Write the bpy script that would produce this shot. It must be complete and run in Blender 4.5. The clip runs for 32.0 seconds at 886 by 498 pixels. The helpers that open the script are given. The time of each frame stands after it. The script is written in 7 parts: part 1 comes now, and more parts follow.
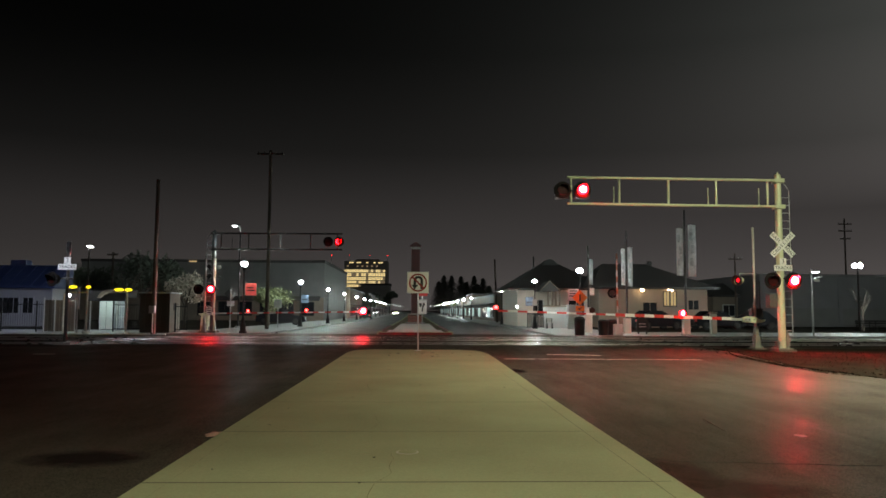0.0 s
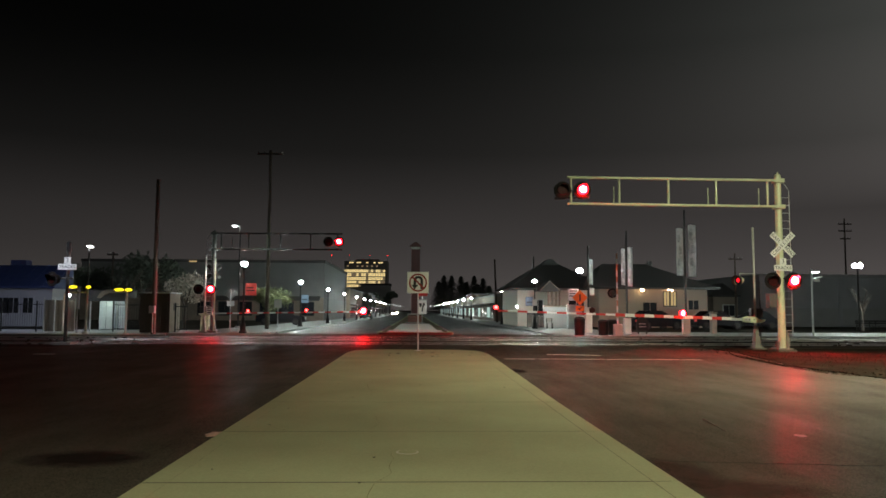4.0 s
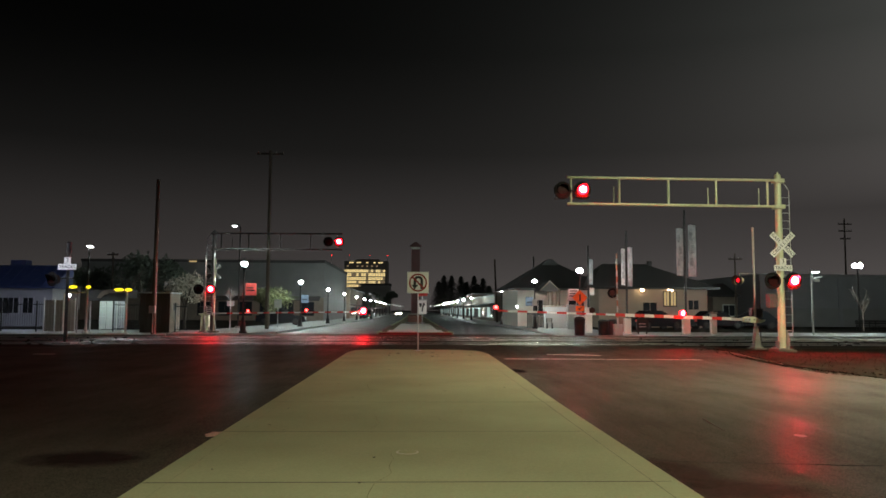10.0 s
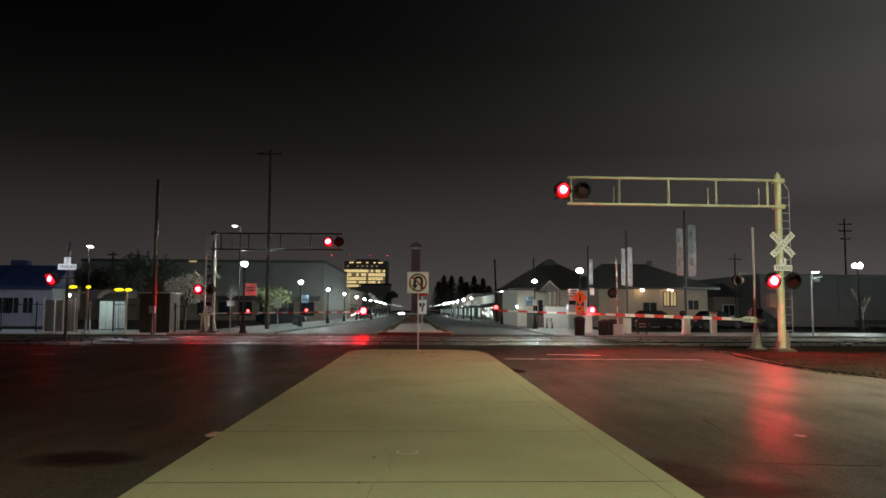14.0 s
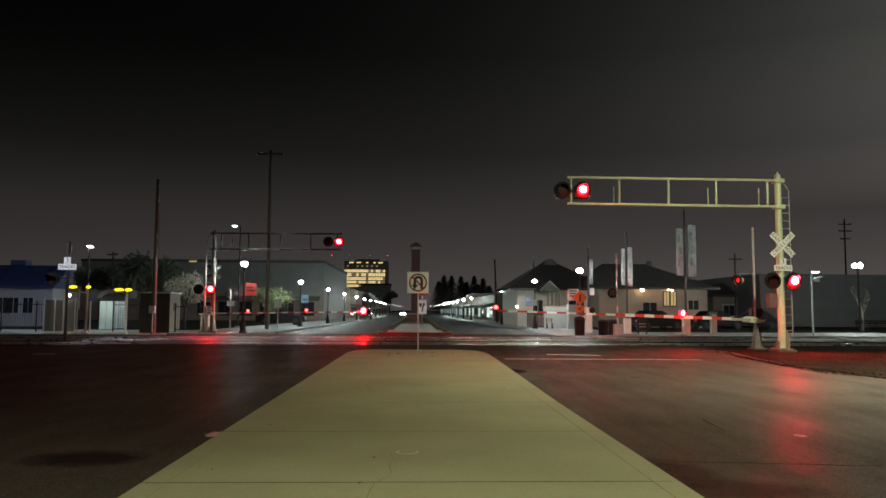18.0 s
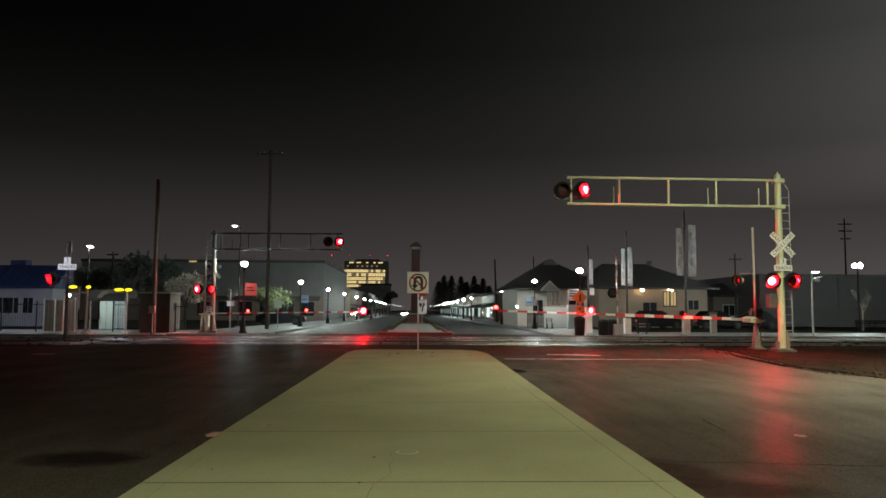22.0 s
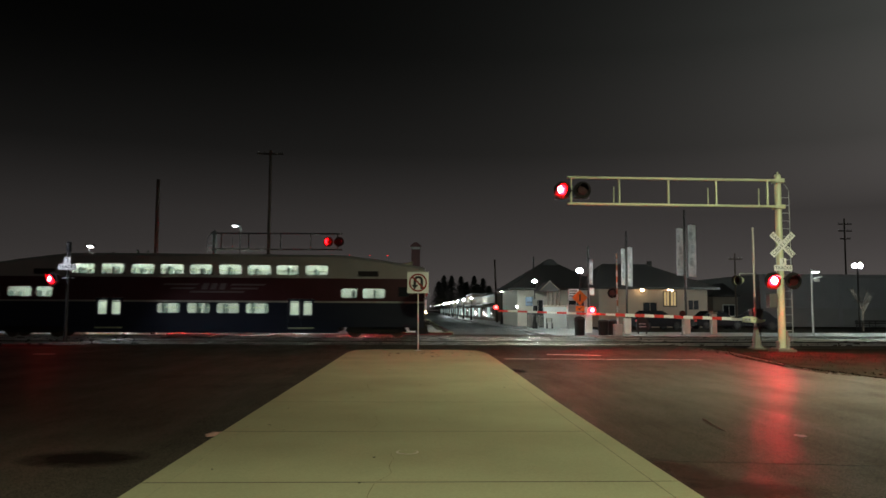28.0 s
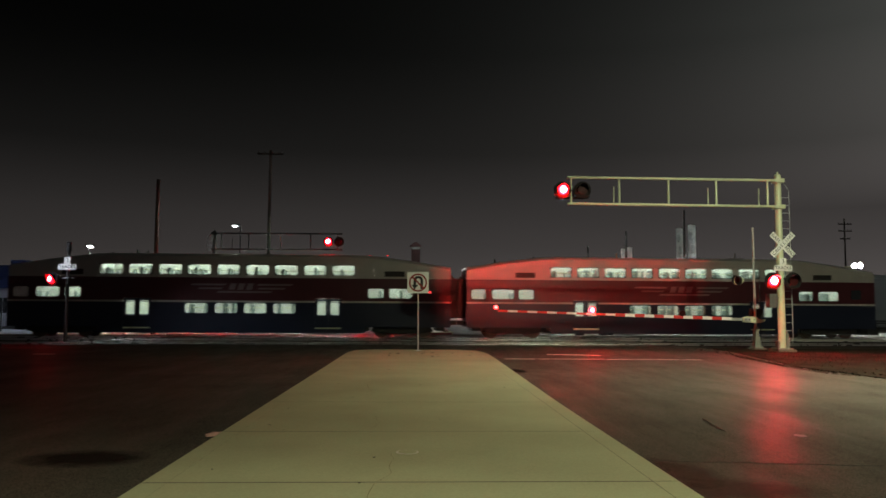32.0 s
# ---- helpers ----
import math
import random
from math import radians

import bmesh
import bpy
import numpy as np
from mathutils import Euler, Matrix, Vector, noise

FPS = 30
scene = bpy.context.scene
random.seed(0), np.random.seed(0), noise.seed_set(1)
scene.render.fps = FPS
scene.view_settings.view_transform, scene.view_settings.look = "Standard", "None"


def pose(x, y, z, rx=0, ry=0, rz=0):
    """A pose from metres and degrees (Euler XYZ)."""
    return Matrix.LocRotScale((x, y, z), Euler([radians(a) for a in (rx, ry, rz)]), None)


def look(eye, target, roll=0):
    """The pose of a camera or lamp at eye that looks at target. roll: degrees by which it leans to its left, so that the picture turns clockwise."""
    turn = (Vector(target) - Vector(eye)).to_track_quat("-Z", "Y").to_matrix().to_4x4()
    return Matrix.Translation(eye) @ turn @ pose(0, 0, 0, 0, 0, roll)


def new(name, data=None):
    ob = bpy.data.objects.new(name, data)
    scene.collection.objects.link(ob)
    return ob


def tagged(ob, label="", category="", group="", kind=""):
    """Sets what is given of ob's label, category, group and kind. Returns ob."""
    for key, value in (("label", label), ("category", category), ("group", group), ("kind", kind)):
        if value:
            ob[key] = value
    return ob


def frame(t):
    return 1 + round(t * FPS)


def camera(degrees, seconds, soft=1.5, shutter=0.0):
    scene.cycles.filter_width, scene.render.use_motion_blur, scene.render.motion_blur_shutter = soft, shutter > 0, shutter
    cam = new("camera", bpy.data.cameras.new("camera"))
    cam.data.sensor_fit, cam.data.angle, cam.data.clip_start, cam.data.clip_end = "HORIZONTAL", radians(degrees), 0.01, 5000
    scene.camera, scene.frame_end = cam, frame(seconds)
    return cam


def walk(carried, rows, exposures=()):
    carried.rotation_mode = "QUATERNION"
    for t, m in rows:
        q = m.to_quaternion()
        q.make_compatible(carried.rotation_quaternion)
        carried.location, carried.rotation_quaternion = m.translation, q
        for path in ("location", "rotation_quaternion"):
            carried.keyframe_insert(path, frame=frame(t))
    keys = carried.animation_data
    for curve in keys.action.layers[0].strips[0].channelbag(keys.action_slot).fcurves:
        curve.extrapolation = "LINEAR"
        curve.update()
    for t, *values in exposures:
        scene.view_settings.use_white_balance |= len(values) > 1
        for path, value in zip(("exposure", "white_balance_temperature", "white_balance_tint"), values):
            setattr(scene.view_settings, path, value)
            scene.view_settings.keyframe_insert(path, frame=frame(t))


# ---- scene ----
cam = camera(60, 32.0, soft=1.6, shutter=0.6)
EYE = (0.0, 0.0, 1.58)
AIM = (EYE[0] + math.sin(radians(2.04)), EYE[1] + math.cos(radians(2.04)), EYE[2] + math.tan(radians(4.52)))
walk(cam, [(0.0, look(EYE, AIM, 0.3)), (32.0, look(EYE, AIM, 0.3))])

# ---- night sky and the street lamp over the near road ----
world = bpy.data.worlds.new("night_sky")
scene.world = world
world.use_nodes = True
wt = world.node_tree
wt.nodes.clear()
w_out = wt.nodes.new("ShaderNodeOutputWorld")
w_bg = wt.nodes.new("ShaderNodeBackground")
w_co = wt.nodes.new("ShaderNodeTexCoord")
w_se = wt.nodes.new("ShaderNodeSeparateXYZ")
w_ra = wt.nodes.new("ShaderNodeValToRGB")
w_ra.color_ramp.elements[0].position = 0.0
w_ra.color_ramp.elements[0].color = (0.058, 0.0515, 0.049, 1)
w_ra.color_ramp.elements[1].position = 0.45
w_ra.color_ramp.elements[1].color = (0.0028, 0.0030, 0.0028, 1)
for p, c in ((0.08, (0.035, 0.0312, 0.030, 1)), (0.20, (0.0115, 0.0109, 0.0102, 1)), (0.32, (0.0050, 0.0051, 0.0047, 1))):
    w_ra.color_ramp.elements.new(p).color = c
wt.links.new(w_co.outputs["Generated"], w_se.inputs[0])
wt.links.new(w_se.outputs["Z"], w_ra.inputs[0])
w_mr = wt.nodes.new("ShaderNodeMapRange")       # sky brighter to the east: town glow low down, lamp haze high up
w_mr.inputs["From Min"].default_value, w_mr.inputs["From Max"].default_value = -0.55, 0.60
def w_math(op, a, b):
    n = wt.nodes.new("ShaderNodeMath")
    n.operation = op
    for k, v in enumerate((a, b)):
        if isinstance(v, (int, float)):
            n.inputs[k].default_value = v
        else:
            wt.links.new(v, n.inputs[k])
    return n.outputs[0]


wt.links.new(w_se.outputs["X"], w_mr.inputs["Value"])
w_t = w_mr.outputs[0]
low = w_math("ADD", w_math("MULTIPLY", w_t, 0.75), 0.85)
# haze round the lamp past the top right corner, painted into the sky's brightness
high = w_math("ADD", w_math("ADD", w_math("MULTIPLY", w_t, 0.94), 0.11), w_math("MULTIPLY", w_math("POWER", w_t, 5.0), 13.0))
w_up = wt.nodes.new("ShaderNodeMapRange")
w_up.inputs["From Min"].default_value, w_up.inputs["From Max"].default_value = 0.12, 0.34
wt.links.new(w_se.outputs["Z"], w_up.inputs["Value"])
w_mx = wt.nodes.new("ShaderNodeMix")
w_mx.data_type = "FLOAT"
wt.links.new(w_up.outputs[0], w_mx.inputs[0])
wt.links.new(low, w_mx.inputs[2])
wt.links.new(high, w_mx.inputs[3])
wt.links.new(w_mx.outputs[0], w_bg.inputs[1])
wt.links.new(w_ra.outputs[0], w_bg.inputs[0])
wt.links.new(w_bg.outputs[0], w_out.inputs[0])


def street_light(x, y, z, watts, colour, tilt=(0, 0, 0), size=0.5, spread=160):
    data = bpy.data.lights.new("street_light", "AREA")
    data.energy, data.color, data.shape, data.size, data.spread = watts, colour, "DISK", size, radians(spread)
    ob = new("street_light", data)
    ob.matrix_basis = pose(x, y, z, *tilt)
    return ob


# roadway lamps out of the picture: one above the near right kerb, one behind the camera
street_light(12.0, 12.8, 11.0, 2350, (0.95, 1.0, 0.68), (25, -6, 0), 0.5, 134)
street_light(2.6, -1.6, 9.0, 650, (0.98, 1.0, 0.66), (14, 0, 0), 0.5, 124)
# cold white lamps beyond the left edge of the picture, before and behind the tracks
street_light(-19.6, 29.6, 8.6, 42, (0.82, 0.88, 1.0), (54, 0, -35), 0.4, 40)
street_light(-31.0, 51.5, 7.5, 260, (0.62, 0.70, 1.0), (50, 0, -4), 0.4, 130)


# ---- materials ----
def mat(name, colour, rough=0.6, metal=0.0, scale=6.0, vary=0.18, bump=0.15, fine=60.0, spec=0.5, randomly=0.0):
    """A surface with broad stains and fine grain, in real size."""
    m = bpy.data.materials.new(name)
    m.use_nodes = True
    nt = m.node_tree
    b = nt.nodes["Principled BSDF"]
    b.inputs["Metallic"].default_value = metal
    b.inputs["Specular IOR Level"].default_value = spec
    co = nt.nodes.new("ShaderNodeTexCoord")
    n1 = nt.nodes.new("ShaderNodeTexNoise")
    n1.inputs["Scale"].default_value, n1.inputs["Detail"].default_value = scale, 5
    n2 = nt.nodes.new("ShaderNodeTexNoise")
    n2.inputs["Scale"].default_value, n2.inputs["Detail"].default_value = fine, 3
    for n in (n1, n2):
        nt.links.new(co.outputs["Object"], n.inputs["Vector"])
    mix = nt.nodes.new("ShaderNodeMix")
    mix.data_type = "FLOAT"
    mix.inputs[0].default_value = 0.4
    nt.links.new(n1.outputs[0], mix.inputs[2])
    nt.links.new(n2.outputs[0], mix.inputs[3])
    ramp = nt.nodes.new("ShaderNodeValToRGB")
    e = ramp.color_ramp.elements
    e[0].position, e[1].position = 0.3, 0.7
    e[0].color = (*[c * (1 - vary) for c in colour], 1)
    e[1].color = (*[min(1, c * (1 + vary)) for c in colour], 1)
    nt.links.new(mix.outputs[0], ramp.inputs[0])
    out = ramp.outputs[0]
    if randomly:
        oi = nt.nodes.new("ShaderNodeObjectInfo")
        hs = nt.nodes.new("ShaderNodeHueSaturation")
        mr = nt.nodes.new("ShaderNodeMapRange")
        mr.inputs["To Min"].default_value, mr.inputs["To Max"].default_value = 1 - randomly, 1 + randomly
        nt.links.new(oi.outputs["Random"], mr.inputs["Value"])
        nt.links.new(mr.outputs[0], hs.inputs["Value"])
        nt.links.new(out, hs.inputs["Color"])
        out = hs.outputs[0]
    nt.links.new(out, b.inputs["Base Color"])
    rr = nt.nodes.new("ShaderNodeMapRange")
    rr.inputs["From Min"].default_value, rr.inputs["From Max"].default_value = 0.3, 0.7
    rr.inputs["To Min"].default_value, rr.inputs["To Max"].default_value = max(0.03, rough * 0.8), min(1, rough * 1.2)
    nt.links.new(n1.outputs[0], rr.inputs["Value"])
    nt.links.new(rr.outputs[0], b.inputs["Roughness"])
    if bump:
        bp = nt.nodes.new("ShaderNodeBump")
        bp.inputs["Strength"].default_value, bp.inputs["Distance"].default_value = bump, 0.01
        nt.links.new(mix.outputs[0], bp.inputs["Height"])
        nt.links.new(bp.outputs[0], b.inputs["Normal"])
    return m


def glow(name, colour, strength):
    m = bpy.data.materials.new(name)
    m.use_nodes = True
    nt = m.node_tree
    nt.nodes.clear()
    o = nt.nodes.new("ShaderNodeOutputMaterial")
    em = nt.nodes.new("ShaderNodeEmission")
    em.inputs[0].default_value, em.inputs[1].default_value = (*colour, 1), strength
    nt.links.new(em.outputs[0], o.inputs[0])
    return m


def wet_asphalt(name, colour, sheen, shine, rough, damp_rough, scale, bump=0.3, drawn=1.0):
    """Asphalt: pale and dark chips under a dull sheen, with small damp spots that shine.
    sheen, shine: how much the dry and the damp surface mirrors; drawn: how far
    the damp is drawn out along the road by the wheels."""
    m = mat(name, colour, 0.9, 0, 0.45, 0.30, bump, 55.0, spec=0.0)
    nt = m.node_tree
    b = nt.nodes["Principled BSDF"]
    co = [n for n in nt.nodes if n.type == "TEX_COORD"][0]
    damp = nt.nodes.new("ShaderNodeTexNoise")
    damp.inputs["Scale"].default_value, damp.inputs["Detail"].default_value = scale, 8
    damp.inputs["Roughness"].default_value = 0.74
    mp = nt.nodes.new("ShaderNodeMapping")
    mp.inputs["Scale"].default_value = (1.0, 1.0 / drawn, 1.0)
    nt.links.new(co.outputs["Object"], mp.inputs["Vector"])
    nt.links.new(mp.outputs[0], damp.inputs["Vector"])
    def ranged(a, z, lo, hi):
        r = nt.nodes.new("ShaderNodeMapRange")
        for key, v in (("From Min", a), ("From Max", z), ("To Min", lo), ("To Max", hi)):
            r.inputs[key].default_value = v
        nt.links.new(damp.outputs[0], r.inputs["Value"])
        return r.outputs[0]
    gloss = nt.nodes.new("ShaderNodeBsdfGlossy")
    nt.links.new(ranged(0.42, 0.68, rough, damp_rough), gloss.inputs["Roughness"])
    nt.links.new(b.inputs["Normal"].links[0].from_socket, gloss.inputs["Normal"])
    mx = nt.nodes.new("ShaderNodeMixShader")
    nt.links.new(ranged(0.42, 0.70, sheen, shine), mx.inputs[0])
    nt.links.new(b.outputs[0], mx.inputs[1])
    nt.links.new(gloss.outputs[0], mx.inputs[2])
    nt.links.new(mx.outputs[0], nt.nodes["Material Output"].inputs[0])
    chips = nt.nodes.new("ShaderNodeTexVoronoi")
    chips.inputs["Scale"].default_value = 90.0
    nt.links.new(co.outputs["Object"], chips.inputs["Vector"])
    sep = nt.nodes.new("ShaderNodeSeparateColor")
    nt.links.new(chips.outputs["Color"], sep.inputs[0])
    hs = nt.nodes.new("ShaderNodeHueSaturation")
    mr = nt.nodes.new("ShaderNodeMapRange")
    mr.inputs["To Min"].default_value, mr.inputs["To Max"].default_value = 0.50, 1.50
    nt.links.new(sep.outputs[0], mr.inputs["Value"])
    nt.links.new(mr.outputs[0], hs.inputs["Value"])
    nt.links.new(b.inputs["Base Color"].links[0].from_socket, hs.inputs["Color"])
    nt.links.new(hs.outputs[0], b.inputs["Base Color"])
    return m


def soft_stain(name, colour, most=0.9):
    """A stain that fades out towards its edge; it lies on an object of unit radius."""
    m = bpy.data.materials.new(name)
    m.use_nodes = True
    nt = m.node_tree
    b = nt.nodes["Principled BSDF"]
    b.inputs["Base Color"].default_value = (*colour, 1)
    b.inputs["Roughness"].default_value = 0.8
    b.inputs["Specular IOR Level"].default_value = 0.05
    co = nt.nodes.new("ShaderNodeTexCoord")
    gr = nt.nodes.new("ShaderNodeTexGradient")
    gr.gradient_type = "SPHERICAL"
    no = nt.nodes.new("ShaderNodeTexNoise")
    no.inputs["Scale"].default_value, no.inputs["Detail"].default_value = 2.5, 5
    nt.links.new(co.outputs["Object"], gr.inputs[0])
    nt.links.new(co.outputs["Object"], no.inputs["Vector"])
    mu = nt.nodes.new("ShaderNodeMath")
    mu.operation = "MULTIPLY"
    nt.links.new(gr.outputs[1], mu.inputs[0])
    nt.links.new(no.outputs[0], mu.inputs[1])
    mr = nt.nodes.new("ShaderNodeMapRange")
    mr.inputs["From Min"].default_value, mr.inputs["From Max"].default_value = 0.02, 0.30
    mr.inputs["To Max"].default_value = most
    nt.links.new(mu.outputs[0], mr.inputs["Value"])
    nt.links.new(mr.outputs[0], b.inputs["Alpha"])
    return m


def glass(name, tint, clear=0.9):
    m = bpy.data.materials.new(name)
    m.use_nodes = True
    nt = m.node_tree
    nt.nodes.clear()
    o = nt.nodes.new("ShaderNodeOutputMaterial")
    t = nt.nodes.new("ShaderNodeBsdfTransparent")
    t.inputs[0].default_value = (*tint, 1)
    g = nt.nodes.new("ShaderNodeBsdfGlossy")
    g.inputs["Roughness"].default_value = 0.05
    x = nt.nodes.new("ShaderNodeMixShader")
    x.inputs[0].default_value = 1 - clear
    nt.links.new(t.outputs[0], x.inputs[1])
    nt.links.new(g.outputs[0], x.inputs[2])
    nt.links.new(x.outputs[0], o.inputs[0])
    return m


M = {}
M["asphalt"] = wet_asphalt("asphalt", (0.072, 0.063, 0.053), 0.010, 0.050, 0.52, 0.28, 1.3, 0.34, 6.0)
# the avenue's asphalt is paler: lamplight and haze are put into its colour
M["asphalt_far_lit"] = wet_asphalt("asphalt_beyond_lit", (0.135, 0.137, 0.128), 0.10, 0.22, 0.48, 0.28, 0.9, 0.25)
M["panel"] = wet_asphalt("crossing_panel", (0.085, 0.085, 0.08), 0.08, 0.21, 0.32, 0.15, 1.2, 0.12)
M["walk"] = mat("pale_walkway", (0.55, 0.54, 0.48), 0.8, 0, 1.5, 0.25, 0.2)
M["sign_red"] = mat("dark_red_sheeting", (0.26, 0.030, 0.022), 0.45, 0, 6, 0.1, 0.03)
M["screen"] = mat("brown_screen", (0.24, 0.20, 0.155), 0.8, 0, 2, 0.2, 0.2)
M["puddle"] = mat("wet_film", (0.045, 0.04, 0.035), 0.5, 0, 3, 0.3, 0.12, 9)
M["ballast"] = mat("ballast", (0.05, 0.045, 0.04), 0.9, 0, 2.0, 0.4, 1.0, 25.0, spec=0.0)
M["dirt"] = mat("dirt", (0.026, 0.021, 0.016), 0.95, 0, 0.9, 0.5, 0.5, 18.0, spec=0.0)
M["soil"] = mat("dry_soil", (0.17, 0.145, 0.10), 0.95, 0, 0.7, 0.35, 0.5, 14.0, spec=0.0)
M["hairline"] = mat("hairline_dirt", (0.20, 0.18, 0.105), 0.95, 0, 5, 0.3, 0.1, spec=0.0)
M["earth"] = mat("earth", (0.06, 0.055, 0.045), 0.95, 0, 0.3, 0.4, 0.6, 10.0, spec=0.0)
M["concrete"] = mat("concrete", (0.352, 0.366, 0.236), 0.9, 0, 0.55, 0.15, 0.25, 45.0, spec=0.0)
M["concrete_old"] = mat("old_concrete", (0.30, 0.29, 0.27), 0.85, 0, 1.5, 0.22, 0.3, 40.0)
M["crack"] = mat("joint_dirt", (0.07, 0.06, 0.042), 0.95, 0, 5, 0.3, 0.2)
M["leaf_dry"] = mat("dry_leaf", (0.035, 0.026, 0.016), 0.9, 0, 9, 0.4, 0.2)
M["galv"] = mat("galvanised_steel", (0.55, 0.56, 0.55), 0.42, 0.75, 4, 0.12, 0.08)
M["slab"] = mat("dirty_slab", (0.13, 0.105, 0.08), 0.9, 0, 2, 0.3, 0.3)
M["cast"] = mat("weathered_casting", (0.25, 0.24, 0.20), 0.65, 0.2, 5, 0.3, 0.2)
M["signal_black"] = mat("black_signal_disc", (0.016, 0.014, 0.014), 0.7, 0, 6, 0.2, 0.05, spec=0.1)
M["steel_dull"] = mat("dull_steel", (0.11, 0.105, 0.10), 0.65, 0.3, 4, 0.2, 0.1)
M["post_grey"] = mat("grey_post_paint", (0.46, 0.44, 0.41), 0.5, 0.3, 4, 0.2, 0.08)
M["silver"] = mat("aluminium_paint", (0.64, 0.68, 0.46), 0.5, 0.25, 3, 0.10, 0.06)
M["rust"] = mat("rusty_steel", (0.12, 0.085, 0.065), 0.7, 0.4, 6, 0.3, 0.2)
M["railhead"] = mat("polished_rail", (0.75, 0.75, 0.74), 0.30, 1.0, 3, 0.1, 0.05)
M["black"] = mat("black_paint", (0.010, 0.010, 0.010), 0.5, 0, 8, 0.2, 0.08)
M["dark_metal"] = mat("dark_metal", (0.045, 0.042, 0.04), 0.5, 0.4, 6, 0.2, 0.08)
M["white"] = mat("white_sheeting", (0.80, 0.79, 0.76), 0.45, 0, 5, 0.05, 0.03)
M["ink"] = mat("black_ink", (0.02, 0.02, 0.02), 0.5, 0, 8, 0.1, 0.0)
M["red_sheet"] = mat("red_sheeting", (0.62, 0.035, 0.03), 0.4, 0, 6, 0.08, 0.03)
M["orange"] = mat("orange_sheeting", (0.85, 0.22, 0.03), 0.4, 0, 6, 0.08, 0.03)
M["wood_pole"] = mat("creosoted_wood", (0.075, 0.055, 0.04), 0.85, 0, 5, 0.3, 0.4, 40)
M["tie"] = mat("old_tie_wood", (0.05, 0.04, 0.032), 0.95, 0, 5, 0.3, 0.4, 40, spec=0.0)
M["brick"] = mat("monument_brick", (0.22, 0.10, 0.075), 0.8, 0, 3, 0.2, 0.3, 30, randomly=0.15)
M["stucco"] = mat("pale_stucco", (0.62, 0.58, 0.50), 0.85, 0, 1.2, 0.10, 0.25)
M["stucco_tan"] = mat("tan_stucco", (0.25, 0.20, 0.155), 0.85, 0, 1.2, 0.14, 0.25)
M["wall_dark"] = mat("dark_wall", (0.19, 0.185, 0.18), 0.8, 0, 0.7, 0.2, 0.2)
M["wall_grey"] = mat("grey_wall", (0.46, 0.45, 0.47), 0.8, 0, 0.5, 0.14, 0.2)
M["warehouse_wall"] = mat("dull_grey_wall", (0.20, 0.195, 0.20), 0.8, 0, 0.5, 0.18, 0.2)
M["roof"] = mat("dark_shingle", (0.074, 0.068, 0.065), 0.9, 0, 3, 0.3, 0.5, 20)
M["roof_blue"] = mat("blue_roof_metal", (0.04, 0.06, 0.16), 0.55, 0, 2, 0.15, 0.1)
M["trim"] = mat("white_trim", (0.65, 0.64, 0.60), 0.6, 0, 4, 0.08, 0.08)
M["pane_dark"] = mat("dark_window", (0.02, 0.022, 0.025), 0.18, 0, 3, 0.1, 0.0)
M["banner"] = mat("banner_cloth", (0.88, 0.90, 0.90), 0.7, 0, 2.2, 0.45, 0.3, 9)
M["lens_off"] = mat("unlit_red_lens", (0.035, 0.004, 0.004), 0.5, 0, 10, 0.1, 0.05, spec=0.15)
M["bark"] = mat("bark", (0.09, 0.07, 0.055), 0.9, 0, 6, 0.3, 0.5, 30)
M["leaf"] = mat("leaf_green", (0.09, 0.10, 0.04), 0.7, 0, 3, 0.4, 0.1)
M["leaf_dark"] = mat("leaf_dark", (0.070, 0.085, 0.060), 0.7, 0, 3, 0.4, 0.1)
M["blossom"] = mat("pale_leaves", (0.42, 0.38, 0.30), 0.8, 0, 3, 0.3, 0.1)
M["carpaint"] = mat("dark_car_paint", (0.03, 0.03, 0.035), 0.2, 0.3, 4, 0.1, 0.02)
M["rubber"] = mat("rubber", (0.02, 0.02, 0.02), 0.8, 0, 10, 0.2, 0.1)
# coach livery
M["coach_white"] = mat("coach_white", (0.44, 0.42, 0.38), 0.4, 0, 1.5, 0.08, 0.03)
M["coach_maroon"] = mat("coach_maroon", (0.075, 0.013, 0.017), 0.35, 0, 1.5, 0.12, 0.03)
M["coach_blue"] = mat("coach_blue", (0.009, 0.014, 0.032), 0.35, 0, 1.5, 0.12, 0.03)
M["emblem"] = mat("faded_grey_print", (0.20, 0.15, 0.15), 0.5, 0, 3, 0.2, 0.02)
M["coach_front"] = mat("coach_front", (0.016, 0.008, 0.009), 0.8, 0, 1.5, 0.15, 0.03, spec=0.05)
M["coach_under"] = mat("coach_underframe", (0.03, 0.028, 0.026), 0.8, 0.2, 4, 0.3, 0.2)
M["coach_lining"] = mat("coach_lining", (0.66, 0.68, 0.64), 0.6, 0, 3, 0.06, 0.02)
M["coach_seat"] = mat("coach_seat", (0.26, 0.31, 0.30), 0.8, 0, 6, 0.2, 0.1)
M["tint"] = glass("tinted_pane", (0.80, 0.86, 0.82), 0.93)
# what gives light
M["concrete_far"] = mat("pale_pavement", (0.38, 0.38, 0.36), 0.75, 0, 0.8, 0.2, 0.2, 30.0)
M["red_core"] = glow("red_lamp_core", (1.0, 0.008, 0.016), 2600)
M["red_core_small"] = glow("red_lamp_core_small", (1.0, 0.008, 0.016), 4500)
M["red_core_near"] = glow("red_lamp_core_near", (1.0, 0.012, 0.034), 11500)
M["red_core_far"] = glow("red_lamp_core_far", (1.0, 0.008, 0.016), 4200)
M["red_beam"] = glow("red_lamp_beam", (1.0, 0.042, 0.036), 165000)
M["red_beam_low"] = glow("red_lamp_beam_low", (1.0, 0.042, 0.036), 225000)
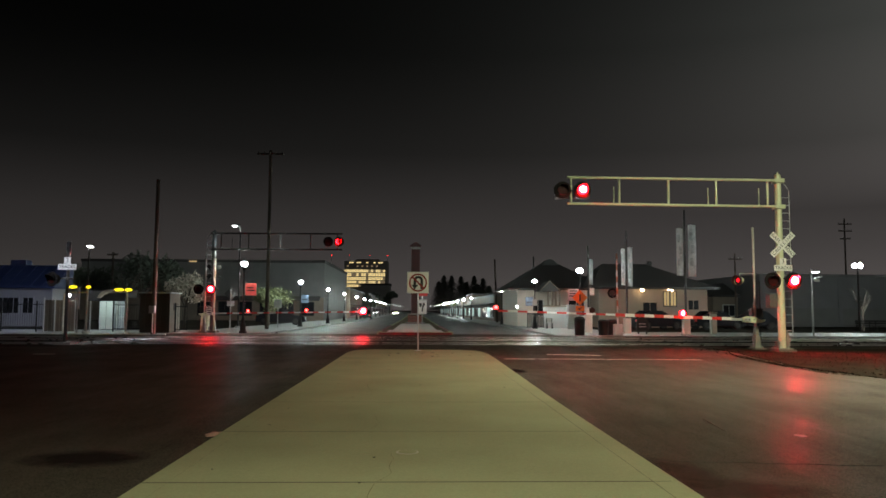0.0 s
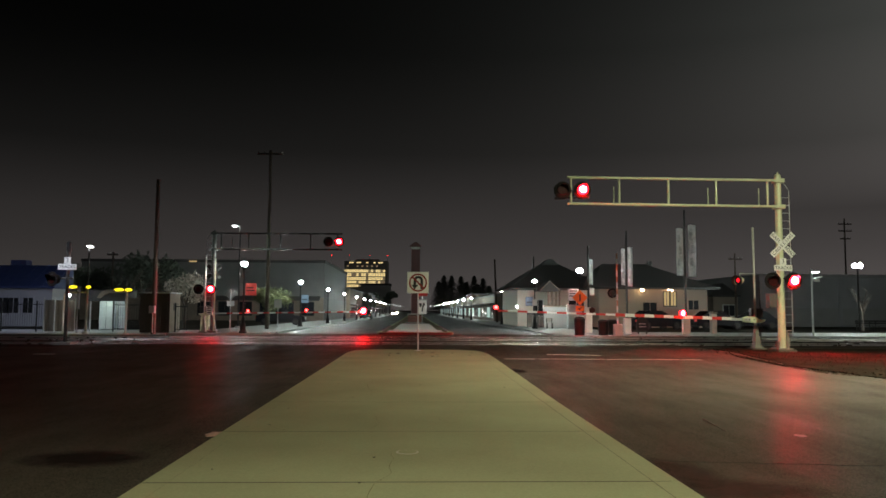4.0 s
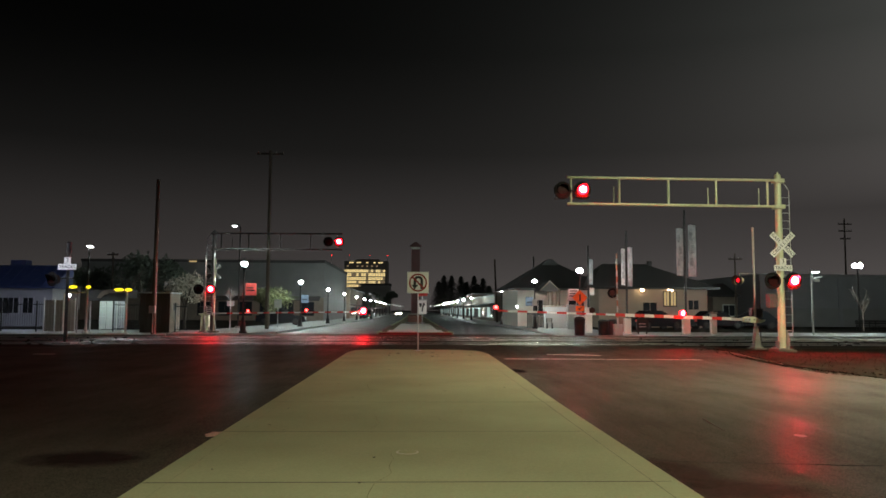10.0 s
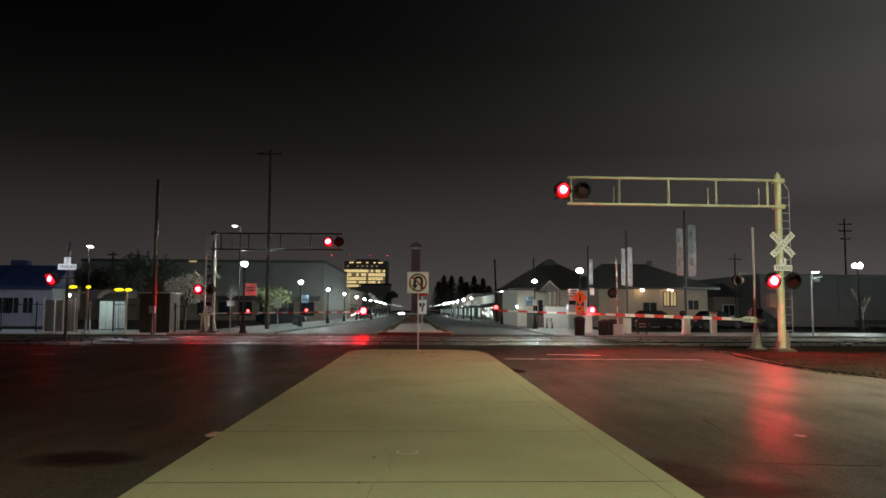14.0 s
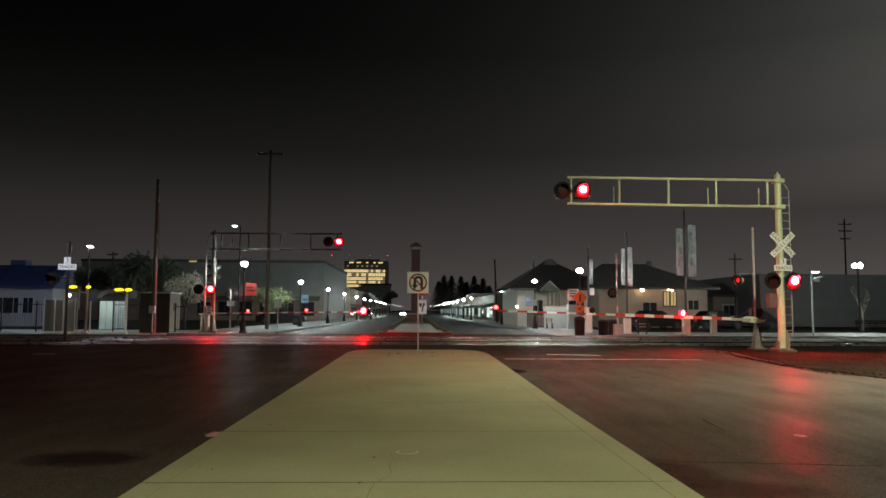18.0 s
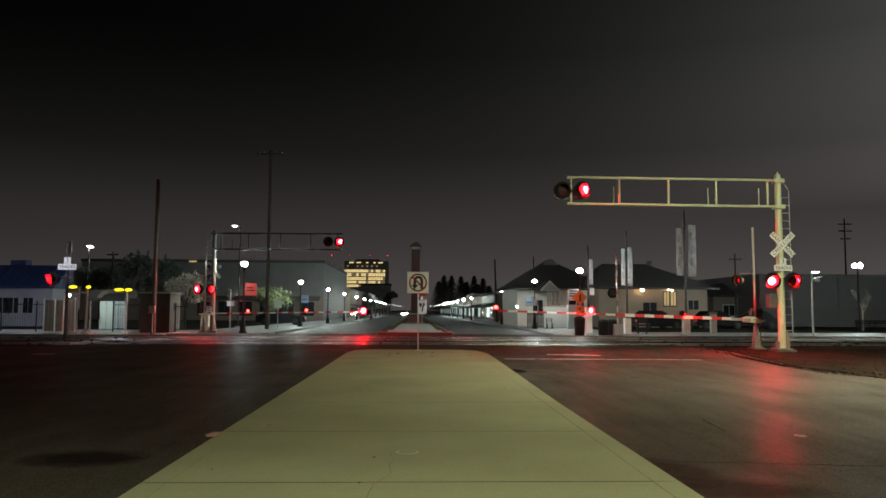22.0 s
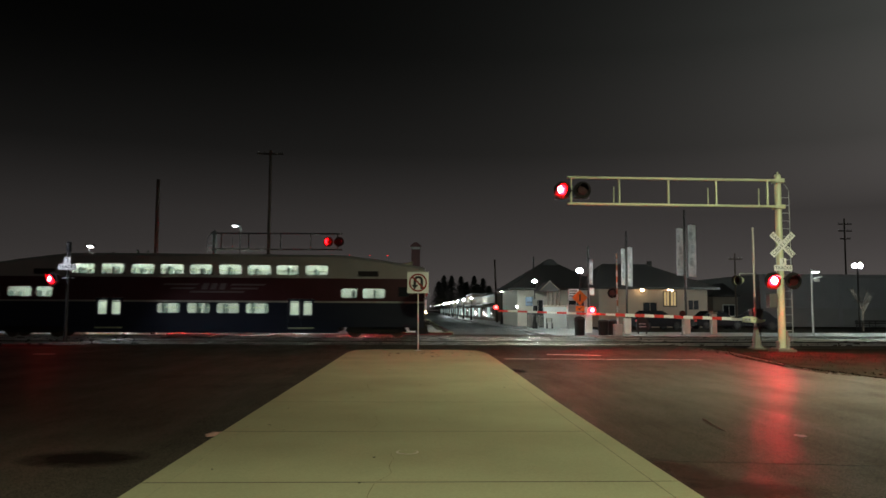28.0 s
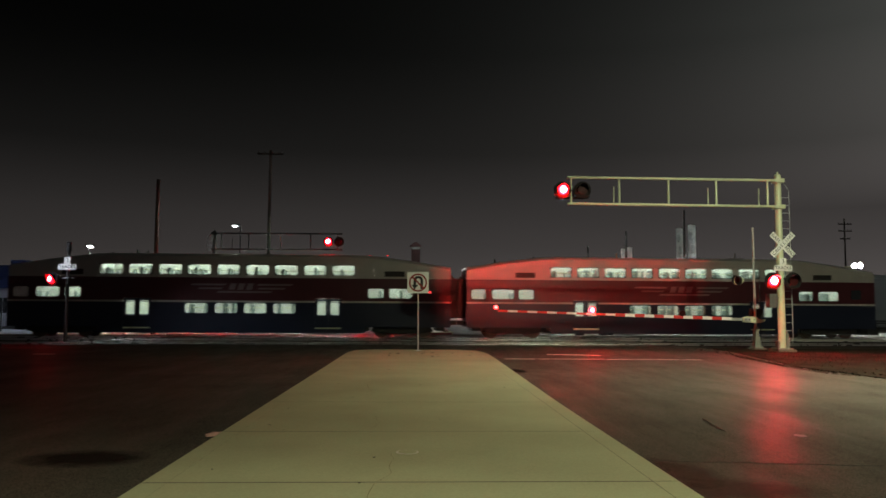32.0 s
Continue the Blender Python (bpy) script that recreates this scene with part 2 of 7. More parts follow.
M["red_core_dim"] = glow("red_lamp_core_turned_away", (1.0, 0.012, 0.020), 190)
M["red_rim_dim"] = glow("red_lamp_rim_turned_away", (1.0, 0.0004, 0.001), 110)
M["red_rim"] = glow("red_lamp_rim", (1.0, 0.0003, 0.0006), 480)
M["red_side"] = glow("red_lamp_edge", (1.0, 0.01, 0.02), 2.5)
M["red_small"] = glow("small_red_lamp", (1.0, 0.010, 0.010), 60)
M["tail_red"] = glow("tail_lamp", (1.0, 0.05, 0.05), 3)
M["beacon"] = glow("roof_beacon", (1.0, 0.02, 0.02), 4)
M["globe"] = glow("lamp_globe", (0.84, 1.0, 0.96), 1850)
M["globe_near"] = glow("near_lamp_globe", (0.84, 1.0, 0.96), 780)
M["globe_dim"] = glow("distant_lamp_globe", (0.90, 1.0, 0.93), 14)
M["globe_far"] = glow("far_lamp_globe", (0.84, 1.0, 0.96), 1700)
M["sodium"] = glow("sodium_lamp", (1.0, 0.45, 0.08), 25)
M["warm"] = glow("porch_lamp", (1.0, 0.72, 0.38), 40)
M["warm_pane"] = glow("lit_window", (1.0, 0.72, 0.34), 0.45)
M["office"] = glow("office_window", (1.0, 0.76, 0.34), 0.95)
M["office_dim"] = glow("office_window_dim", (1.0, 0.75, 0.45), 0.16)
M["yellow"] = glow("yellow_sign_light", (1.0, 0.78, 0.02), 1.6)
M["train_headlight"] = glow("train_headlight", (1.0, 0.95, 0.82), 1300)
M["headlight"] = glow("headlight", (1.0, 0.90, 0.70), 380)
M["train_lamp"] = glow("coach_ceiling_light", (0.97, 1.0, 0.92), 12)
M["shelter_light"] = glow("shelter_light", (0.72, 1.0, 0.92), 24)
M["small_lamp"] = glow("small_white_lamp", (0.85, 1.0, 0.95), 22)
M["road_head"] = glow("roadway_lamp_head", (0.86, 1.0, 0.97), 550)
M["shop"] = glow("shop_front_light", (0.75, 1.0, 0.92), 0.5)


# ---- mesh helpers ----
def box(bm, x0, x1, y0, y1, z0, z1, bevel=0.0):
    vs = [bm.verts.new(p) for p in ((x0, y0, z0), (x1, y0, z0), (x1, y1, z0), (x0, y1, z0), (x0, y0, z1), (x1, y0, z1), (x1, y1, z1), (x0, y1, z1))]
    fs = [bm.faces.new([vs[i] for i in q]) for q in ((3, 2, 1, 0), (4, 5, 6, 7), (0, 1, 5, 4), (1, 2, 6, 5), (2, 3, 7, 6), (3, 0, 4, 7))]
    if bevel:
        es = list({e for f in fs for e in f.edges})
        bmesh.ops.bevel(bm, geom=es, offset=bevel, segments=2, affect="EDGES", profile=0.6)
    return bm


def rod(bm, p, q, r, r2=None, n=10, caps=True):
    p, q = Vector(p), Vector(q)
    r2 = r if r2 is None else r2
    d = q - p
    m = Matrix.Translation((p + q) / 2) @ d.to_track_quat("Z", "Y").to_matrix().to_4x4()
    bmesh.ops.create_cone(bm, cap_ends=caps, segments=n, radius1=r, radius2=r2, depth=d.length, matrix=m)
    return bm


def ball(bm, c, r, sz=1.0, n=12):
    bmesh.ops.create_uvsphere(bm, u_segments=n, v_segments=max(6, n // 2), radius=r, matrix=Matrix.Translation(c) @ Matrix.Diagonal((1, 1, sz, 1)))
    return bm


def prism(bm, pts, a, b, axis="y"):
    """A flat outline drawn out along an axis. pts: (u, v) with u, v the other two axes in order."""
    def at(u, v, w):
        return {"y": (u, w, v), "x": (w, u, v), "z": (u, v, w)}[axis]
    lo = [bm.verts.new(at(u, v, a)) for u, v in pts]
    hi = [bm.verts.new(at(u, v, b)) for u, v in pts]
    k = len(pts)
    fs = [bm.faces.new(lo), bm.faces.new(list(reversed(hi)))]
    for i in range(k):
        fs.append(bm.faces.new((lo[i], hi[i], hi[(i + 1) % k], lo[(i + 1) % k])))
    bmesh.ops.recalc_face_normals(bm, faces=fs)
    return bm


def lathe(bm, profile, n=14, c=(0, 0, 0)):
    rings = []
    for r, z in profile:
        rings.append([bm.verts.new((c[0] + r * math.cos(2 * math.pi * i / n), c[1] + r * math.sin(2 * math.pi * i / n), c[2] + z)) for i in range(n)])
    fs = []
    for a, b in zip(rings, rings[1:]):
        for i in range(n):
            fs.append(bm.faces.new((a[i], a[(i + 1) % n], b[(i + 1) % n], b[i])))
    fs.append(bm.faces.new(list(reversed(rings[0]))))
    fs.append(bm.faces.new(rings[-1]))
    return bm


def ring(bm, r0, r1, y0, y1, n=28):
    """A flat ring round the y axis, from y0 to y1."""
    rows = [[bm.verts.new((r * math.cos(2 * math.pi * i / n), y, r * math.sin(2 * math.pi * i / n))) for i in range(n)] for r, y in ((r0, y0), (r1, y0), (r1, y1), (r0, y1))]
    fs = []
    for a, b in zip(rows, rows[1:] + rows[:1]):
        for i in range(n):
            fs.append(bm.faces.new((a[i], b[i], b[(i + 1) % n], a[(i + 1) % n])))
    bmesh.ops.recalc_face_normals(bm, faces=fs)
    return bm


def mesh_of(name, bm, material, smooth=False):
    me = bpy.data.meshes.new(name)
    bm.to_mesh(me)
    bm.free()
    me.materials.append(material)
    if smooth:
        for p in me.polygons:
            p.use_smooth = True
    return me


def part(name, bm, material, parent, label="", at=None, smooth=False):
    ob = new(name, mesh_of(name, bm, material, smooth))
    ob.parent = parent
    if at is not None:
        ob.matrix_basis = at
    return tagged(ob, label)


def thing(name, m, label, category, group="", kind=""):
    ob = new(name)
    ob.matrix_basis = m
    return tagged(ob, label, category, group, kind)


def solid(name, bm, material, label, category="", group="", kind="", m=None):
    ob = new(name, mesh_of(name, bm, material))
    if m is not None:
        ob.matrix_basis = m
    return tagged(ob, label, category, group, kind)


def words(text, size, material, parent, at, name="lettering"):
    """Lettering as a flat mesh that faces -y, centred at the pose."""
    cu = bpy.data.curves.new(name, "FONT")
    cu.body, cu.size, cu.align_x, cu.align_y, cu.extrude = text, size, "CENTER", "CENTER", 0.002
    tmp = bpy.data.objects.new(name, cu)
    me = bpy.data.meshes.new_from_object(tmp)
    bpy.data.objects.remove(tmp)
    me.materials.clear()
    me.materials.append(material)
    ob = new(name, me)
    ob.parent = parent
    ob.matrix_basis = at @ pose(0, 0, 0, 90, 0, 0)
    return ob


def B():
    return bmesh.new()


def east_over(y):
    return between(((60, 0.05), (66, 0.12)), y)


WC, EZ = 0.0, -0.075              # the pavement's height at the west and the east corner
FLASHING = []   # (lens, 0 or 1, manner): the two lamps of each pair light in turn

LAND = ((33, 0.0), (46.3, -0.11), (54, -0.13), (65, -0.17), (73, -0.20), (96, -0.31), (118, -0.40), (150, -0.50), (200, -0.57), (2000, -0.57))
BEYOND = ((50.5, 1.0), (52, 1.09), (58.2, 1.116), (64.2, 1.137), (79.2, 1.212), (92.6, 1.274), (111.7, 1.342), (144, 1.39))


def between(table, v):
    if v <= table[0][0]:
        return table[0][1]
    for (a, p), (b, q) in zip(table, table[1:]):
        if v <= b:
            return p + (q - p) * (v - a) / (b - a)
    return table[-1][1]


def land(y):
    """How far the avenue has fallen below the crossing at y."""
    return between(LAND, y)


def afar(y, to=None):
    """Sets a thing laid out as on level ground at y back on the falling ground, with its true size."""
    k = to / y if to else between(BEYOND, y)
    return Matrix.Translation(EYE) @ Matrix.Scale(k, 4) @ Matrix.Translation([-c for c in EYE])


def strip(bm, edges, over, deep, ys):
    """A long slab that follows the land. edges(y): its two sides; over: its height above the road, or a function of y."""
    rows = []
    for y in ys:
        a, b = edges(y)
        z = land(y) + (over(y) if callable(over) else over)
        rows.append([bm.verts.new(p) for p in ((a, y, z), (b, y, z), (b, y, z - deep), (a, y, z - deep))])
    fs = [bm.faces.new(rows[0]), bm.faces.new(rows[-1])]
    for p, q in zip(rows, rows[1:]):
        for i in range(4):
            fs.append(bm.faces.new((p[i], q[i], q[(i + 1) % 4], p[(i + 1) % 4])))
    bmesh.ops.recalc_face_normals(bm, faces=fs)
    return bm


LAND_YS = [54, 58, 62, 65, 69, 73, 80, 88, 96, 107, 118, 134, 150, 175, 200, 300, 650]


# ---- ground, roads, crossing ----
SLOPE = 2.0                      # the tracks cross the road at a slight skew (degrees)
TS = math.tan(radians(SLOPE))
TRACKS = (36.4, 41.8, 46.3)       # where each track's centre line meets the road's axis

bm = B()
strip(bm, lambda y: (-1500, 1500), -0.14, 0.5, [-1500, 33, 46.3, 54, 58, 65, 73, 85, 96, 107, 118, 134, 150, 175, 200, 1500])
solid("ground", bm, M["earth"], "dark bare earth reaching to the horizon", "ground", kind="structure")
bm = B()
prism(bm, [(-40, -40), (11.4, -40), (11.2, 17), (10.9, 21.5), (11.6, 26), (12.4, 29.5), (12.3, 33), (-14.4, 33), (-14.5, 32), (-40, 30)], -0.12, 0.0, "z")
SIDES = ((33, 14.4, 12.3), (49.2, 12.5, 11.6), (51.6, 9.7, 9.5), (54, 9.7, 9.5))
strip(bm, lambda y: (-between([q[:2] for q in SIDES], y), between([(q[0], q[2]) for q in SIDES], y)), 0.0, 0.12, [33, 40, 46.3, 49.2, 51.6, 54])
solid("road", bm, M["asphalt"], "dark damp asphalt road running to the crossing", "road", kind="structure")
solid("road_avenue", strip(B(), lambda y: (-9.7, 9.5), 0.0, 0.12, LAND_YS), M["asphalt_far_lit"], "wet asphalt avenue between street lamps, lamplight put into its paler grey", "road", kind="structure")
bm = B()
prism(bm, [(11.42, -40), (60, -40), (60, 32), (12.5, 32), (12.32, 29.5), (11.62, 26), (10.92, 21.5), (11.22, 17)], -0.12, 0.02, "z")
solid("verge", bm, M["dirt"], "brown dirt verge with dry grass beside the road", "ground", kind="structure")
for side, a, b in (("west", -160, -14.6), ("east", 12.2, 160)):
    bm = strip(B(), lambda y: (a, b), -0.03, 0.1, [32.1, 33, 40, 46.3, 50.2])
    solid("ballast_" + side, bm, M["ballast"], "dark crushed stone ballast under the rails", "ballast", kind="structure")

# near median: concrete with a kerb, slabs cut by joints
median = thing("median", pose(0, 0, 0), "pale concrete median strip with tooled joints and hairline cracks", "median", kind="structure")
bm = B()
prism(bm, [(-2.27, -12), (2.22, -12), (2.22, 16), (2.32, 20), (2.38, 23), (2.38, 26.3), (2.1, 27.6), (1.5, 28.15), (-1.6, 28.2), (-2.1, 27.6), (-2.27, 26.3)], -0.1, 0.1182, "z")
part("median_bed", bm, M["crack"], median)
ys = [-12, -9.4, -6.7, -4.0, -1.3, 1.3, 3.95, 6.66, 9.38, 12.33, 15.2, 18.0, 20.8]
for a, b in zip(ys, ys[1:]):
    part("slab", box(B(), -2.07, 2.05, a + (0.016 if a < 8 else 0.013 if a < 13 else 0.004), b - (0.016 if b < 8 else 0.013 if b < 13 else 0.004), 0.0, 0.12, 0.003), M["concrete"], median)
bm = B()
prism(bm, [(-2.07, 20.81), (2.08, 20.81), (2.16, 23.0), (2.16, 26.2), (1.95, 27.4), (1.4, 27.9), (-1.5, 27.95), (-1.95, 27.4), (-2.07, 26.2)], 0.0, 0.12, "z")
part("slab", bm, M["concrete"], median)
def kerb_line(y):
    return 2.28 if y < 12 else 2.28 + 0.12 * (y - 12) / 8.81


for a, b in zip(ys, ys[1:]):
    g0, g1 = (0.012 if a < 13 else 0.004), (0.012 if b < 13 else 0.004)
    part("kerb_stone", box(B(), -2.29, -2.0705, a + g0, b - g1, -0.05, 0.1205, 0.008), M["concrete"], median)
    part("kerb_stone", prism(B(), [(2.056, a + g0), (kerb_line(a), a + g0), (kerb_line(b), b - g1), (2.056, b - g1)], -0.05, 0.1205, "z"), M["concrete"], median)
bend = [(2.40, 20.81), (2.43, 23.2), (2.43, 26.3), (2.15, 27.7), (1.5, 28.25), (-1.6, 28.3), (-2.15, 27.7), (-2.29, 26.3), (-2.29, 20.81)]
inner = [(2.084, 20.81), (2.164, 23.0), (2.164, 26.2), (1.954, 27.4), (1.4, 27.904), (-1.5, 27.954), (-1.954, 27.4), (-2.074, 26.2), (-2.074, 20.81)]
for p, q, u, v in zip(bend, bend[1:], inner, inner[1:]):
    part("kerb_stone", prism(B(), [p, q, v, u], -0.05, 0.1205, "z"), M["concrete"], median)

# tracks: rails, ties beside the road, panels in it
for k, y0 in enumerate(TRACKS):
    tr = thing("railway_track", pose(0, y0, land(y0), 0, 0, SLOPE), "pair of steel rails set in the level crossing", "track", "railway tracks", "structure")
    for g in (-0.755, 0.755):
        bm = B()
        box(bm, -160, 160, g - 0.035, g + 0.035, -0.02, 0.024, 0.006)
        part("rail_head", bm, M["railhead"], tr)
        bm = B()
        box(bm, -160, 160, g - 0.06, g + 0.06, -0.14, -0.021)
        part("rail_base", bm, M["rust"], tr)
    tie = mesh_of("tie", box(B(), -0.11, 0.11, -1.25, 1.25, -0.12, -0.022, 0.01), M["tie"])
    for i in range(60):
        for s, x in ((-1, -15.2 - i * 0.55), (1, 12.9 + i * 0.55)):
            ob = new("tie", tie)
            ob.parent = tr
            ob.location = (x, 0, 0)
    pm = {w: mesh_of("crossing_panel", box(B(), -1.2, 1.2, -w / 2, w / 2, -0.08, 0.020, 0.012), M["panel"]) for w in (1.36, 0.55)}
    for i in range(11):
        for w, yy in ((1.36, 0.0), (0.55, -1.09), (0.55, 1.09)):
            ob = new("crossing_panel", pm[w])
            ob.parent = tr
            ob.location = (-13.4 + i * 2.32, yy, 0)

# stop bar and lane paint on the near road
M["paint"] = mat("worn_road_paint", (0.50, 0.49, 0.43), 0.65, 0, 3, 0.5, 0.1, 14)
paint = thing("road_marking", pose(0, 0, 0.003), "worn white stop bar painted on the asphalt", "road marking", kind="structure")
wr_ = random.Random(14)
for xa, xb, ya, yb, wd in ((2.9, 9.3, 24.95, 24.75, 0.16), (4.7, 6.5, 27.5, 26.9, 0.30)):
    x = xa
    while x < xb:
        w = wr_.uniform(0.12, 0.5)
        y = ya + (yb - ya) * (x - xa) / (xb - xa)
        h0, h1 = wd * wr_.uniform(0.25, 0.5), wd * wr_.uniform(0.25, 0.5)
        part("stop_bar", box(B(), x, min(xb, x + w), y - h0, y + h1, 0, 0.004), M["paint"], paint)
        x += w + (wr_.uniform(0.02, 0.15) if wr_.random() < 0.2 else 0.0)

# far pavements and far median
for s, n in ((-1, "west"), (1, "east")):
    bm = B()
    xi, x1 = (9.7, 12.6) if s < 0 else (9.5, 11.7)
    xo = 15.7 if s < 0 else 60
    pts = [(s * xi, 51.6), (s * x1, 49.4 if s < 0 else 50.3), (s * xo, 50.2 + s * 48 * TS if s > 0 else 49.3), (s * xo, 54), (s * xi, 54)]
    if s < 0:
        pts.reverse()
    prism(bm, pts, -0.25, WC if s < 0 else EZ, "z")
    strip(bm, lambda y: (s * xi, s * (60 if y < 60 and s > 0 else xi + 6)), east_over if s > 0 else 0.12, 0.25, [54, 58, 59.9, 60.1] + LAND_YS[3:])
    solid("pavement_" + n, bm, M["concrete_far"], "grey concrete pavement behind a raised kerb", "pavement", kind="structure")
    kerbs = thing("kerb_" + n, pose(0, 0, 0), "pale concrete kerb along the avenue", "kerb", kind="structure")
    y = 54.0
    while y < 150:
        bm = strip(B(), lambda v: (s * (xi - 0.16), s * (xi + 0.003)), (lambda v: east_over(v) + 0.006) if s > 0 else 0.126, 0.2, [y + 0.01, y + 2.99])
        part("kerb_stone", bm, M["concrete_old"], kerbs)
        y += 3.0
WZ = -0.08                       # the paved ground by the station lies lower than the pavement
solid("platform_ground", prism(B(), [(-60, 47.6), (-15.71, 49.15), (-15.71, 60), (-60, 60)], -0.2, WZ, "z"), M["concrete_far"], "worn pale paving before the station building", "pavement", kind="structure")
fm = thing("far_median", pose(0, 0, 0), "planted median with red painted kerbs beyond the tracks", "median", kind="structure")
MED = [53] + [y for y in LAND_YS if y < 200] + [258]
part("median_top", strip(B(), lambda y: (-2.4, 2.4), 0.10, 0.15, MED), M["soil"], fm)
part("kerb", box(B(), -2.6, 2.6, 52.6, 52.995, -0.18, 0.035, 0.02), M["concrete"], fm)
for x0, x1 in ((-2.6, -2.4), (2.4, 2.6)):
    part("kerb", strip(B(), lambda y: (x0, x1), 0.16, 0.2, MED), M["concrete"], fm)
M["red_kerb"] = mat("red_kerb_paint", (0.15, 0.030, 0.026), 0.7, 0, 4, 0.25, 0.1)
part("red_kerb_face", box(B(), -2.5, 2.5, 52.585, 52.6, -0.14, 0.01, 0.003), M["red_kerb"], fm, "faded red paint on the kerb face")
for x0, x1 in ((-2.605, -2.395), (2.395, 2.605)):
    part("red_kerb_face", strip(B(), lambda y: (x0, x1), 0.165, 0.19, [57, 58, 62, 65, 69, 73, 80]), M["red_kerb"], fm, "faded red paint on the kerb")
part("paved_nose", strip(B(), lambda y: (-2.0, 2.0), 0.14, 0.08, [53.4, 54, 60]), M["stucco"], fm)
part("paved_nose", strip(B(), lambda y: (-1.7, 1.7), 0.15, 0.08, [60.4, 62, 65, 69, 73, 80, 88, 95]), M["stucco"], fm)


# pale walkway between the second and third tracks, and a lost dash of paint
wk = [(20.21, 43.6), (22.15, 43.2), (70, 42.5 + 70 * TS), (70, 45.0 + 70 * TS), (20.21, 45.6)]
solid("walkway", prism(B(), wk, -0.2, -0.035, "z"), M["walk"], "pale narrow concrete walkway between the tracks", "walkway", kind="structure")
DX, DY = -12.61, 26.78
solid("lane_dash", box(B(), DX - 0.35, DX + 0.35, DY - 0.09, DY + 0.09, 0, 0.004), M["stucco"], "short worn white dash painted on the road", "road marking", kind="structure")


# ---- railway signals ----
def lens_mesh(core="red_core", k=1.27, dome=0.14, rim="red_rim", core_r=0.098):
    """A lamp disc: its lit face looks to -y, its unlit face to +y."""
    bm = B()
    n = 24
    def circ(r, y):
        return [bm.verts.new((r * math.cos(2 * math.pi * i / n), y, r * math.sin(2 * math.pi * i / n))) for i in range(n)]
    a, b, c = circ(core_r * k, -dome), circ(0.152 * k, -0.012), circ(0.152 * k, 0.012)
    d = circ(0.145 * k, 0.020)
    fs = [bm.faces.new(a)]
    for p, q, m in ((a, b, 1), (b, c, 2), (c, d, 2)):
        for i in range(n):
            f = bm.faces.new((p[i], q[i], q[(i + 1) % n], p[(i + 1) % n]))
            f.material_index = m
            fs.append(f)
    f = bm.faces.new(d)
    f.material_index = 2
    bmesh.ops.recalc_face_normals(bm, faces=list(bm.faces))
    me = bpy.data.meshes.new("lens")
    bm.to_mesh(me)
    bm.free()
    for key in (core, rim, "lens_off"):
        me.materials.append(M[key])
    return me


LENS = lens_mesh()
LENS_DIM = lens_mesh("red_core_dim", rim="red_rim_dim")
LENS_SMALL = lens_mesh("red_core_small", 0.80, 0.07, core_r=0.075)
LENS_SIDE = lens_mesh("red_side", 0.55, 0.03, "red_side")
LENS_NEAR = lens_mesh("red_core_near")
LENS_FAR = lens_mesh("red_core_far", core_r=0.088)
LENS_BEAM = lens_mesh("red_beam", 1.0, 0.022, "red_rim_dim", 0.036)
LENS_BEAM_LOW = lens_mesh("red_beam_low", 1.0, 0.022, "red_rim_dim", 0.036)
HEAD = {}


def signal_head(parent, x, y, z, rz=0, phase=None, rx=0, lens=None, manner="mast"):
    """A round flashing lamp with black background disc, hood and housing, looking to -y."""
    if not HEAD:
        bm = ring(B(), 0.1942, 0.33, 0.0, 0.012)
        HEAD["disc"] = mesh_of("signal_head", bm, M["signal_black"])
        bm = B()
        n = 20
        rows = []
        for r, y0 in ((0.205, 0.0), (0.205, -0.30), (0.212, -0.30), (0.212, 0.0)):
            rows.append([bm.verts.new((r * math.cos(a), y0 * (0.35 + 0.65 * max(0, math.sin(a))), r * math.sin(a))) for a in [math.pi * (-0.15 + 1.3 * i / n) for i in range(n + 1)]])
        for p, q in zip(rows, rows[1:]):
            for i in range(n):
                bm.faces.new((p[i], q[i], q[i + 1], p[i + 1]))
        HEAD["hood"] = mesh_of("hood", bm, M["signal_black"])
        bm = ring(B(), 0.200, 0.215, 0.012, 0.26)
        rod(bm, (0, 0.26, 0), (0, 0.29, 0), 0.215, 0.14, 20)
        HEAD["housing"] = mesh_of("housing", bm, M["dark_metal"])
    h = new("signal_head", HEAD["disc"])
    h.parent = parent
    h.matrix_basis = pose(x, y, z, rx, 0, rz)
    tagged(h, "black round flashing signal with a red lens")
    for nm in ("hood", "housing"):
        o = new(nm, HEAD[nm])
        o.parent = h
    le = new("lens", lens or LENS)
    le.parent = h
    le.location = (0, 0.004, 0)
    tagged(le, "red lamp lens")
    if phase is not None:
        FLASHING.append((le, phase, manner))
    else:
        le.rotation_euler = (0, 0, math.pi)
    return h


def gate_lamp(parent, x, y, z, material="red_small", r=0.075):
    bm = B()
    box(bm, x - 0.06, x + 0.06, y - 0.04, y + 0.06, z - 0.02, z + 0.17, 0.02)
    h = part("gate_lamp", bm, M["black"], parent, "small red lamp on the gate arm")
    bm = B()
    rod(bm, (x, y - 0.06, z + 0.09), (x, y - 0.04, z + 0.09), r * 0.9, r, 16)
    part("lens", bm, M[material], h)
    return h


def arm_flasher(parent, x, y, z, phase):
    bm = B()
    box(bm, x - 0.07, x + 0.07, y + 0.06, y + 0.2, z - 0.04, z + 0.2, 0.02)
    h = part("gate_lamp", bm, M["black"], parent, "red flashing lamp on the gate arm")
    le = new("lens", LENS_SMALL)
    le.parent = h
    le.matrix_basis = pose(x, y - 0.02, z + 0.1)
    FLASHING.append((le, phase, "mast"))
    return h


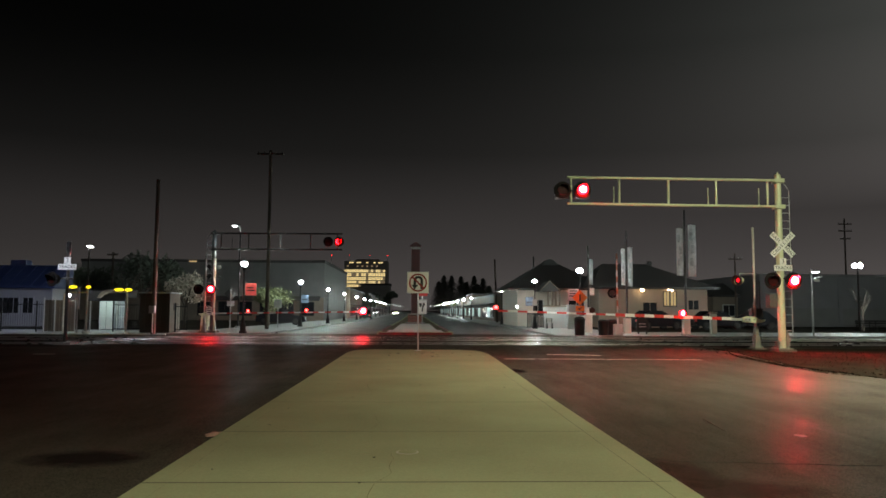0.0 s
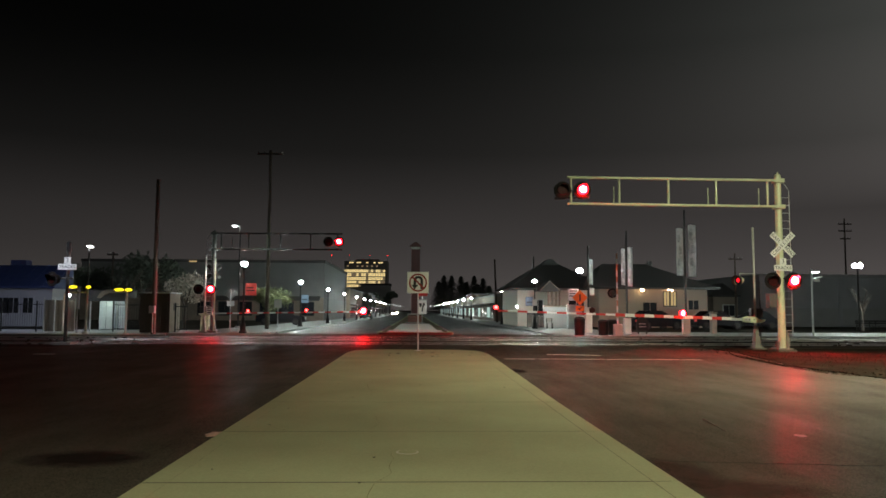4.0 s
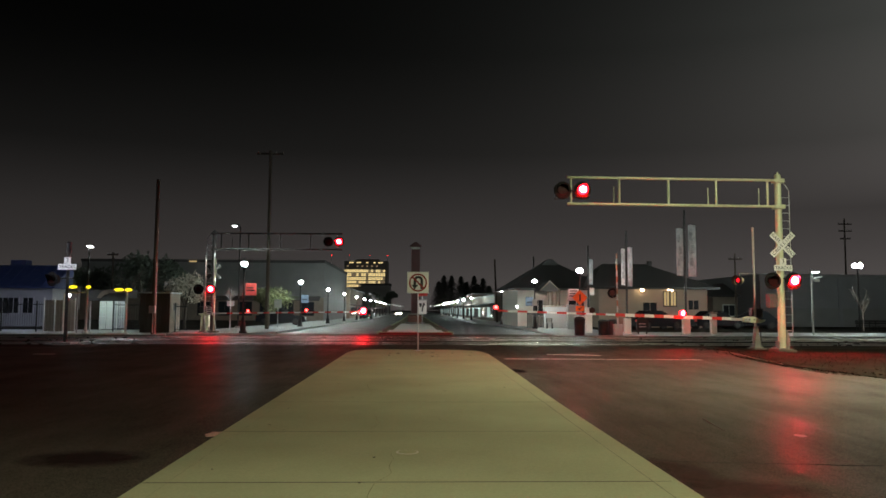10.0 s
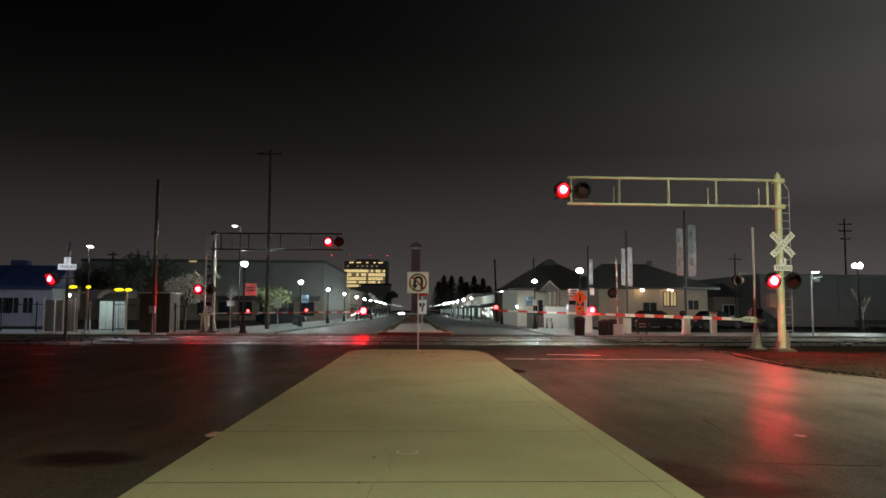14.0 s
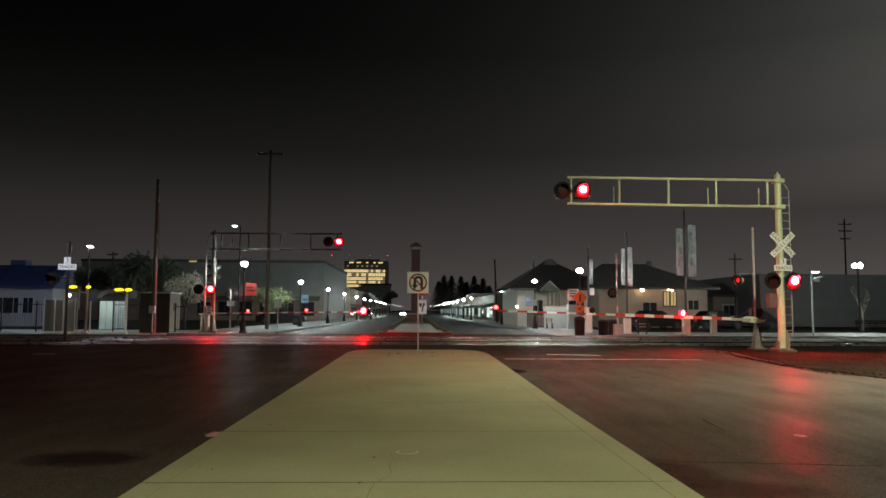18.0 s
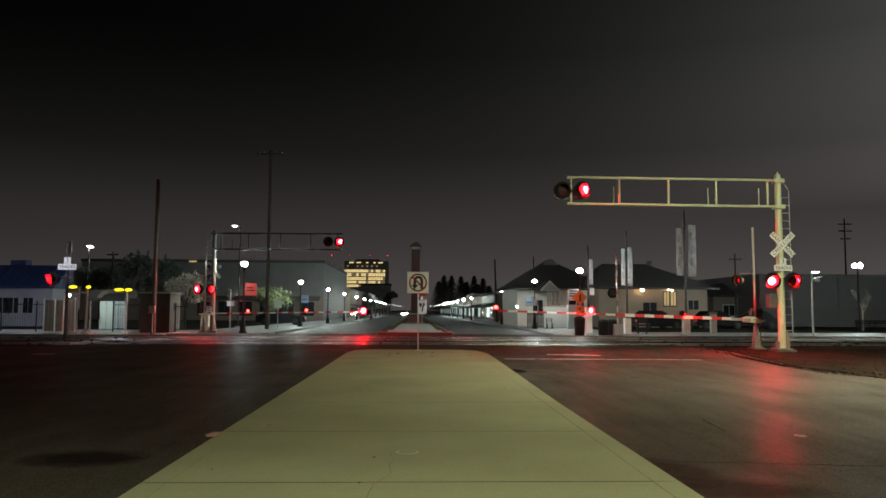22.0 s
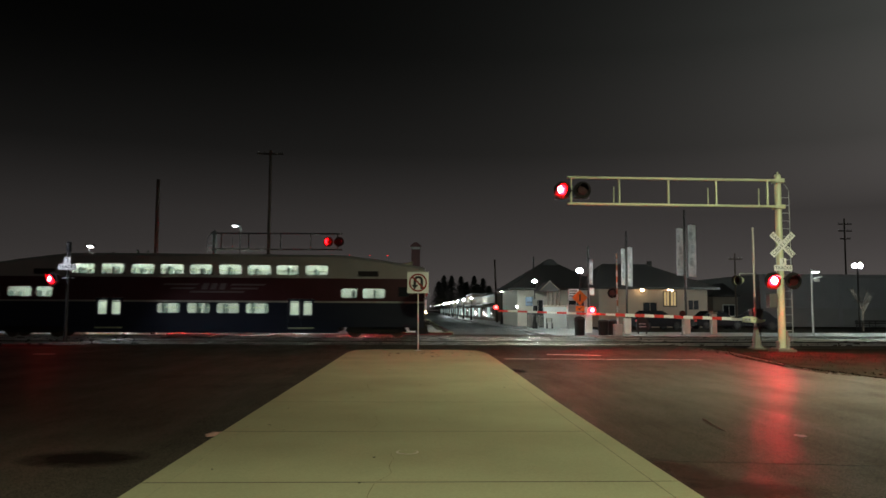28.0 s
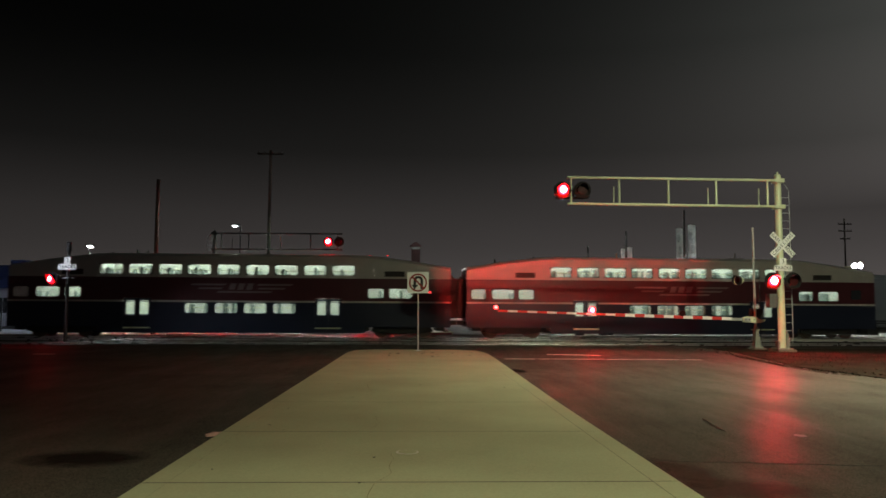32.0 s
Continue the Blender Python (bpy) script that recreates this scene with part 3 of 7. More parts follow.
def crossbuck(parent, x, y, z):
    for k, (ang, txt) in enumerate(((-45, "RAIL  ROAD"), (45, "CROSSING"))):
        at = pose(x, y - 0.012 * k, z, 0, -ang, 0)
        bl = part("crossbuck_blade", box(B(), -0.61, 0.61, -0.005, 0.005, -0.115, 0.115, 0.003), M["white"], parent, "white reflective blade with black letters", at)
        if txt == "CROSSING":
            for i, c in enumerate(txt):
                words(c, 0.185, M["ink"], bl, pose(-0.49 + i * 0.14, -0.009, 0), "letter")
        else:
            for i, c in enumerate("RAILROAD"):
                words(c, 0.185, M["ink"], bl, pose((-0.535, -0.40, -0.285, -0.18, 0.18, 0.30, 0.42, 0.54)[i], -0.009, 0), "letter")


def track_sign(parent, x, y, z, s=1.0):
    p = part("track_sign", box(B(), -0.13 * s, 0.13 * s, -0.005, 0.005, 0.0, 0.26 * s, 0.003), M["white"], parent, "white plate with the number of tracks", pose(x, y, z))
    words("3", 0.24 * s, M["ink"], p, pose(0, -0.009, 0.13 * s))
    p = part("track_sign", box(B(), -0.36 * s, 0.36 * s, -0.005, 0.005, -0.24 * s, -0.01, 0.003), M["white"], parent, "white plate below the number", pose(x, y, z))
    words("TRACKS", 0.17 * s, M["ink"], p, pose(0, -0.009, -0.125 * s))


def cantilever(name, m, tall, arm_u, arm_l, reach, posts, rods, steel, label, ladder):
    """A mast that carries a two-chord arm over the road; reach: signed length of the arm."""
    e = thing(name, m, label, "railway signal", "railway signals")
    s = 1 if reach > 0 else -1
    part("foundation", box(B(), -0.34, 0.38, -0.42, 0.45, -0.1, 0.10, 0.03), M["slab"], e, "dirty concrete foundation block")
    bm = B()
    rod(bm, (0, 0, 0.1), (0, 0, tall), 0.15, 0.125, 18)
    ball(bm, (0, 0, tall), 0.125, 0.5, 14)
    rod(bm, (0, 0, tall + 0.03), (0, 0, tall + 0.14), 0.04, 0.03, 8)
    part("mast", bm, M[steel], e, smooth=False)
    bm = B()
    box(bm, -0.21, -0.14, -0.14, 0.14, 0.1, 0.40, 0.02)
    prism(bm, [(0.12, 0.1), (0.24, 0.1), (0.24, 0.42), (0.17, 0.80), (0.12, 0.80)], -0.14, 0.14, "y")
    box(bm, -0.3, 0.3, -0.3, 0.3, 0.1, 0.14)
    part("base_casting", bm, M["cast"], e)
    for zc in (arm_u, arm_l):
        bm = rod(B(), (-s * 0.16, -0.17, zc), (reach, -0.17, zc + 0.03), 0.055, 0.055, 12)
        part("chord", bm, M[steel], e)
        bm = B()
        box(bm, -0.19, 0.19, -0.22, 0.17, zc - 0.08, zc + 0.08, 0.015)
        part("clamp", bm, M[steel], e)
    for px in posts:
        part("web_post", rod(B(), (px, -0.17, arm_l), (px, -0.17, arm_u), 0.045, 0.045, 10), M[steel], e)
    for px in rods:
        part("support_rod", rod(B(), (px, -0.10, arm_l), (px, -0.10, arm_l + 0.72), 0.022, 0.022, 8), M[steel], e)
    lx = ladder
    bm = B()
    for dx in (-0.17, 0.17):
        rod(bm, (lx + dx, 0.12, 0.35), (lx + dx, 0.12, arm_u - 0.35), 0.018, 0.018, 6)
        rod(bm, (lx + dx, 0.12, arm_u - 0.35), (lx + dx * 0.4 - 0.12 * (1 if lx > 0 else -1), 0.12, arm_u - 0.02), 0.018, 0.018, 6)
    la = part("ladder", bm, M["galv"], e, "thin steel ladder")
    z = 0.5
    while z < arm_u - 0.35:
        part("rung", rod(B(), (lx - 0.17, 0.12, z), (lx + 0.17, 0.12, z), 0.012, 0.012, 6), M["galv"], la)
        z += 0.31
    return e


# near cantilever over the right-hand lanes
NX, NY = 14.35, 29.7
near = cantilever("cantilever_signal", pose(NX, NY, 0.02), 6.95, 6.72, 5.68, -8.45, (-8.3, -6.4, -4.45, -2.55, -0.5), (-6.6, -2.85, -0.82), "silver", "tall pale steel cantilever mast with crossbuck and flashing red lamps", 0.33)
signal_head(near, 5.68 - NX, -0.42, 6.21, 0, 0, manner="arm")
signal_head(near, 6.45 - NX, -0.42, 6.22, 0, 1, manner="arm")
for px, pz, turn, ph, le_m in ((5.77, 6.29, 169, 0, LENS_BEAM), (6.56, 6.30, 175, 1, LENS_BEAM_LOW)):
    h = signal_head(near, px - NX, 0.2, pz, turn, ph, 0, manner="arm")
    FLASHING[-1][0].data = le_m
    # added black box hidden behind the heads, limits where the red beam falls
    part("visor", prism(B(), [(-0.02, 0.20), (-0.62, -0.03), (-0.62, -0.022), (-0.02, 0.208)], -0.308, 0.308, "x"), M["black"], h, "long black hidden shade added to cut off the red beam")
    for q in (-1, 1):
        part("side_shade", prism(B(), [(-0.02, 0.20), (-0.62, -0.03), (-0.62, -0.26), (-0.02, -0.26)], min(q * 0.30, q * 0.308), max(q * 0.30, q * 0.308), "x"), M["black"], h)
    part("beam_lower_shade", box(B(), -0.30, 0.30, -0.62, -0.02, -0.268, -0.26), M["black"], h)
part("lamp_bracket", rod(B(), (-8.75, -0.2, 6.22), (-7.7, -0.2, 6.22), 0.03, 0.03, 8), M["dark_metal"], near)
signal_head(near, 13.87 - NX, -0.38, 2.745, 0, 0, lens=LENS_NEAR)
signal_head(near, 14.68 - NX, -0.38, 2.75, 0, 1, lens=LENS_NEAR)
part("lamp_bracket", rod(B(), (-0.5, -0.1, 2.84), (0.6, -0.1, 2.84), 0.035, 0.035, 8), M["dark_metal"], near)
crossbuck(near, 0.03, -0.2, 4.17)
track_sign(near, 0.03, -0.2, 3.38)
bm = B()
box(bm, -0.52, -0.2, -0.15, 0.2, 1.7, 2.25, 0.02)
part("junction_box", bm, M["steel_dull"], near)


def gate(name, m, post_h, pivot, length, rise, stripes_thick, label, lamp_list, flash_list, s=-1):
    """A crossing gate with its arm down; s: the side to which the arm reaches."""
    e = thing(name, m, label, "crossing gate", "crossing gates")
    t = -s
    part("foundation", box(B(), min(-t * 0.16, t * 0.40), max(-t * 0.16, t * 0.40), -0.30, 0.36, -0.1, 0.06, 0.02), M["slab"], e)
    bm = rod(B(), (t * 0.12, 0.1, 0.08), (t * 0.10, 0.1, post_h), 0.052, 0.042, 12)
    ball(bm, (t * 0.10, 0.1, post_h), 0.055, 1.0, 8)
    part("post", bm, M["post_grey"], e, "slender grey painted post")
    bm = B()
    box(bm, min(-t * 0.06, t * 0.30), max(-t * 0.06, t * 0.30), -0.2, 0.3, 0.06, 0.13, 0.015)
    prism(bm, [(t * 0.0, 0.13), (t * 0.24, 0.13), (t * 0.22, 0.46), (t * 0.17, 0.54), (t * 0.14, 0.92), (t * 0.08, 0.92), (t * 0.03, 0.54)], -0.10, 0.20, "y")
    part("pedestal", bm, M["cast"], e, "tapered pale metal pedestal")
    bm = B()
    box(bm, min(t * 0.02, t * 0.5), max(t * 0.02, t * 0.5), 0.17, 0.5, pivot + 0.08, pivot + 0.46, 0.04)
    part("gate_machine", bm, M["dark_metal"], e, "dark metal gate machine housing")
    part("cable_pole", rod(B(), (t * 0.42, 0.3, 0.1), (t * 0.42, 0.3, pivot + 1.6), 0.022, 0.022, 8), M["dark_metal"], e)
    bm = B()
    prism(bm, [(t * 0.40, pivot + 0.0), (t * 0.34, pivot - 0.09), (t * 0.10, pivot - 0.14), (t * -0.25, pivot - 0.12), (t * -0.52, pivot - 0.10), (t * -0.52, pivot + 0.09), (t * -0.35, pivot + 0.13), (t * -0.05, pivot + 0.12), (t * 0.12, pivot + 0.03), (t * 0.28, pivot - 0.02)], -0.24, -0.1, "y")
    br = part("arm_bracket", bm, M["silver"], e, "pale metal arm bracket with a curved tail")
    bm = B()
    box(bm, min(-t * 0.50, -t * 0.24), max(-t * 0.50, -t * 0.24), -0.27, -0.24, pivot - 0.08, pivot + 0.08, 0.01)
    part("clamp_plate", bm, M["galv"], br)
    for q in (-0.44, -0.30, -0.08):
        part("bolt", rod(B(), (t * q, -0.30 if q < -0.2 else -0.26, pivot), (t * q, -0.24, pivot), 0.022, 0.022, 6), M["dark_metal"], br)
    arm = part("gate_arm", box(B(), min(s * 0.5, s * 1.0), max(s * 0.5, s * 1.0), -0.2, -0.14, pivot - 0.045, pivot + 0.06, 0.01), M["galv"], e, "striped arm lying across the lanes")
    step, n = 0.40, int((length - 1.0) / 0.40)
    for i in range(n):
        a = 1.0 + i * step
        f = a / length
        z = pivot + rise * f
        h = 0.062 if a < stripes_thick else 0.04
        bm = B()
        box(bm, min(s * a, s * (a + step)), max(s * a, s * (a + step)), -0.195, -0.15, z - h, z + h)
        bmesh.ops.rotate(bm, verts=bm.verts, cent=(s * a, -0.17, z), matrix=Matrix.Rotation(-s * math.atan(rise / length), 3, "Y"))
        part("red_band" if i % 2 else "white_band", bm, M["red_sheet"] if i % 2 else M["white"], arm)
    for x in lamp_list:
        gate_lamp(arm, s * x, -0.17, pivot + rise * x / length + 0.05)
    for x, ph in flash_list:
        arm_flasher(arm, s * x, -0.17, pivot + rise * x / length + 0.05, ph)
    return e


GX, GY = 13.95, 31.3
g1 = gate("crossing_gate", pose(GX, GY, 0.02), 5.0, 1.22, 10.95, 0.32, 5.6, "crossing gate with a lowered red and white arm", [GX - 3.27], [(GX - 7.20, 0), (GX - 10.92, 1)])
HZ = 2.84
h = part("side_lamp", lathe(B(), [(0.03, 0.26), (0.10, 0.24), (0.15, 0.13), (0.205, 0.0), (0.20, -0.02), (0.19, 0.0), (0.14, 0.12), (0.02, 0.2)], 18), M["silver"], g1, "pale bell-shaped lamp housing looking along the arm", pose(-0.56, 0.1, HZ, 0, 90, 25))
part("visor", lathe(B(), [(0.205, 0.0), (0.21, -0.16), (0.20, -0.16), (0.20, 0.0)], 18), M["black"], h)
sk = part("lamp_socket", ring(B(), 0.135, 0.15, 0.0, 0.02, 18), M["black"], g1, "", pose(-0.57, 0.095, HZ, 0, 0, -65))
le = new("lens", LENS_SIDE)
le.parent = sk
le.location = (0, 0.02, 0)
FLASHING.append((le, 1, "mast"))
part("lamp_bracket", rod(B(), (-0.50, 0.1, HZ + 0.28), (0.12, 0.1, HZ + 0.28), 0.02, 0.02, 8), M["galv"], g1)
part("lamp_hanger", rod(B(), (-0.50, 0.1, HZ + 0.29), (-0.50, 0.1, HZ + 0.1), 0.02, 0.02, 8), M["galv"], g1)

# mast beside the near left lanes
LX, LY = -15.50, 34.80
m2 = thing("crossing_signal", pose(LX, LY, -0.03), "dark signal mast with a white track sign and one red lamp", "railway signal", "railway signals")
part("foundation", box(B(), -0.4, 0.4, -0.4, 0.4, -0.1, 0.1, 0.02), M["concrete_old"], m2)
part("mast", rod(B(), (0, 0, 0.1), (0, 0, 4.5), 0.075, 0.07, 12), M["dark_metal"], m2)
part("mast_cap", rod(B(), (0, 0, 4.1), (0, 0, 4.55), 0.11, 0.11, 12), M["black"], m2)
track_sign(m2, 0, -0.1, 3.56, 1.12)
signal_head(m2, -16.03 - LX, -0.35, 2.87, -25, 0, lens=LENS_DIM)
part("lamp_bracket", rod(B(), (-0.6, -0.05, 2.92), (0.3, -0.05, 2.92), 0.03, 0.03, 8), M["black"], m2)

# far cantilever over the left-hand lanes
FX, FY = -13.42, 51.50
far = cantilever("cantilever_signal", pose(FX, FY, WC), 6.70 - WC, 6.57 - WC, 5.51 - WC, 8.5, (0.5, 2.3, 4.4, 6.4, 8.2), (1.2, 3.6, 7.4), "steel_dull", "tall dark steel cantilever mast with flashing red lamps", -0.33)
signal_head(far, -5.82 - FX, -0.42, 6.05 - WC, 0, 0, manner="far_arm")
signal_head(far, -5.11 - FX, -0.42, 6.05 - WC, 0, 1, manner="far_arm")
signal_head(far, -14.28 - FX, -0.38, 2.84 - WC, 0, 0, lens=LENS_FAR)
signal_head(far, -13.47 - FX, -0.38, 2.85 - WC, 0, 1, lens=LENS_FAR)
part("lamp_bracket", rod(B(), (-1.1, -0.1, 2.87), (0.4, -0.1, 2.87), 0.035, 0.035, 8), M["dark_metal"], far)
part("crossbuck_blade", box(B(), -0.6, 0.6, 0.2, 0.21, -0.11, 0.11), M["dark_metal"], far, "bare back of a crossbuck blade", pose(0.05, 0.0, 4.02, 0, 45, 20))
part("crossbuck_blade", box(B(), -0.6, 0.6, 0.22, 0.23, -0.11, 0.11), M["dark_metal"], far, "bare back of a crossbuck blade", pose(0.05, 0.0, 4.02, 0, -45, 20))
QX = -13.73
g2 = gate("crossing_gate", pose(QX, 51.0, WC), 5.04 - WC, 1.25, 10.3, 0.16, 0.0, "far crossing gate with a lowered red and white arm", [-10.94 - QX, -7.14 - QX], [], s=1)
bm = B()
box(bm, 10.25, 10.41, -0.16, -0.02, 1.36, 1.64, 0.02)
h = part("gate_lamp", bm, M["black"], g2, "bright red lamp at the arm's tip")
tip = new("lens", LENS)
tip.parent = h
tip.matrix_basis = pose(10.33, -0.2, 1.48)
mp = part("marker_plate", box(B(), -13.60 - QX, -13.27 - QX, -0.30, -0.285, 1.22 - WC, 1.69 - WC, 0.004), M["white"], g2, "small white plate with dark marks")
for k in (0.2, 0.5, 0.8):
    zc = 1.22 - WC + k * (1.69 - 1.22)
    part("text_bar", box(B(), -13.55 - QX, -13.33 - QX, -0.308, -0.302, zc - 0.03, zc + 0.03), M["ink"], mp)
part("plate_bracket", box(B(), -0.02, 0.25, -0.285, 0.1, 1.44 - 0.03, 1.44 + 0.01), M["galv"], g2)
part("side_post", rod(B(), (-13.23 - QX, 0.2, -0.1), (-13.23 - QX, 0.2, 4.87 - WC), 0.045, 0.04, 10), M["silver"], g2, "slender pale post beside the gate")


# ---- the train ----
def band(bm, x0, x1, z0, z1, holes, y0, y1):
    """A strip of wall in one piece with openings right through it. holes: (x0, x1, z0, z1)."""
    xs = sorted({x0, x1} | {v for h in holes for v in h[:2]})
    zs = sorted({z0, z1} | {v for h in holes for v in h[2:]})
    def wall(i, k):
        if not (0 <= i < len(xs) - 1 and 0 <= k < len(zs) - 1):
            return False
        cx, cz = (xs[i] + xs[i + 1]) / 2, (zs[k] + zs[k + 1]) / 2
        return not any(h[0] < cx < h[1] and h[2] < cz < h[3] for h in holes)
    vs = {}
    def v(i, k, s):
        if (i, k, s) not in vs:
            vs[i, k, s] = bm.verts.new((xs[i], (y0, y1)[s], zs[k]))
        return vs[i, k, s]
    for i in range(len(xs) - 1):
        for k in range(len(zs) - 1):
            if not wall(i, k):
                continue
            bm.faces.new((v(i, k, 0), v(i + 1, k, 0), v(i + 1, k + 1, 0), v(i, k + 1, 0)))
            bm.faces.new((v(i, k + 1, 1), v(i + 1, k + 1, 1), v(i + 1, k, 1), v(i, k, 1)))
            for di, dk, p, q in ((-1, 0, (i, k), (i, k + 1)), (1, 0, (i + 1, k + 1), (i + 1, k)), (0, -1, (i + 1, k), (i, k)), (0, 1, (i, k + 1), (i + 1, k + 1))):
                if not wall(i + di, k + dk):
                    bm.faces.new((v(*p, 0), v(*q, 0), v(*q, 1), v(*p, 1)))
    return bm


def coach(name, label, cab):
    e = thing(name, pose(0, 0, 0), label, "train car", "coaches of the train")
    HL = 12.75
    up = [(-7.02 + 1.675 * k - 0.64, -7.02 + 1.675 * k + 0.64, 3.61, 4.16) for k in range(9)]
    low = [(c - 0.64, c + 0.64, 1.40, 1.96) for c in (-2.13, -0.42, 1.27, 2.95)]
    mid = [(-12.45, -11.6, 2.29, 2.85), (-11.2, -9.9, 2.29, 2.85), (-9.6, -8.7, 2.29, 2.85), (7.85, 8.75, 2.29, 2.85), (9.1, 10.4, 2.29, 2.85)]
    doors = (-5.5, 5.5)
    for s in (-1, 1):
        yo, yi = s * 1.5, s * 1.44
        y0, y1 = min(yo, yi), max(yo, yi)
        bm = band(B(), -HL, HL, 0.30, 2.06, [(c - 0.78, c + 0.78, 0.45, 2.02) for c in doors] + low + [(-HL, -7.7, 0.30, 0.62), (7.7, HL, 0.30, 0.62)], y0, y1)
        part("lower_side_panel", bm, M["coach_blue"], e, "dark blue lower side panel")
        bm = band(B(), -HL, HL, 2.12, 3.43, mid + [(c - 0.78, c + 0.78, 2.12, 2.24) for c in doors], y0, y1)
        part("middle_side_panel", bm, M["coach_maroon"], e, "maroon middle side panel")
        bm = band(B(), -8.2, 8.2, 3.433, 4.48, up, y0, y1)
        for q in (-1, 1):
            prism(bm, [(q * 8.203, 3.433), (q * HL, 3.433), (q * HL, 3.84), (q * 10.6, 4.18), (q * 8.203, 4.46)], y0, y1, "y")
        part("upper_side_panel", bm, M["coach_white"], e, "cream upper side panel")
        bm = B()
        for a, b in ((-HL, -6.3), (-4.7, 4.7), (6.3, HL)):
            box(bm, a, b, min(s * 1.44, s * 1.51), max(s * 1.44, s * 1.51), 2.02, 2.12)
        part("side_stripe", bm, M["coach_white"], e, "cream stripe along the side")
        for wn, hs in (("upper_window", up), ("lower_window", low), ("end_window", mid)):
            for a, b, c, d in hs:
                bm = box(B(), a, b, min(s * 1.455, s * 1.462), max(s * 1.455, s * 1.462), c, d)
                w = part(wn, bm, M["tint"], e, "lit tinted window")
                bm = B()
                f0, f1 = min(s * 1.49, s * 1.506), max(s * 1.49, s * 1.506)
                for q in ((a - 0.03, b + 0.03, c - 0.03, c), (a - 0.03, b + 0.03, d, d + 0.03), (a - 0.03, a, c, d), (b, b + 0.03, c, d)):
                    box(bm, q[0], q[1], f0, f1, q[2], q[3])
                for ex, dx in ((a, 0.11), (b, -0.11)):
                    for ez, dz in ((c, 0.11), (d, -0.11)):
                        prism(bm, [(ex, ez), (ex + dx, ez), (ex + dx * 0.3, ez + dz * 0.3), (ex, ez + dz)], f0, f1, "y")
                part("gasket", bm, M["rubber"], w)
        for c in doors:
            for q in (-1, 1):
                cx = c + q * 0.39
                bm = band(B(), cx - 0.388, cx + 0.388, 0.46, 2.235, [(cx - 0.24, cx + 0.24, 1.31, 2.10)], min(s * 1.42, s * 1.465), max(s * 1.42, s * 1.465))
                dl = part("door_leaf", bm, M["coach_blue"], e, "sliding door leaf with a tall window")
                part("pane", box(B(), cx - 0.24, cx + 0.24, min(s * 1.44, s * 1.447), max(s * 1.44, s * 1.447), 1.31, 2.10), M["tint"], dl)
            part("door_step", box(B(), c - 0.75, c + 0.75, min(s * 1.47, s * 1.54), max(s * 1.47, s * 1.54), 0.52, 0.60, 0.01), M["silver"], e, "bright metal step below the door")
        # faded lettering on the middle band is only a few pale bars
        if s < 0:
            bm = B()
            for a, b, z in ((-2.5, -0.55, 2.98), (-2.1, -0.75, 2.76), (1.35, 3.3, 2.98), (1.35, 2.9, 2.76), (-1.0, 2.1, 2.56)):
                prism(bm, [(a, z), (b, z), (b + 0.14, z + 0.10), (a + 0.14, z + 0.10)], -1.506, -1.5, "y")
            for k in range(3):
                a = -0.30 + k * 0.5
                prism(bm, [(a, 2.74), (a + 0.34, 2.74), (a + 0.46, 3.10), (a + 0.12, 3.10)], -1.506, -1.5, "y")
            part("side_emblem", bm, M["emblem"], e, "faded grey bars on the maroon band")
    # roof, lofted over the two decks and sloping at the ends
    bm = B()
    secs = []
    for x, t in ((-HL, 4.16), (-10.6, 4.50), (-8.2, 4.80), (-7.2, 4.84), (7.2, 4.84), (8.2, 4.80), (10.6, 4.50), (HL, 4.16)):
        secs.append([bm.verts.new((x, y, t - d)) for y, d in ((-1.512, 0.46), (-1.49, 0.20), (-1.2, 0.06), (-0.6, 0.0), (0.6, 0.0), (1.2, 0.06), (1.49, 0.20), (1.512, 0.46))])
    for a, b in zip(secs, secs[1:]):
        for i in range(7):
            bm.faces.new((a[i], b[i], b[i + 1], a[i + 1]))
    bmesh.ops.recalc_face_normals(bm, faces=bm.faces)
    bmesh.ops.solidify(bm, geom=list(bm.faces), thickness=0.04)
    part("roof", bm, M["coach_white"], e, "pale weathered roof sloping at both ends")
    for x in (-9.2, 9.4):
        part("roof_vent", box(B(), x - 0.6, x + 0.6, -1.512, -1.47, 3.55, 3.86, 0.01), M["coach_under"], e, "dark louvre in the upper panel")
    # ends
    for q in (-1, 1):
        bm = B()
        x0, x1 = min(q * HL, q * (HL - 0.08)), max(q * HL, q * (HL - 0.08))
        prism(bm, [(-1.44, 0.80), (1.44, 0.80), (1.44, 3.84), (1.2, 4.06), (-1.2, 4.06), (-1.44, 3.84)], x0, x1, "x")
        part("end_wall", bm, M["coach_front"], e)
        if not (cab and q > 0):
            part("gangway", box(B(), min(q * HL, q * (HL + 0.47)), max(q * HL, q * (HL + 0.47)), -0.55, 0.55, 1.15, 3.5, 0.03), M["rubber"], e, "black rubber gangway")
        part("coupler", box(B(), min(q * 12.2, q * 13.21), max(q * 12.2, q * 13.21), -0.12, 0.12, 0.75, 1.02, 0.03), M["coach_under"], e)
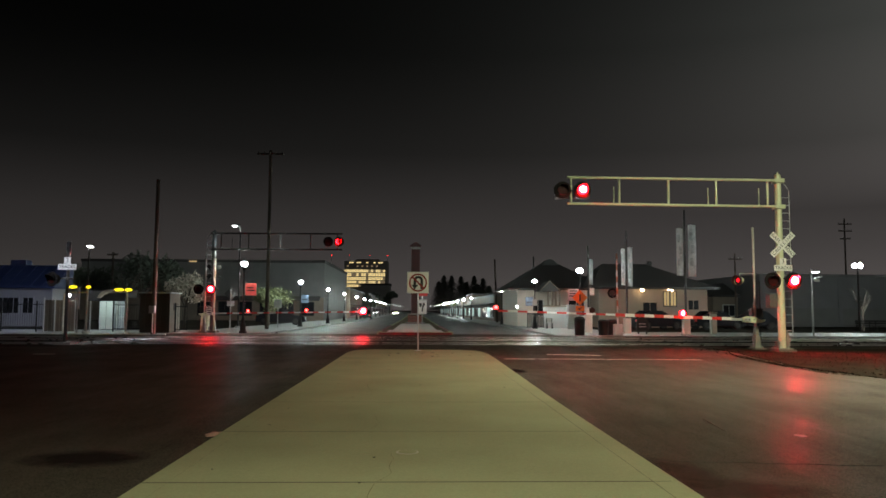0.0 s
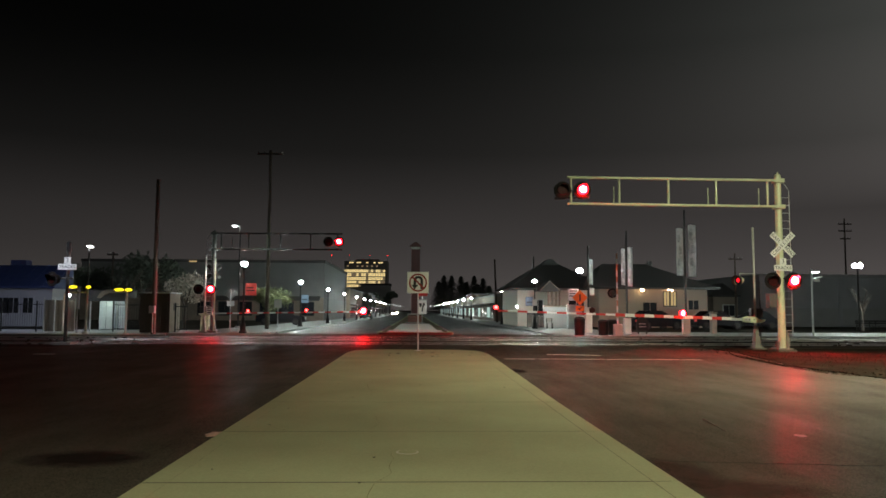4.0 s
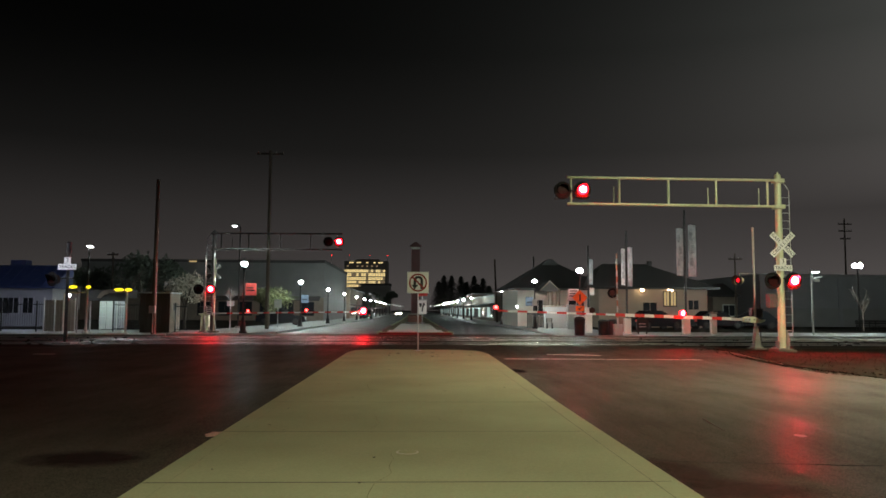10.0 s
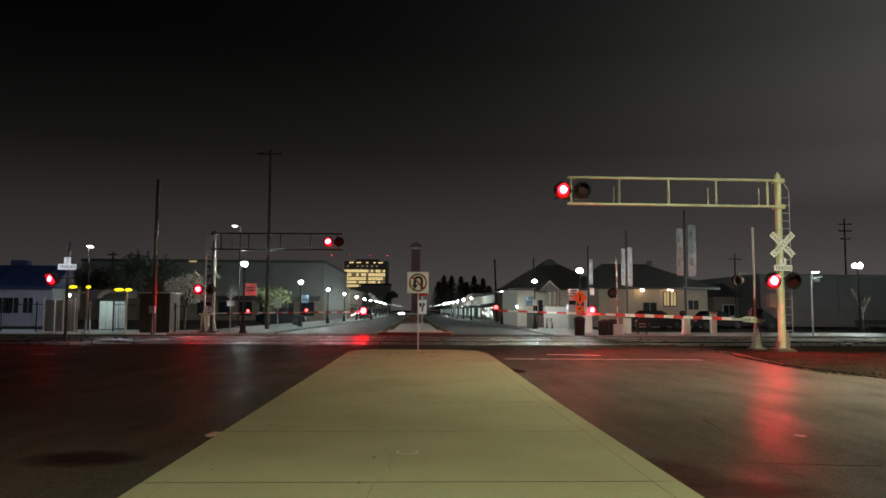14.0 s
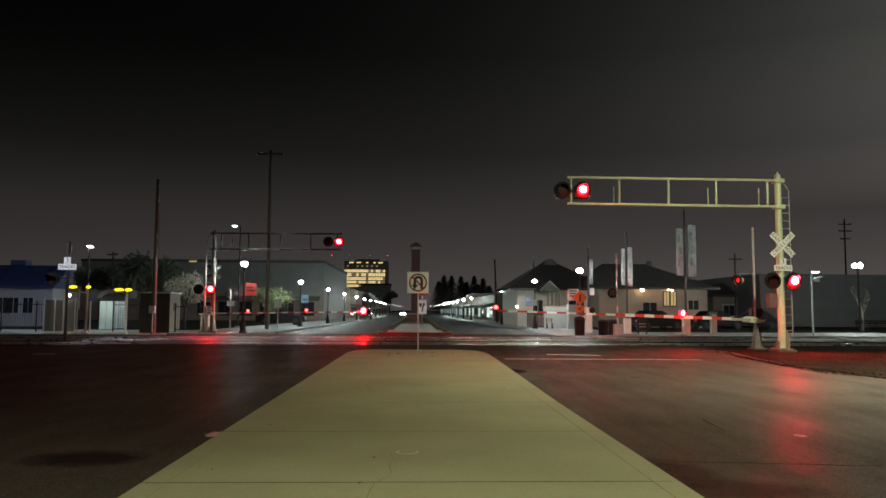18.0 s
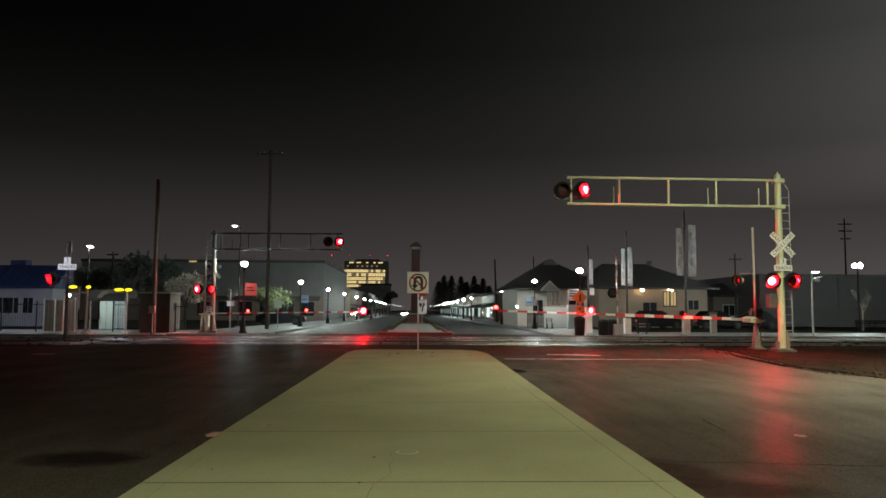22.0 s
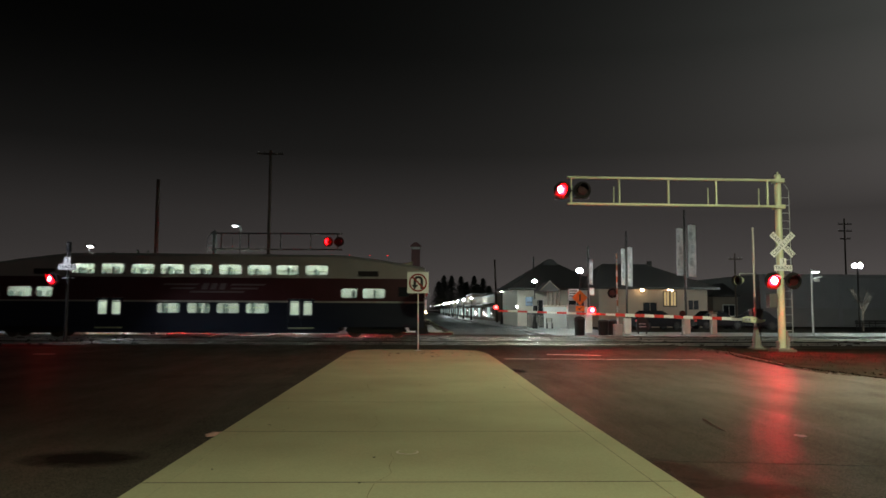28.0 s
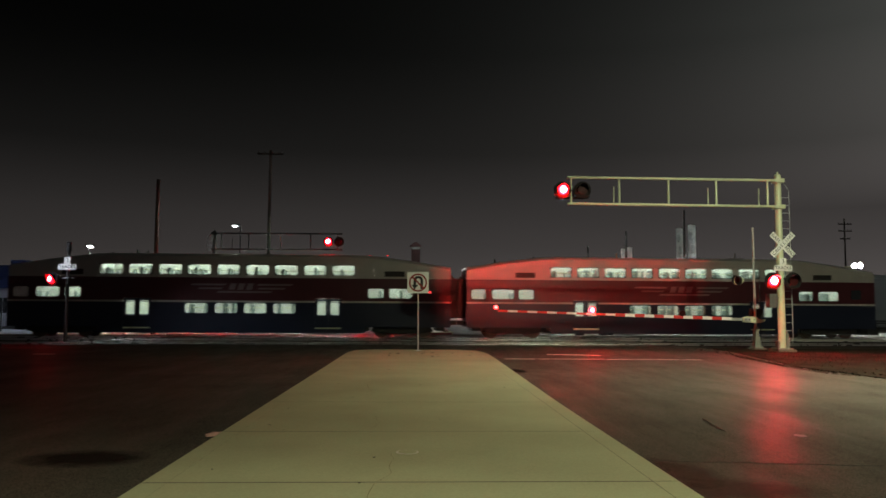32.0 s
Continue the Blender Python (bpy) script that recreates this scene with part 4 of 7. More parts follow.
    if cab:
        for y0, y1 in ((-1.25, -0.45), (-0.32, 0.32), (0.45, 1.25)):
            part("cab_window", box(B(), HL, HL + 0.02, y0, y1, 2.5, 3.35, 0.008), M["black"], e, "dark cab windscreen")
        part("cab_side_window", box(B(), 11.2, 11.85, -1.512, -1.49, 2.4, 2.95, 0.008), M["pane_dark"], e)
        for nm, zz, ys in (("headlight", 3.62, (-0.92, 0.92)), ("ditch_light", 1.50, (-1.05, 1.05))):
            for y in ys:
                bm = ring(B(), 0.10, 0.13, 0.0, 0.09, 18)
                hg = part(nm, bm, M["black"], e, "bright round headlight in a dark rim", pose(HL, y, zz, 0, 0, -90))
                part("lens", rod(B(), (0, 0.06, 0), (0, 0.14, 0), 0.096, 0.05, 18), M["train_headlight" if nm == "headlight" else "warm"], hg)
        for y in (-1.2, 1.2):
            part("grab_rail", rod(B(), (HL + 0.05, y, 1.3), (HL + 0.05, y, 3.2), 0.025, 0.025, 8), M["silver"], e)
        bm = B()
        prism(bm, [(12.3, 0.25), (13.05, 0.25), (12.9, 0.95), (12.3, 0.95)], -1.3, 1.3, "y")
        part("pilot", bm, M["coach_under"], e, "black steel pilot")
        bm = B()
        for dy in (-0.25, 0, 0.25):
            rod(bm, (11.6, dy, 4.40), (12.05, dy, 4.42), 0.03, 0.08, 10)
        box(bm, 11.5, 11.7, -0.3, 0.3, 4.20, 4.42, 0.02)
        part("horn", bm, M["silver"], e)
    # lit rooms inside
    bm = B()
    box(bm, -7.6, 7.6, -1.43, 1.43, 0.60, 0.70)
    box(bm, -7.6, 7.6, -1.43, 1.43, 2.62, 2.72)
    box(bm, -12.6, -7.7, -1.43, 1.43, 1.30, 1.38)
    box(bm, 7.7, 12.6, -1.43, 1.43, 1.30, 1.38)
    part("floor_deck", bm, M["coach_lining"], e)
    bm = B()
    box(bm, -7.65, -7.60, -1.43, 1.43, 0.7, 4.4)
    box(bm, 7.60, 7.65, -1.43, 1.43, 0.7, 4.4)
    box(bm, -7.6, 7.6, 0.30, 0.36, 0.7, 2.55)
    box(bm, -7.6, 7.6, 0.62, 0.68, 2.72, 4.35)
    box(bm, -12.5, -7.7, 0.62, 0.68, 1.38, 3.66)
    box(bm, 7.7, 10.5, 0.62, 0.68, 1.38, 3.66)
    box(bm, 10.6, 10.65, -1.43, 1.43, 1.38, 3.9)
    part("lining", bm, M["coach_lining"], e)
    bm = B()
    for y in (-0.7, 0.7):
        box(bm, -7.5, 7.5, y - 0.16, y + 0.16, 4.36, 4.40)
        box(bm, -7.5, 7.5, y * 1.3 - 0.16, y * 1.3 + 0.16, 2.56, 2.60)
        box(bm, -12.4, -7.75, y - 0.16, y + 0.16, 3.70, 3.74)
        box(bm, 7.75, 10.5, y - 0.16, y + 0.16, 3.70, 3.74)
    part("ceiling_light", bm, M["train_lamp"], e, "white ceiling light strip")
    bm = B()
    for z0, x0, x1 in ((3.86, -7.5, 7.5), (1.72, -2.9, 3.7)):
        for y in (-1.22, -0.98):
            rod(bm, (x0, y, z0), (x1, y, z0), 0.022, 0.022, 6)
        k = x0
        while k <= x1:
            box(bm, k - 0.015, k + 0.015, -1.24, -0.96, z0 - 0.012, z0 + 0.012)
            k += 0.6
    part("luggage_rack", bm, M["silver"], e, "thin pale luggage rack")
    if not cab:
        part("marker_light", rod(B(), (11.5, -1.53, 2.66), (11.5, -1.49, 2.66), 0.055, 0.07, 12), M["tail_red"], e, "small red indicator lamp on the side")
    seat = B()
    box(seat, -0.06, 0.06, -0.48, 0.48, 0.0, 1.22, 0.04)
    box(seat, -0.075, 0.075, -0.40, 0.40, 1.06, 1.26, 0.05)
    box(seat, 0.06, 0.5, -0.48, 0.48, 0.38, 0.5, 0.03)
    seat = mesh_of("seat", seat, M["coach_seat"])
    for xs, z in (([-7.3 + 0.84 * k for k in range(18)], 2.72), ([-2.5, -1.75, -0.8, -0.05, 0.9, 1.65, 2.6, 3.3], 0.66), ([-11.4, -9.9, 8.3, 9.8], 1.38)):
        for i, x in enumerate(xs):
            for y in (-0.9, 0.9):
                o = new("seat", seat)
                o.parent = e
                o.matrix_basis = pose(x + 0.12 * ((i * 7) % 3), y, z + 0.04 * ((i * 5) % 4), 0, 0, 180 if i % 2 else 0)
    # running gear
    part("underframe", box(B(), -7.6, 7.6, -1.2, 1.2, 0.28, 0.46, 0.04), M["coach_under"], e)
    for x0, x1 in ((-12.4, -11.9), (-7.9, -7.5), (7.5, 7.9), (11.9, 12.4)):
        part("equipment_box", box(B(), x0, x1, -1.25, 1.25, 0.42, 0.85, 0.03), M["coach_under"], e)
    wheels = []
    for c in (-9.9, 9.9):
        bm = B()
        for s in (-1, 1):
            prism(bm, [(c - 1.85, 0.38), (c - 1.6, 0.82), (c - 0.6, 0.80), (c + 0.6, 0.80), (c + 1.6, 0.82), (c + 1.85, 0.38), (c + 1.2, 0.27), (c + 0.5, 0.25), (c - 0.5, 0.25), (c - 1.2, 0.27)], min(s * 0.98, s * 1.16), max(s * 0.98, s * 1.16), "y")
        box(bm, c - 0.4, c + 0.4, -1.0, 1.0, 0.5, 0.95, 0.03)
        part("bogie_frame", bm, M["coach_under"], e)
        for dx in (-1.28, 1.28):
            bm = B()
            for s in (-1, 1):
                rod(bm, (0, s * 0.70, 0), (0, s * 0.83, 0), 0.43, 0.43, 24)
                rod(bm, (0, s * 0.83, 0), (0, s * 0.86, 0), 0.14, 0.12, 12)
                for k in range(4):
                    a = k * math.pi / 2
                    rod(bm, (0.27 * math.cos(a), s * 0.83, 0.27 * math.sin(a)), (0.27 * math.cos(a), s * 0.84, 0.27 * math.sin(a)), 0.05, 0.05, 8)
            rod(bm, (0, -0.8, 0), (0, 0.8, 0), 0.08, 0.08, 10)
            w = part("wheelset", bm, M["rust"], e, "pair of steel wheels on an axle", pose(c + dx, 0, 0.43))
            wheels.append((w, c + dx))
    return e, wheels


SPEED = 6.86                     # metres a second along the track
CAB, CAB_WHEELS = coach("cab_coach", "double-deck coach with driving cab, maroon, cream and blue, windows lit", True)
TRAILER, TRAILER_WHEELS = coach("trailer_coach", "double-deck passenger coach, maroon, cream and blue, windows lit", False)
for ob in (CAB, TRAILER):
    ob.scale = (0.979, 0.979, 1.003)


# ---- posts, lamps and signs ----
def lamp_post(x, y, globe, h=4.15, label="black ornamental street lamp with a glowing white globe"):
    e = thing("street_lamp", pose(x, y, land(y) + (0.12 if x < 0 else east_over(y))), label, "street lamp", "street lamps along the avenue")
    bm = lathe(B(), [(0.26, 0), (0.26, 0.10), (0.20, 0.16), (0.19, 0.55), (0.13, 0.70), (0.11, 0.95), (0.07, 1.05)], 12)
    part("base", bm, M["black"], e)
    part("pole", rod(B(), (0, 0, 1.0), (0, 0, h - 0.55), 0.065, 0.05, 10), M["black"], e)
    part("collar", lathe(B(), [(0.06, h - 0.56), (0.11, h - 0.42), (0.16, h - 0.28), (0.15, h - 0.22)], 12), M["black"], e)
    k = 1.0 if y < 60 else 0.82 if y < 120 else 0.66 if y < 300 else 0.42
    c = h - 0.05
    part("globe", lathe(B(), [(0.08 * k, c - 0.17), (0.16 * k, c - 0.13 * k), (0.20 * k, c - 0.02 * k), (0.175 * k, c + 0.09 * k), (0.10 * k, c + 0.15 * k), (0.04 * k, c + 0.165 * k)], 14), M[globe], e, "glowing white globe", smooth=True)
    part("cap", lathe(B(), [(0.21 * k, c + 0.075 * k), (0.235 * k, c + 0.085 * k), (0.20 * k, c + 0.15 * k), (0.10 * k, c + 0.20 * k), (0.05, c + 0.215 * k)], 14), M["black"], e, "black shade over the globe")
    part("finial", lathe(B(), [(0.05, c + 0.215 * k), (0.06, c + 0.25), (0.03, c + 0.28), (0.04, c + 0.33), (0.012, c + 0.40)], 8), M["black"], e)
    return e


LAMPS_W = [(-11.2, 50.6), (-10.83, 73.0), (-10.84, 96.0), (-10.88, 118.5), (-10.85, 143.5), (-10.85, 165.0), (-10.85, 188.0), (-10.85, 212.0), (-10.85, 236.0), (-10.85, 258.0), (-10.85, 280.0)]
LAMPS_E = [(11.33, 52.6), (10.60, 68.0), (10.75, 95.2), (10.65, 146.0), (10.65, 170.0), (10.65, 194.0), (10.65, 218.0), (10.65, 242.0), (10.65, 266.0), (10.65, 290.0)]
# far down the avenue the posts stand about twenty-four metres apart
for k in range(1, 8):
    LAMPS_W.append((-10.85, 280.0 + k * 48.0))
    LAMPS_E.append((10.65, 290.0 + k * 48.0))
for x, y in LAMPS_W + LAMPS_E:
    lamp_post(x, y, "globe_near" if y < 54 else "globe" if y < 125 else "globe_far" if y < 300 else "globe_dim", 4.58 if y < 52.5 else 4.47 if y < 53 else 4.30 if y < 70 else 4.25)


def banner_on(x, y, z0, z1, x0, x1, material, label, lines=0, to=None):
    e = thing("hanging_sign", afar(y, to) @ pose(x, y, 0), label, "sign")
    pn = part("panel", box(B(), x0 - x, x1 - x, -0.015, 0.015, z0, z1, 0.005), M[material], e)
    for z in (z0 - 0.02, z1 + 0.02):
        part("arm", rod(B(), (-0.05, 0, z), (x1 - x if x1 - x > 0 else x0 - x, 0, z), 0.015, 0.015, 6), M["black"], e)
        part("bracket", rod(B(), (0, -0.5, z), (0, 0.01, z), 0.02, 0.02, 6), M["black"], e)
    for k in range(lines):
        w = (x1 - x0)
        part("text_bar", box(B(), x0 - x + w * 0.15, x0 - x + w * (0.85 - 0.12 * (k % 2)), -0.024, -0.016, z0 + (z1 - z0) * (0.35 + 0.22 * k), z0 + (z1 - z0) * (0.45 + 0.22 * k)), M["ink"], pn)
    return e


M["red_bright"] = mat("red_banner_cloth", (0.80, 0.10, 0.09), 0.7, 0, 6, 0.12, 0.1)
banner_on(-11.91, 53.9, 2.50, 3.36, -11.82, -11.06, "red_bright", "red banner sign hanging from a lamp post", 2, 51.02)
M["sign_blue"] = mat("blue_sign", (0.20, 0.30, 0.42), 0.5, 0, 6, 0.1, 0.02)
banner_on(-9.86, 66.4, 2.11, 2.79, -9.77, -9.17, "sign_blue", "pale blue banner sign on a lamp post", 1, 73.4)
banner_on(9.94, 63.9, 1.96, 2.66, 9.19, 9.85, "sign_blue", "pale blue sign beside a lamp post", 1, 68.4)


def pole(x, y, h, r, label, cross=(), box_at=None, lean=0.0, z=0.05):
    e = thing("utility_pole", afar(y) @ pose(x, y, z), label, "utility pole", "utility poles")
    part("shaft", rod(B(), (0, 0, -0.05), (lean, 0, h), r, r * 0.72, 12), M["wood_pole"], e)
    for zc, w in cross:
        ca = part("crossarm", box(B(), lean - w, lean + w, -0.16, -0.06, zc - 0.06, zc + 0.06, 0.01), M["wood_pole"], e)
        for k in (-0.9, -0.45, 0.45, 0.9):
            part("insulator", lathe(B(), [(0.03, 0.06), (0.05, 0.09), (0.05, 0.13), (0.025, 0.18)], 8, (lean + k * w, -0.11, zc)), M["concrete_old"], ca)
    if box_at:
        part("meter_box", box(B(), -0.22, 0.16, -0.34, -0.12, box_at - 0.25, box_at + 0.22, 0.02), M["galv"], e, "grey metal meter box")
        part("conduit", rod(B(), (0.0, -0.2, 0.1), (0.0, -0.2, box_at - 0.25), 0.03, 0.03, 8), M["galv"], e)
    return e


pole(-16.75, 50.00, 10.0, 0.16, "plain dark wooden pole with a grey box", box_at=1.6, z=-0.09)
pole(-10.69, 56.00, 13.10, 0.15, "tall wooden utility pole with a crossarm on top", [(12.93 - 0.1, 0.95)])
pole(9.60, 90.00, 7.47, 0.14, "leaning wooden utility pole", lean=-0.3)
pole(31.69, 75.00, 7.24, 0.10, "dark utility pole with a crossarm behind the houses", [(6.67, 0.7)])
pole(50.35, 88.00, 12.45, 0.12, "dark utility pole with three crossarms", [(11.79, 0.8), (10.98, 0.8), (10.05, 0.6)])
pole(-28.01, 72.00, 6.71, 0.12, "thin dark utility pole by the trees", [(6.44, 0.5)])


def road_light(x, y, h, dx, label, material="globe", group="roadway lights", z=0.12):
    """A slim pole with an arm and a flat lamp head."""
    e = thing("road_light", afar(y) @ pose(x, y, z), label, "street lamp", group)
    part("pole", rod(B(), (0, 0, 0), (0, 0, h), 0.07, 0.045, 10), M["dark_metal"], e)
    part("base", box(B(), -0.2, 0.2, -0.2, 0.2, 0, 0.12, 0.02), M["concrete_old"], e)
    part("arm", rod(B(), (0, 0, h - 0.05), (dx, 0, h + 0.02), 0.035, 0.03, 8), M["galv"], e)
    hd = part("lamp_head", box(B(), dx - 0.28, dx + 0.28, -0.13, 0.13, h, h + 0.10, 0.03), M["dark_metal"], e)
    part("lens", box(B(), dx - 0.11, dx + 0.11, -0.11, 0.09, h - 0.04, h - 0.002, 0.01), M[material], hd)
    return e


road_light(-13.66, 60.00, 8.00 - 0.12, -0.42, "slim steel street light with a white lamp head", "road_head")
road_light(-21.41, 51.00, 5.61 - WZ, 0.05, "slim steel light pole with a bright head", "road_head", z=WZ)
road_light(-32.77, 85.00, 5.28 - 0.12, 0.1, "small far street light", "globe_far")
road_light(8.12, 230.00, 4.15, -0.3, "far street light with an orange lamp", "sodium")
road_light(-9.91, 230.00, 4.23, 0.3, "far street light with an orange lamp", "sodium")

# double lamp and camera pole beside the right-hand pavement
e = thing("twin_lamp", afar(57) @ pose(33.52, 57.00, 0.12), "dark pole with two bright lamp heads", "street lamp")
hz = 5.14 - 0.12
part("pole", rod(B(), (0, 0, 0), (0, 0, hz - 0.2), 0.08, 0.06, 10), M["dark_metal"], e)
for s in (-1, 1):
    hd = part("lamp_head", lathe(B(), [(0.08, hz - 0.34), (0.16, hz - 0.26), (0.18, hz - 0.22)], 12, (s * 0.24, 0, 0)), M["dark_metal"], e)
    part("globe", ball(B(), (s * 0.22, 0, hz - 0.05), 0.15, 1.05, 14), M["globe"], hd, smooth=True)
part("arm", rod(B(), (-0.24, 0, hz - 0.3), (0.24, 0, hz - 0.3), 0.03, 0.03, 8), M["dark_metal"], e)
e = thing("camera_pole", pose(27.27, 51.90, EZ), "slim pale pole with lamp and camera arms", "pole")
hz = 4.48 - EZ
part("pole", rod(B(), (0, 0, 0), (0, 0, hz), 0.07, 0.06, 10), M["galv"], e)
part("lamp_arm", box(B(), 0.0, 0.55, -0.08, 0.08, hz - 0.18, hz - 0.08, 0.02), M["white"], e)
part("camera_arm", rod(B(), (0, 0, hz - 0.7), (0.75, 0, hz - 0.48), 0.05, 0.05, 8), M["white"], e)
part("security_camera", box(B(), 0.15, 0.5, -0.12, 0.0, hz - 0.85, hz - 0.68, 0.03), M["white"], e, "small white camera housing")
part("small_lamp", box(B(), 0.02, 0.5, -0.09, 0.07, hz - 0.23, hz - 0.185), M["small_lamp"], e)

e = thing("parking_sign", afar(63.42, 67.94) @ pose(9.89, 63.42, 0.12), "small pale plate strapped to a lamp post", "sign")
part("plate", box(B(), -0.19, 0.19, -0.01, 0.01, 1.96 - 0.12, 2.47 - 0.12, 0.004), M["trim"], e)
part("strap", box(B(), -0.08, 0.08, 0.01, 0.09, 2.19 - 0.14, 2.19 - 0.10), M["galv"], e)

# no-turn sign on the near median
NTX, NTY = 0.09, 27.47
e = thing("road_sign", pose(NTX, NTY, 0.12), "white square sign with a crossed-out turn arrow on a thin post", "road sign", "road signs")
part("post", rod(B(), (0.02, 0.03, 0), (0, 0.03, 2.78), 0.022, 0.022, 8), M["galv"], e)
part("foot_plate", box(B(), -0.09, 0.13, -0.06, 0.12, 0, 0.015, 0.004), M["galv"], e)
plate = part("plate", box(B(), -0.38, 0.38, -0.004, 0.004, 2.16 - 0.12, 2.92 - 0.12, 0.003), M["white"], e, "white reflective plate")
cz = (2.54) - 0.12
o = part("red_ring", ring(B(), 0.268, 0.325, -0.009, -0.005, 40), M["sign_red"], plate, "red prohibition ring", pose(0, 0, cz))
bm = B()
box(bm, -0.27, 0.27, -0.014, -0.010, -0.032, 0.032)
part("red_slash", bm, M["sign_red"], plate, "red slash", pose(0, 0, cz, 0, 45, 0))
bm = B()
n = 10
for i in range(n):
    a0, a1 = math.pi * i / n, math.pi * (i + 1) / n
    q = [(r * math.cos(a), r * math.sin(a) + 0.07) for a, r in ((a0, 0.065), (a0, 0.145), (a1, 0.145), (a1, 0.065))]
    prism(bm, q, -0.0095, -0.006, "y")
box(bm, 0.065, 0.145, -0.0095, -0.006, -0.2, 0.07)
box(bm, -0.145, -0.065, -0.0095, -0.006, -0.08, 0.07)
prism(bm, [(-0.205, -0.07), (-0.005, -0.07), (-0.105, -0.22)], -0.0095, -0.006, "y")
part("arrow", bm, M["ink"], plate, "black turn arrow", pose(0.01, 0, cz) @ Matrix.Diagonal((1.18, 1.0, 1.12, 1)))

# keep-right sign on the far median
e = thing("road_sign", afar(74) @ pose(0.66, 74.00, 0.14), "white arrow sign below a red plaque", "road sign", "road signs")
z0, z1, xw = 1.15 - 0.14, 2.50 - 0.14, 0.42
part("post", rod(B(), (0, 0.03, 0), (0, 0.03, z1 + 0.75), 0.03, 0.03, 8), M["galv"], e)
pl = part("plate", box(B(), -xw, xw, -0.005, 0.005, z0, z1, 0.003), M["white"], e)
bm = B()
zc = (z0 + z1) / 2
prism(bm, [(-0.05, zc - 0.42), (0.08, zc - 0.45), (0.10, zc - 0.1), (0.22, zc + 0.22), (0.08, zc + 0.24), (-0.02, zc - 0.02)], -0.011, -0.006, "y")
prism(bm, [(0.0, zc + 0.16), (0.32, zc + 0.16), (0.16, zc + 0.46)], -0.011, -0.006, "y")
part("arrow", bm, M["ink"], pl)
part("island_mark", prism(B(), [(-0.28, zc + 0.38), (-0.06, zc + 0.38), (-0.06, zc + 0.1), (-0.17, zc - 0.05), (-0.28, zc + 0.1)], -0.011, -0.006, "y"), M["ink"], pl)
part("red_plaque", box(B(), -0.4, 0.5, -0.005, 0.005, z1 + 0.38, z1 + 0.68, 0.003), M["red_sheet"], e, "narrow red plaque")

# diamond and plaque by the far left gate, and small signs
e = thing("road_sign", pose(-12.60, 53.00, WC), "bare metal back of a diamond warning sign", "road sign", "road signs")
hz = 2.59 - WC
part("post", rod(B(), (0, -0.03, 0), (0, -0.03, hz + 0.3), 0.03, 0.03, 8), M["galv"], e)
part("diamond_plate", box(B(), -0.32, 0.32, 0, 0.006, -0.32, 0.32, 0.003), M["steel_dull"], e, "", pose(0, 0, hz, 0, 45, 0))
part("plaque", box(B(), -0.25, 0.25, 0, 0.006, hz - 0.85, hz - 0.5, 0.003), M["galv"], e)
e = thing("road_sign", afar(60) @ pose(-10.63, 60.00, 0.12), "small white square sign on a post", "road sign", "road signs")
hz = 2.00 - 0.12
part("post", rod(B(), (0, 0.03, 0), (0, 0.03, hz + 0.3), 0.025, 0.025, 8), M["galv"], e)
part("plate", box(B(), -0.28, 0.28, -0.005, 0.005, hz - 0.33, hz + 0.28, 0.003), M["trim"], e)

# orange warning diamond with arrow plaque, and notice board
e = thing("road_sign", pose(11.12, 51.60, EZ), "orange diamond warning sign with an arrow plaque", "road sign", "road signs")
hz = 2.44 - EZ
part("post", rod(B(), (0, 0.05, 0), (0, 0.05, hz + 0.35), 0.03, 0.03, 8), M["galv"], e)
dm = part("diamond_plate", box(B(), -0.37, 0.37, -0.005, 0.005, -0.37, 0.37, 0.003), M["orange"], e, "orange diamond plate", pose(0, 0, hz, 0, 45, 0))
part("symbol", box(B(), -0.05, 0.05, -0.012, -0.006, -0.24, 0.22), M["ink"], dm, "plain black symbol bar", pose(0, 0, 0, 0, -45, 0))
pq = part("plaque", box(B(), -0.3, 0.3, -0.005, 0.005, hz - 0.92, hz - 0.55, 0.003), M["orange"], e, "orange arrow plaque")
part("arrow", prism(B(), [(-0.2, hz - 0.76), (0.05, hz - 0.84), (0.0, hz - 0.76), (0.2, hz - 0.64), (0.0, hz - 0.70)], -0.012, -0.006, "y"), M["ink"], pq)
banner_on(11.43, 53.1, 2.26, 3.05, 10.60, 11.35, "wall_grey", "pale notice board on a lamp post", 3, 53.0)


def bin_round(x, y, r, h, label):
    e = thing("litter_bin", pose(x, y, EZ), label, "litter bin", "litter bins")
    part("body", lathe(B(), [(r * 0.86, 0), (r * 0.9, 0.05), (r, h * 0.8), (r, h * 0.82)], 18), M["black"], e)
    part("rim", lathe(B(), [(r * 1.06, h * 0.82), (r * 1.08, h * 0.87), (r * 0.95, h * 0.9)], 18), M["dark_metal"], e)
    part("lid", lathe(B(), [(r * 0.95, h * 0.9), (r * 0.8, h * 0.97), (r * 0.35, h), (r * 0.3, h)], 18), M["dark_metal"], e)


bin_round(12.59, 51.20, 0.36, 1.08, "round black steel litter bin with a domed lid")
bin_round(13.38, 51.90, 0.36, 1.08, "round black steel litter bin with a domed lid")
bin_round(10.95, 51.00, 0.36, 1.25, "tall round black litter bin below the orange sign")

M["band_orange"] = mat("faded_orange_band", (0.50, 0.20, 0.12), 0.5, 0, 6, 0.15, 0.03)
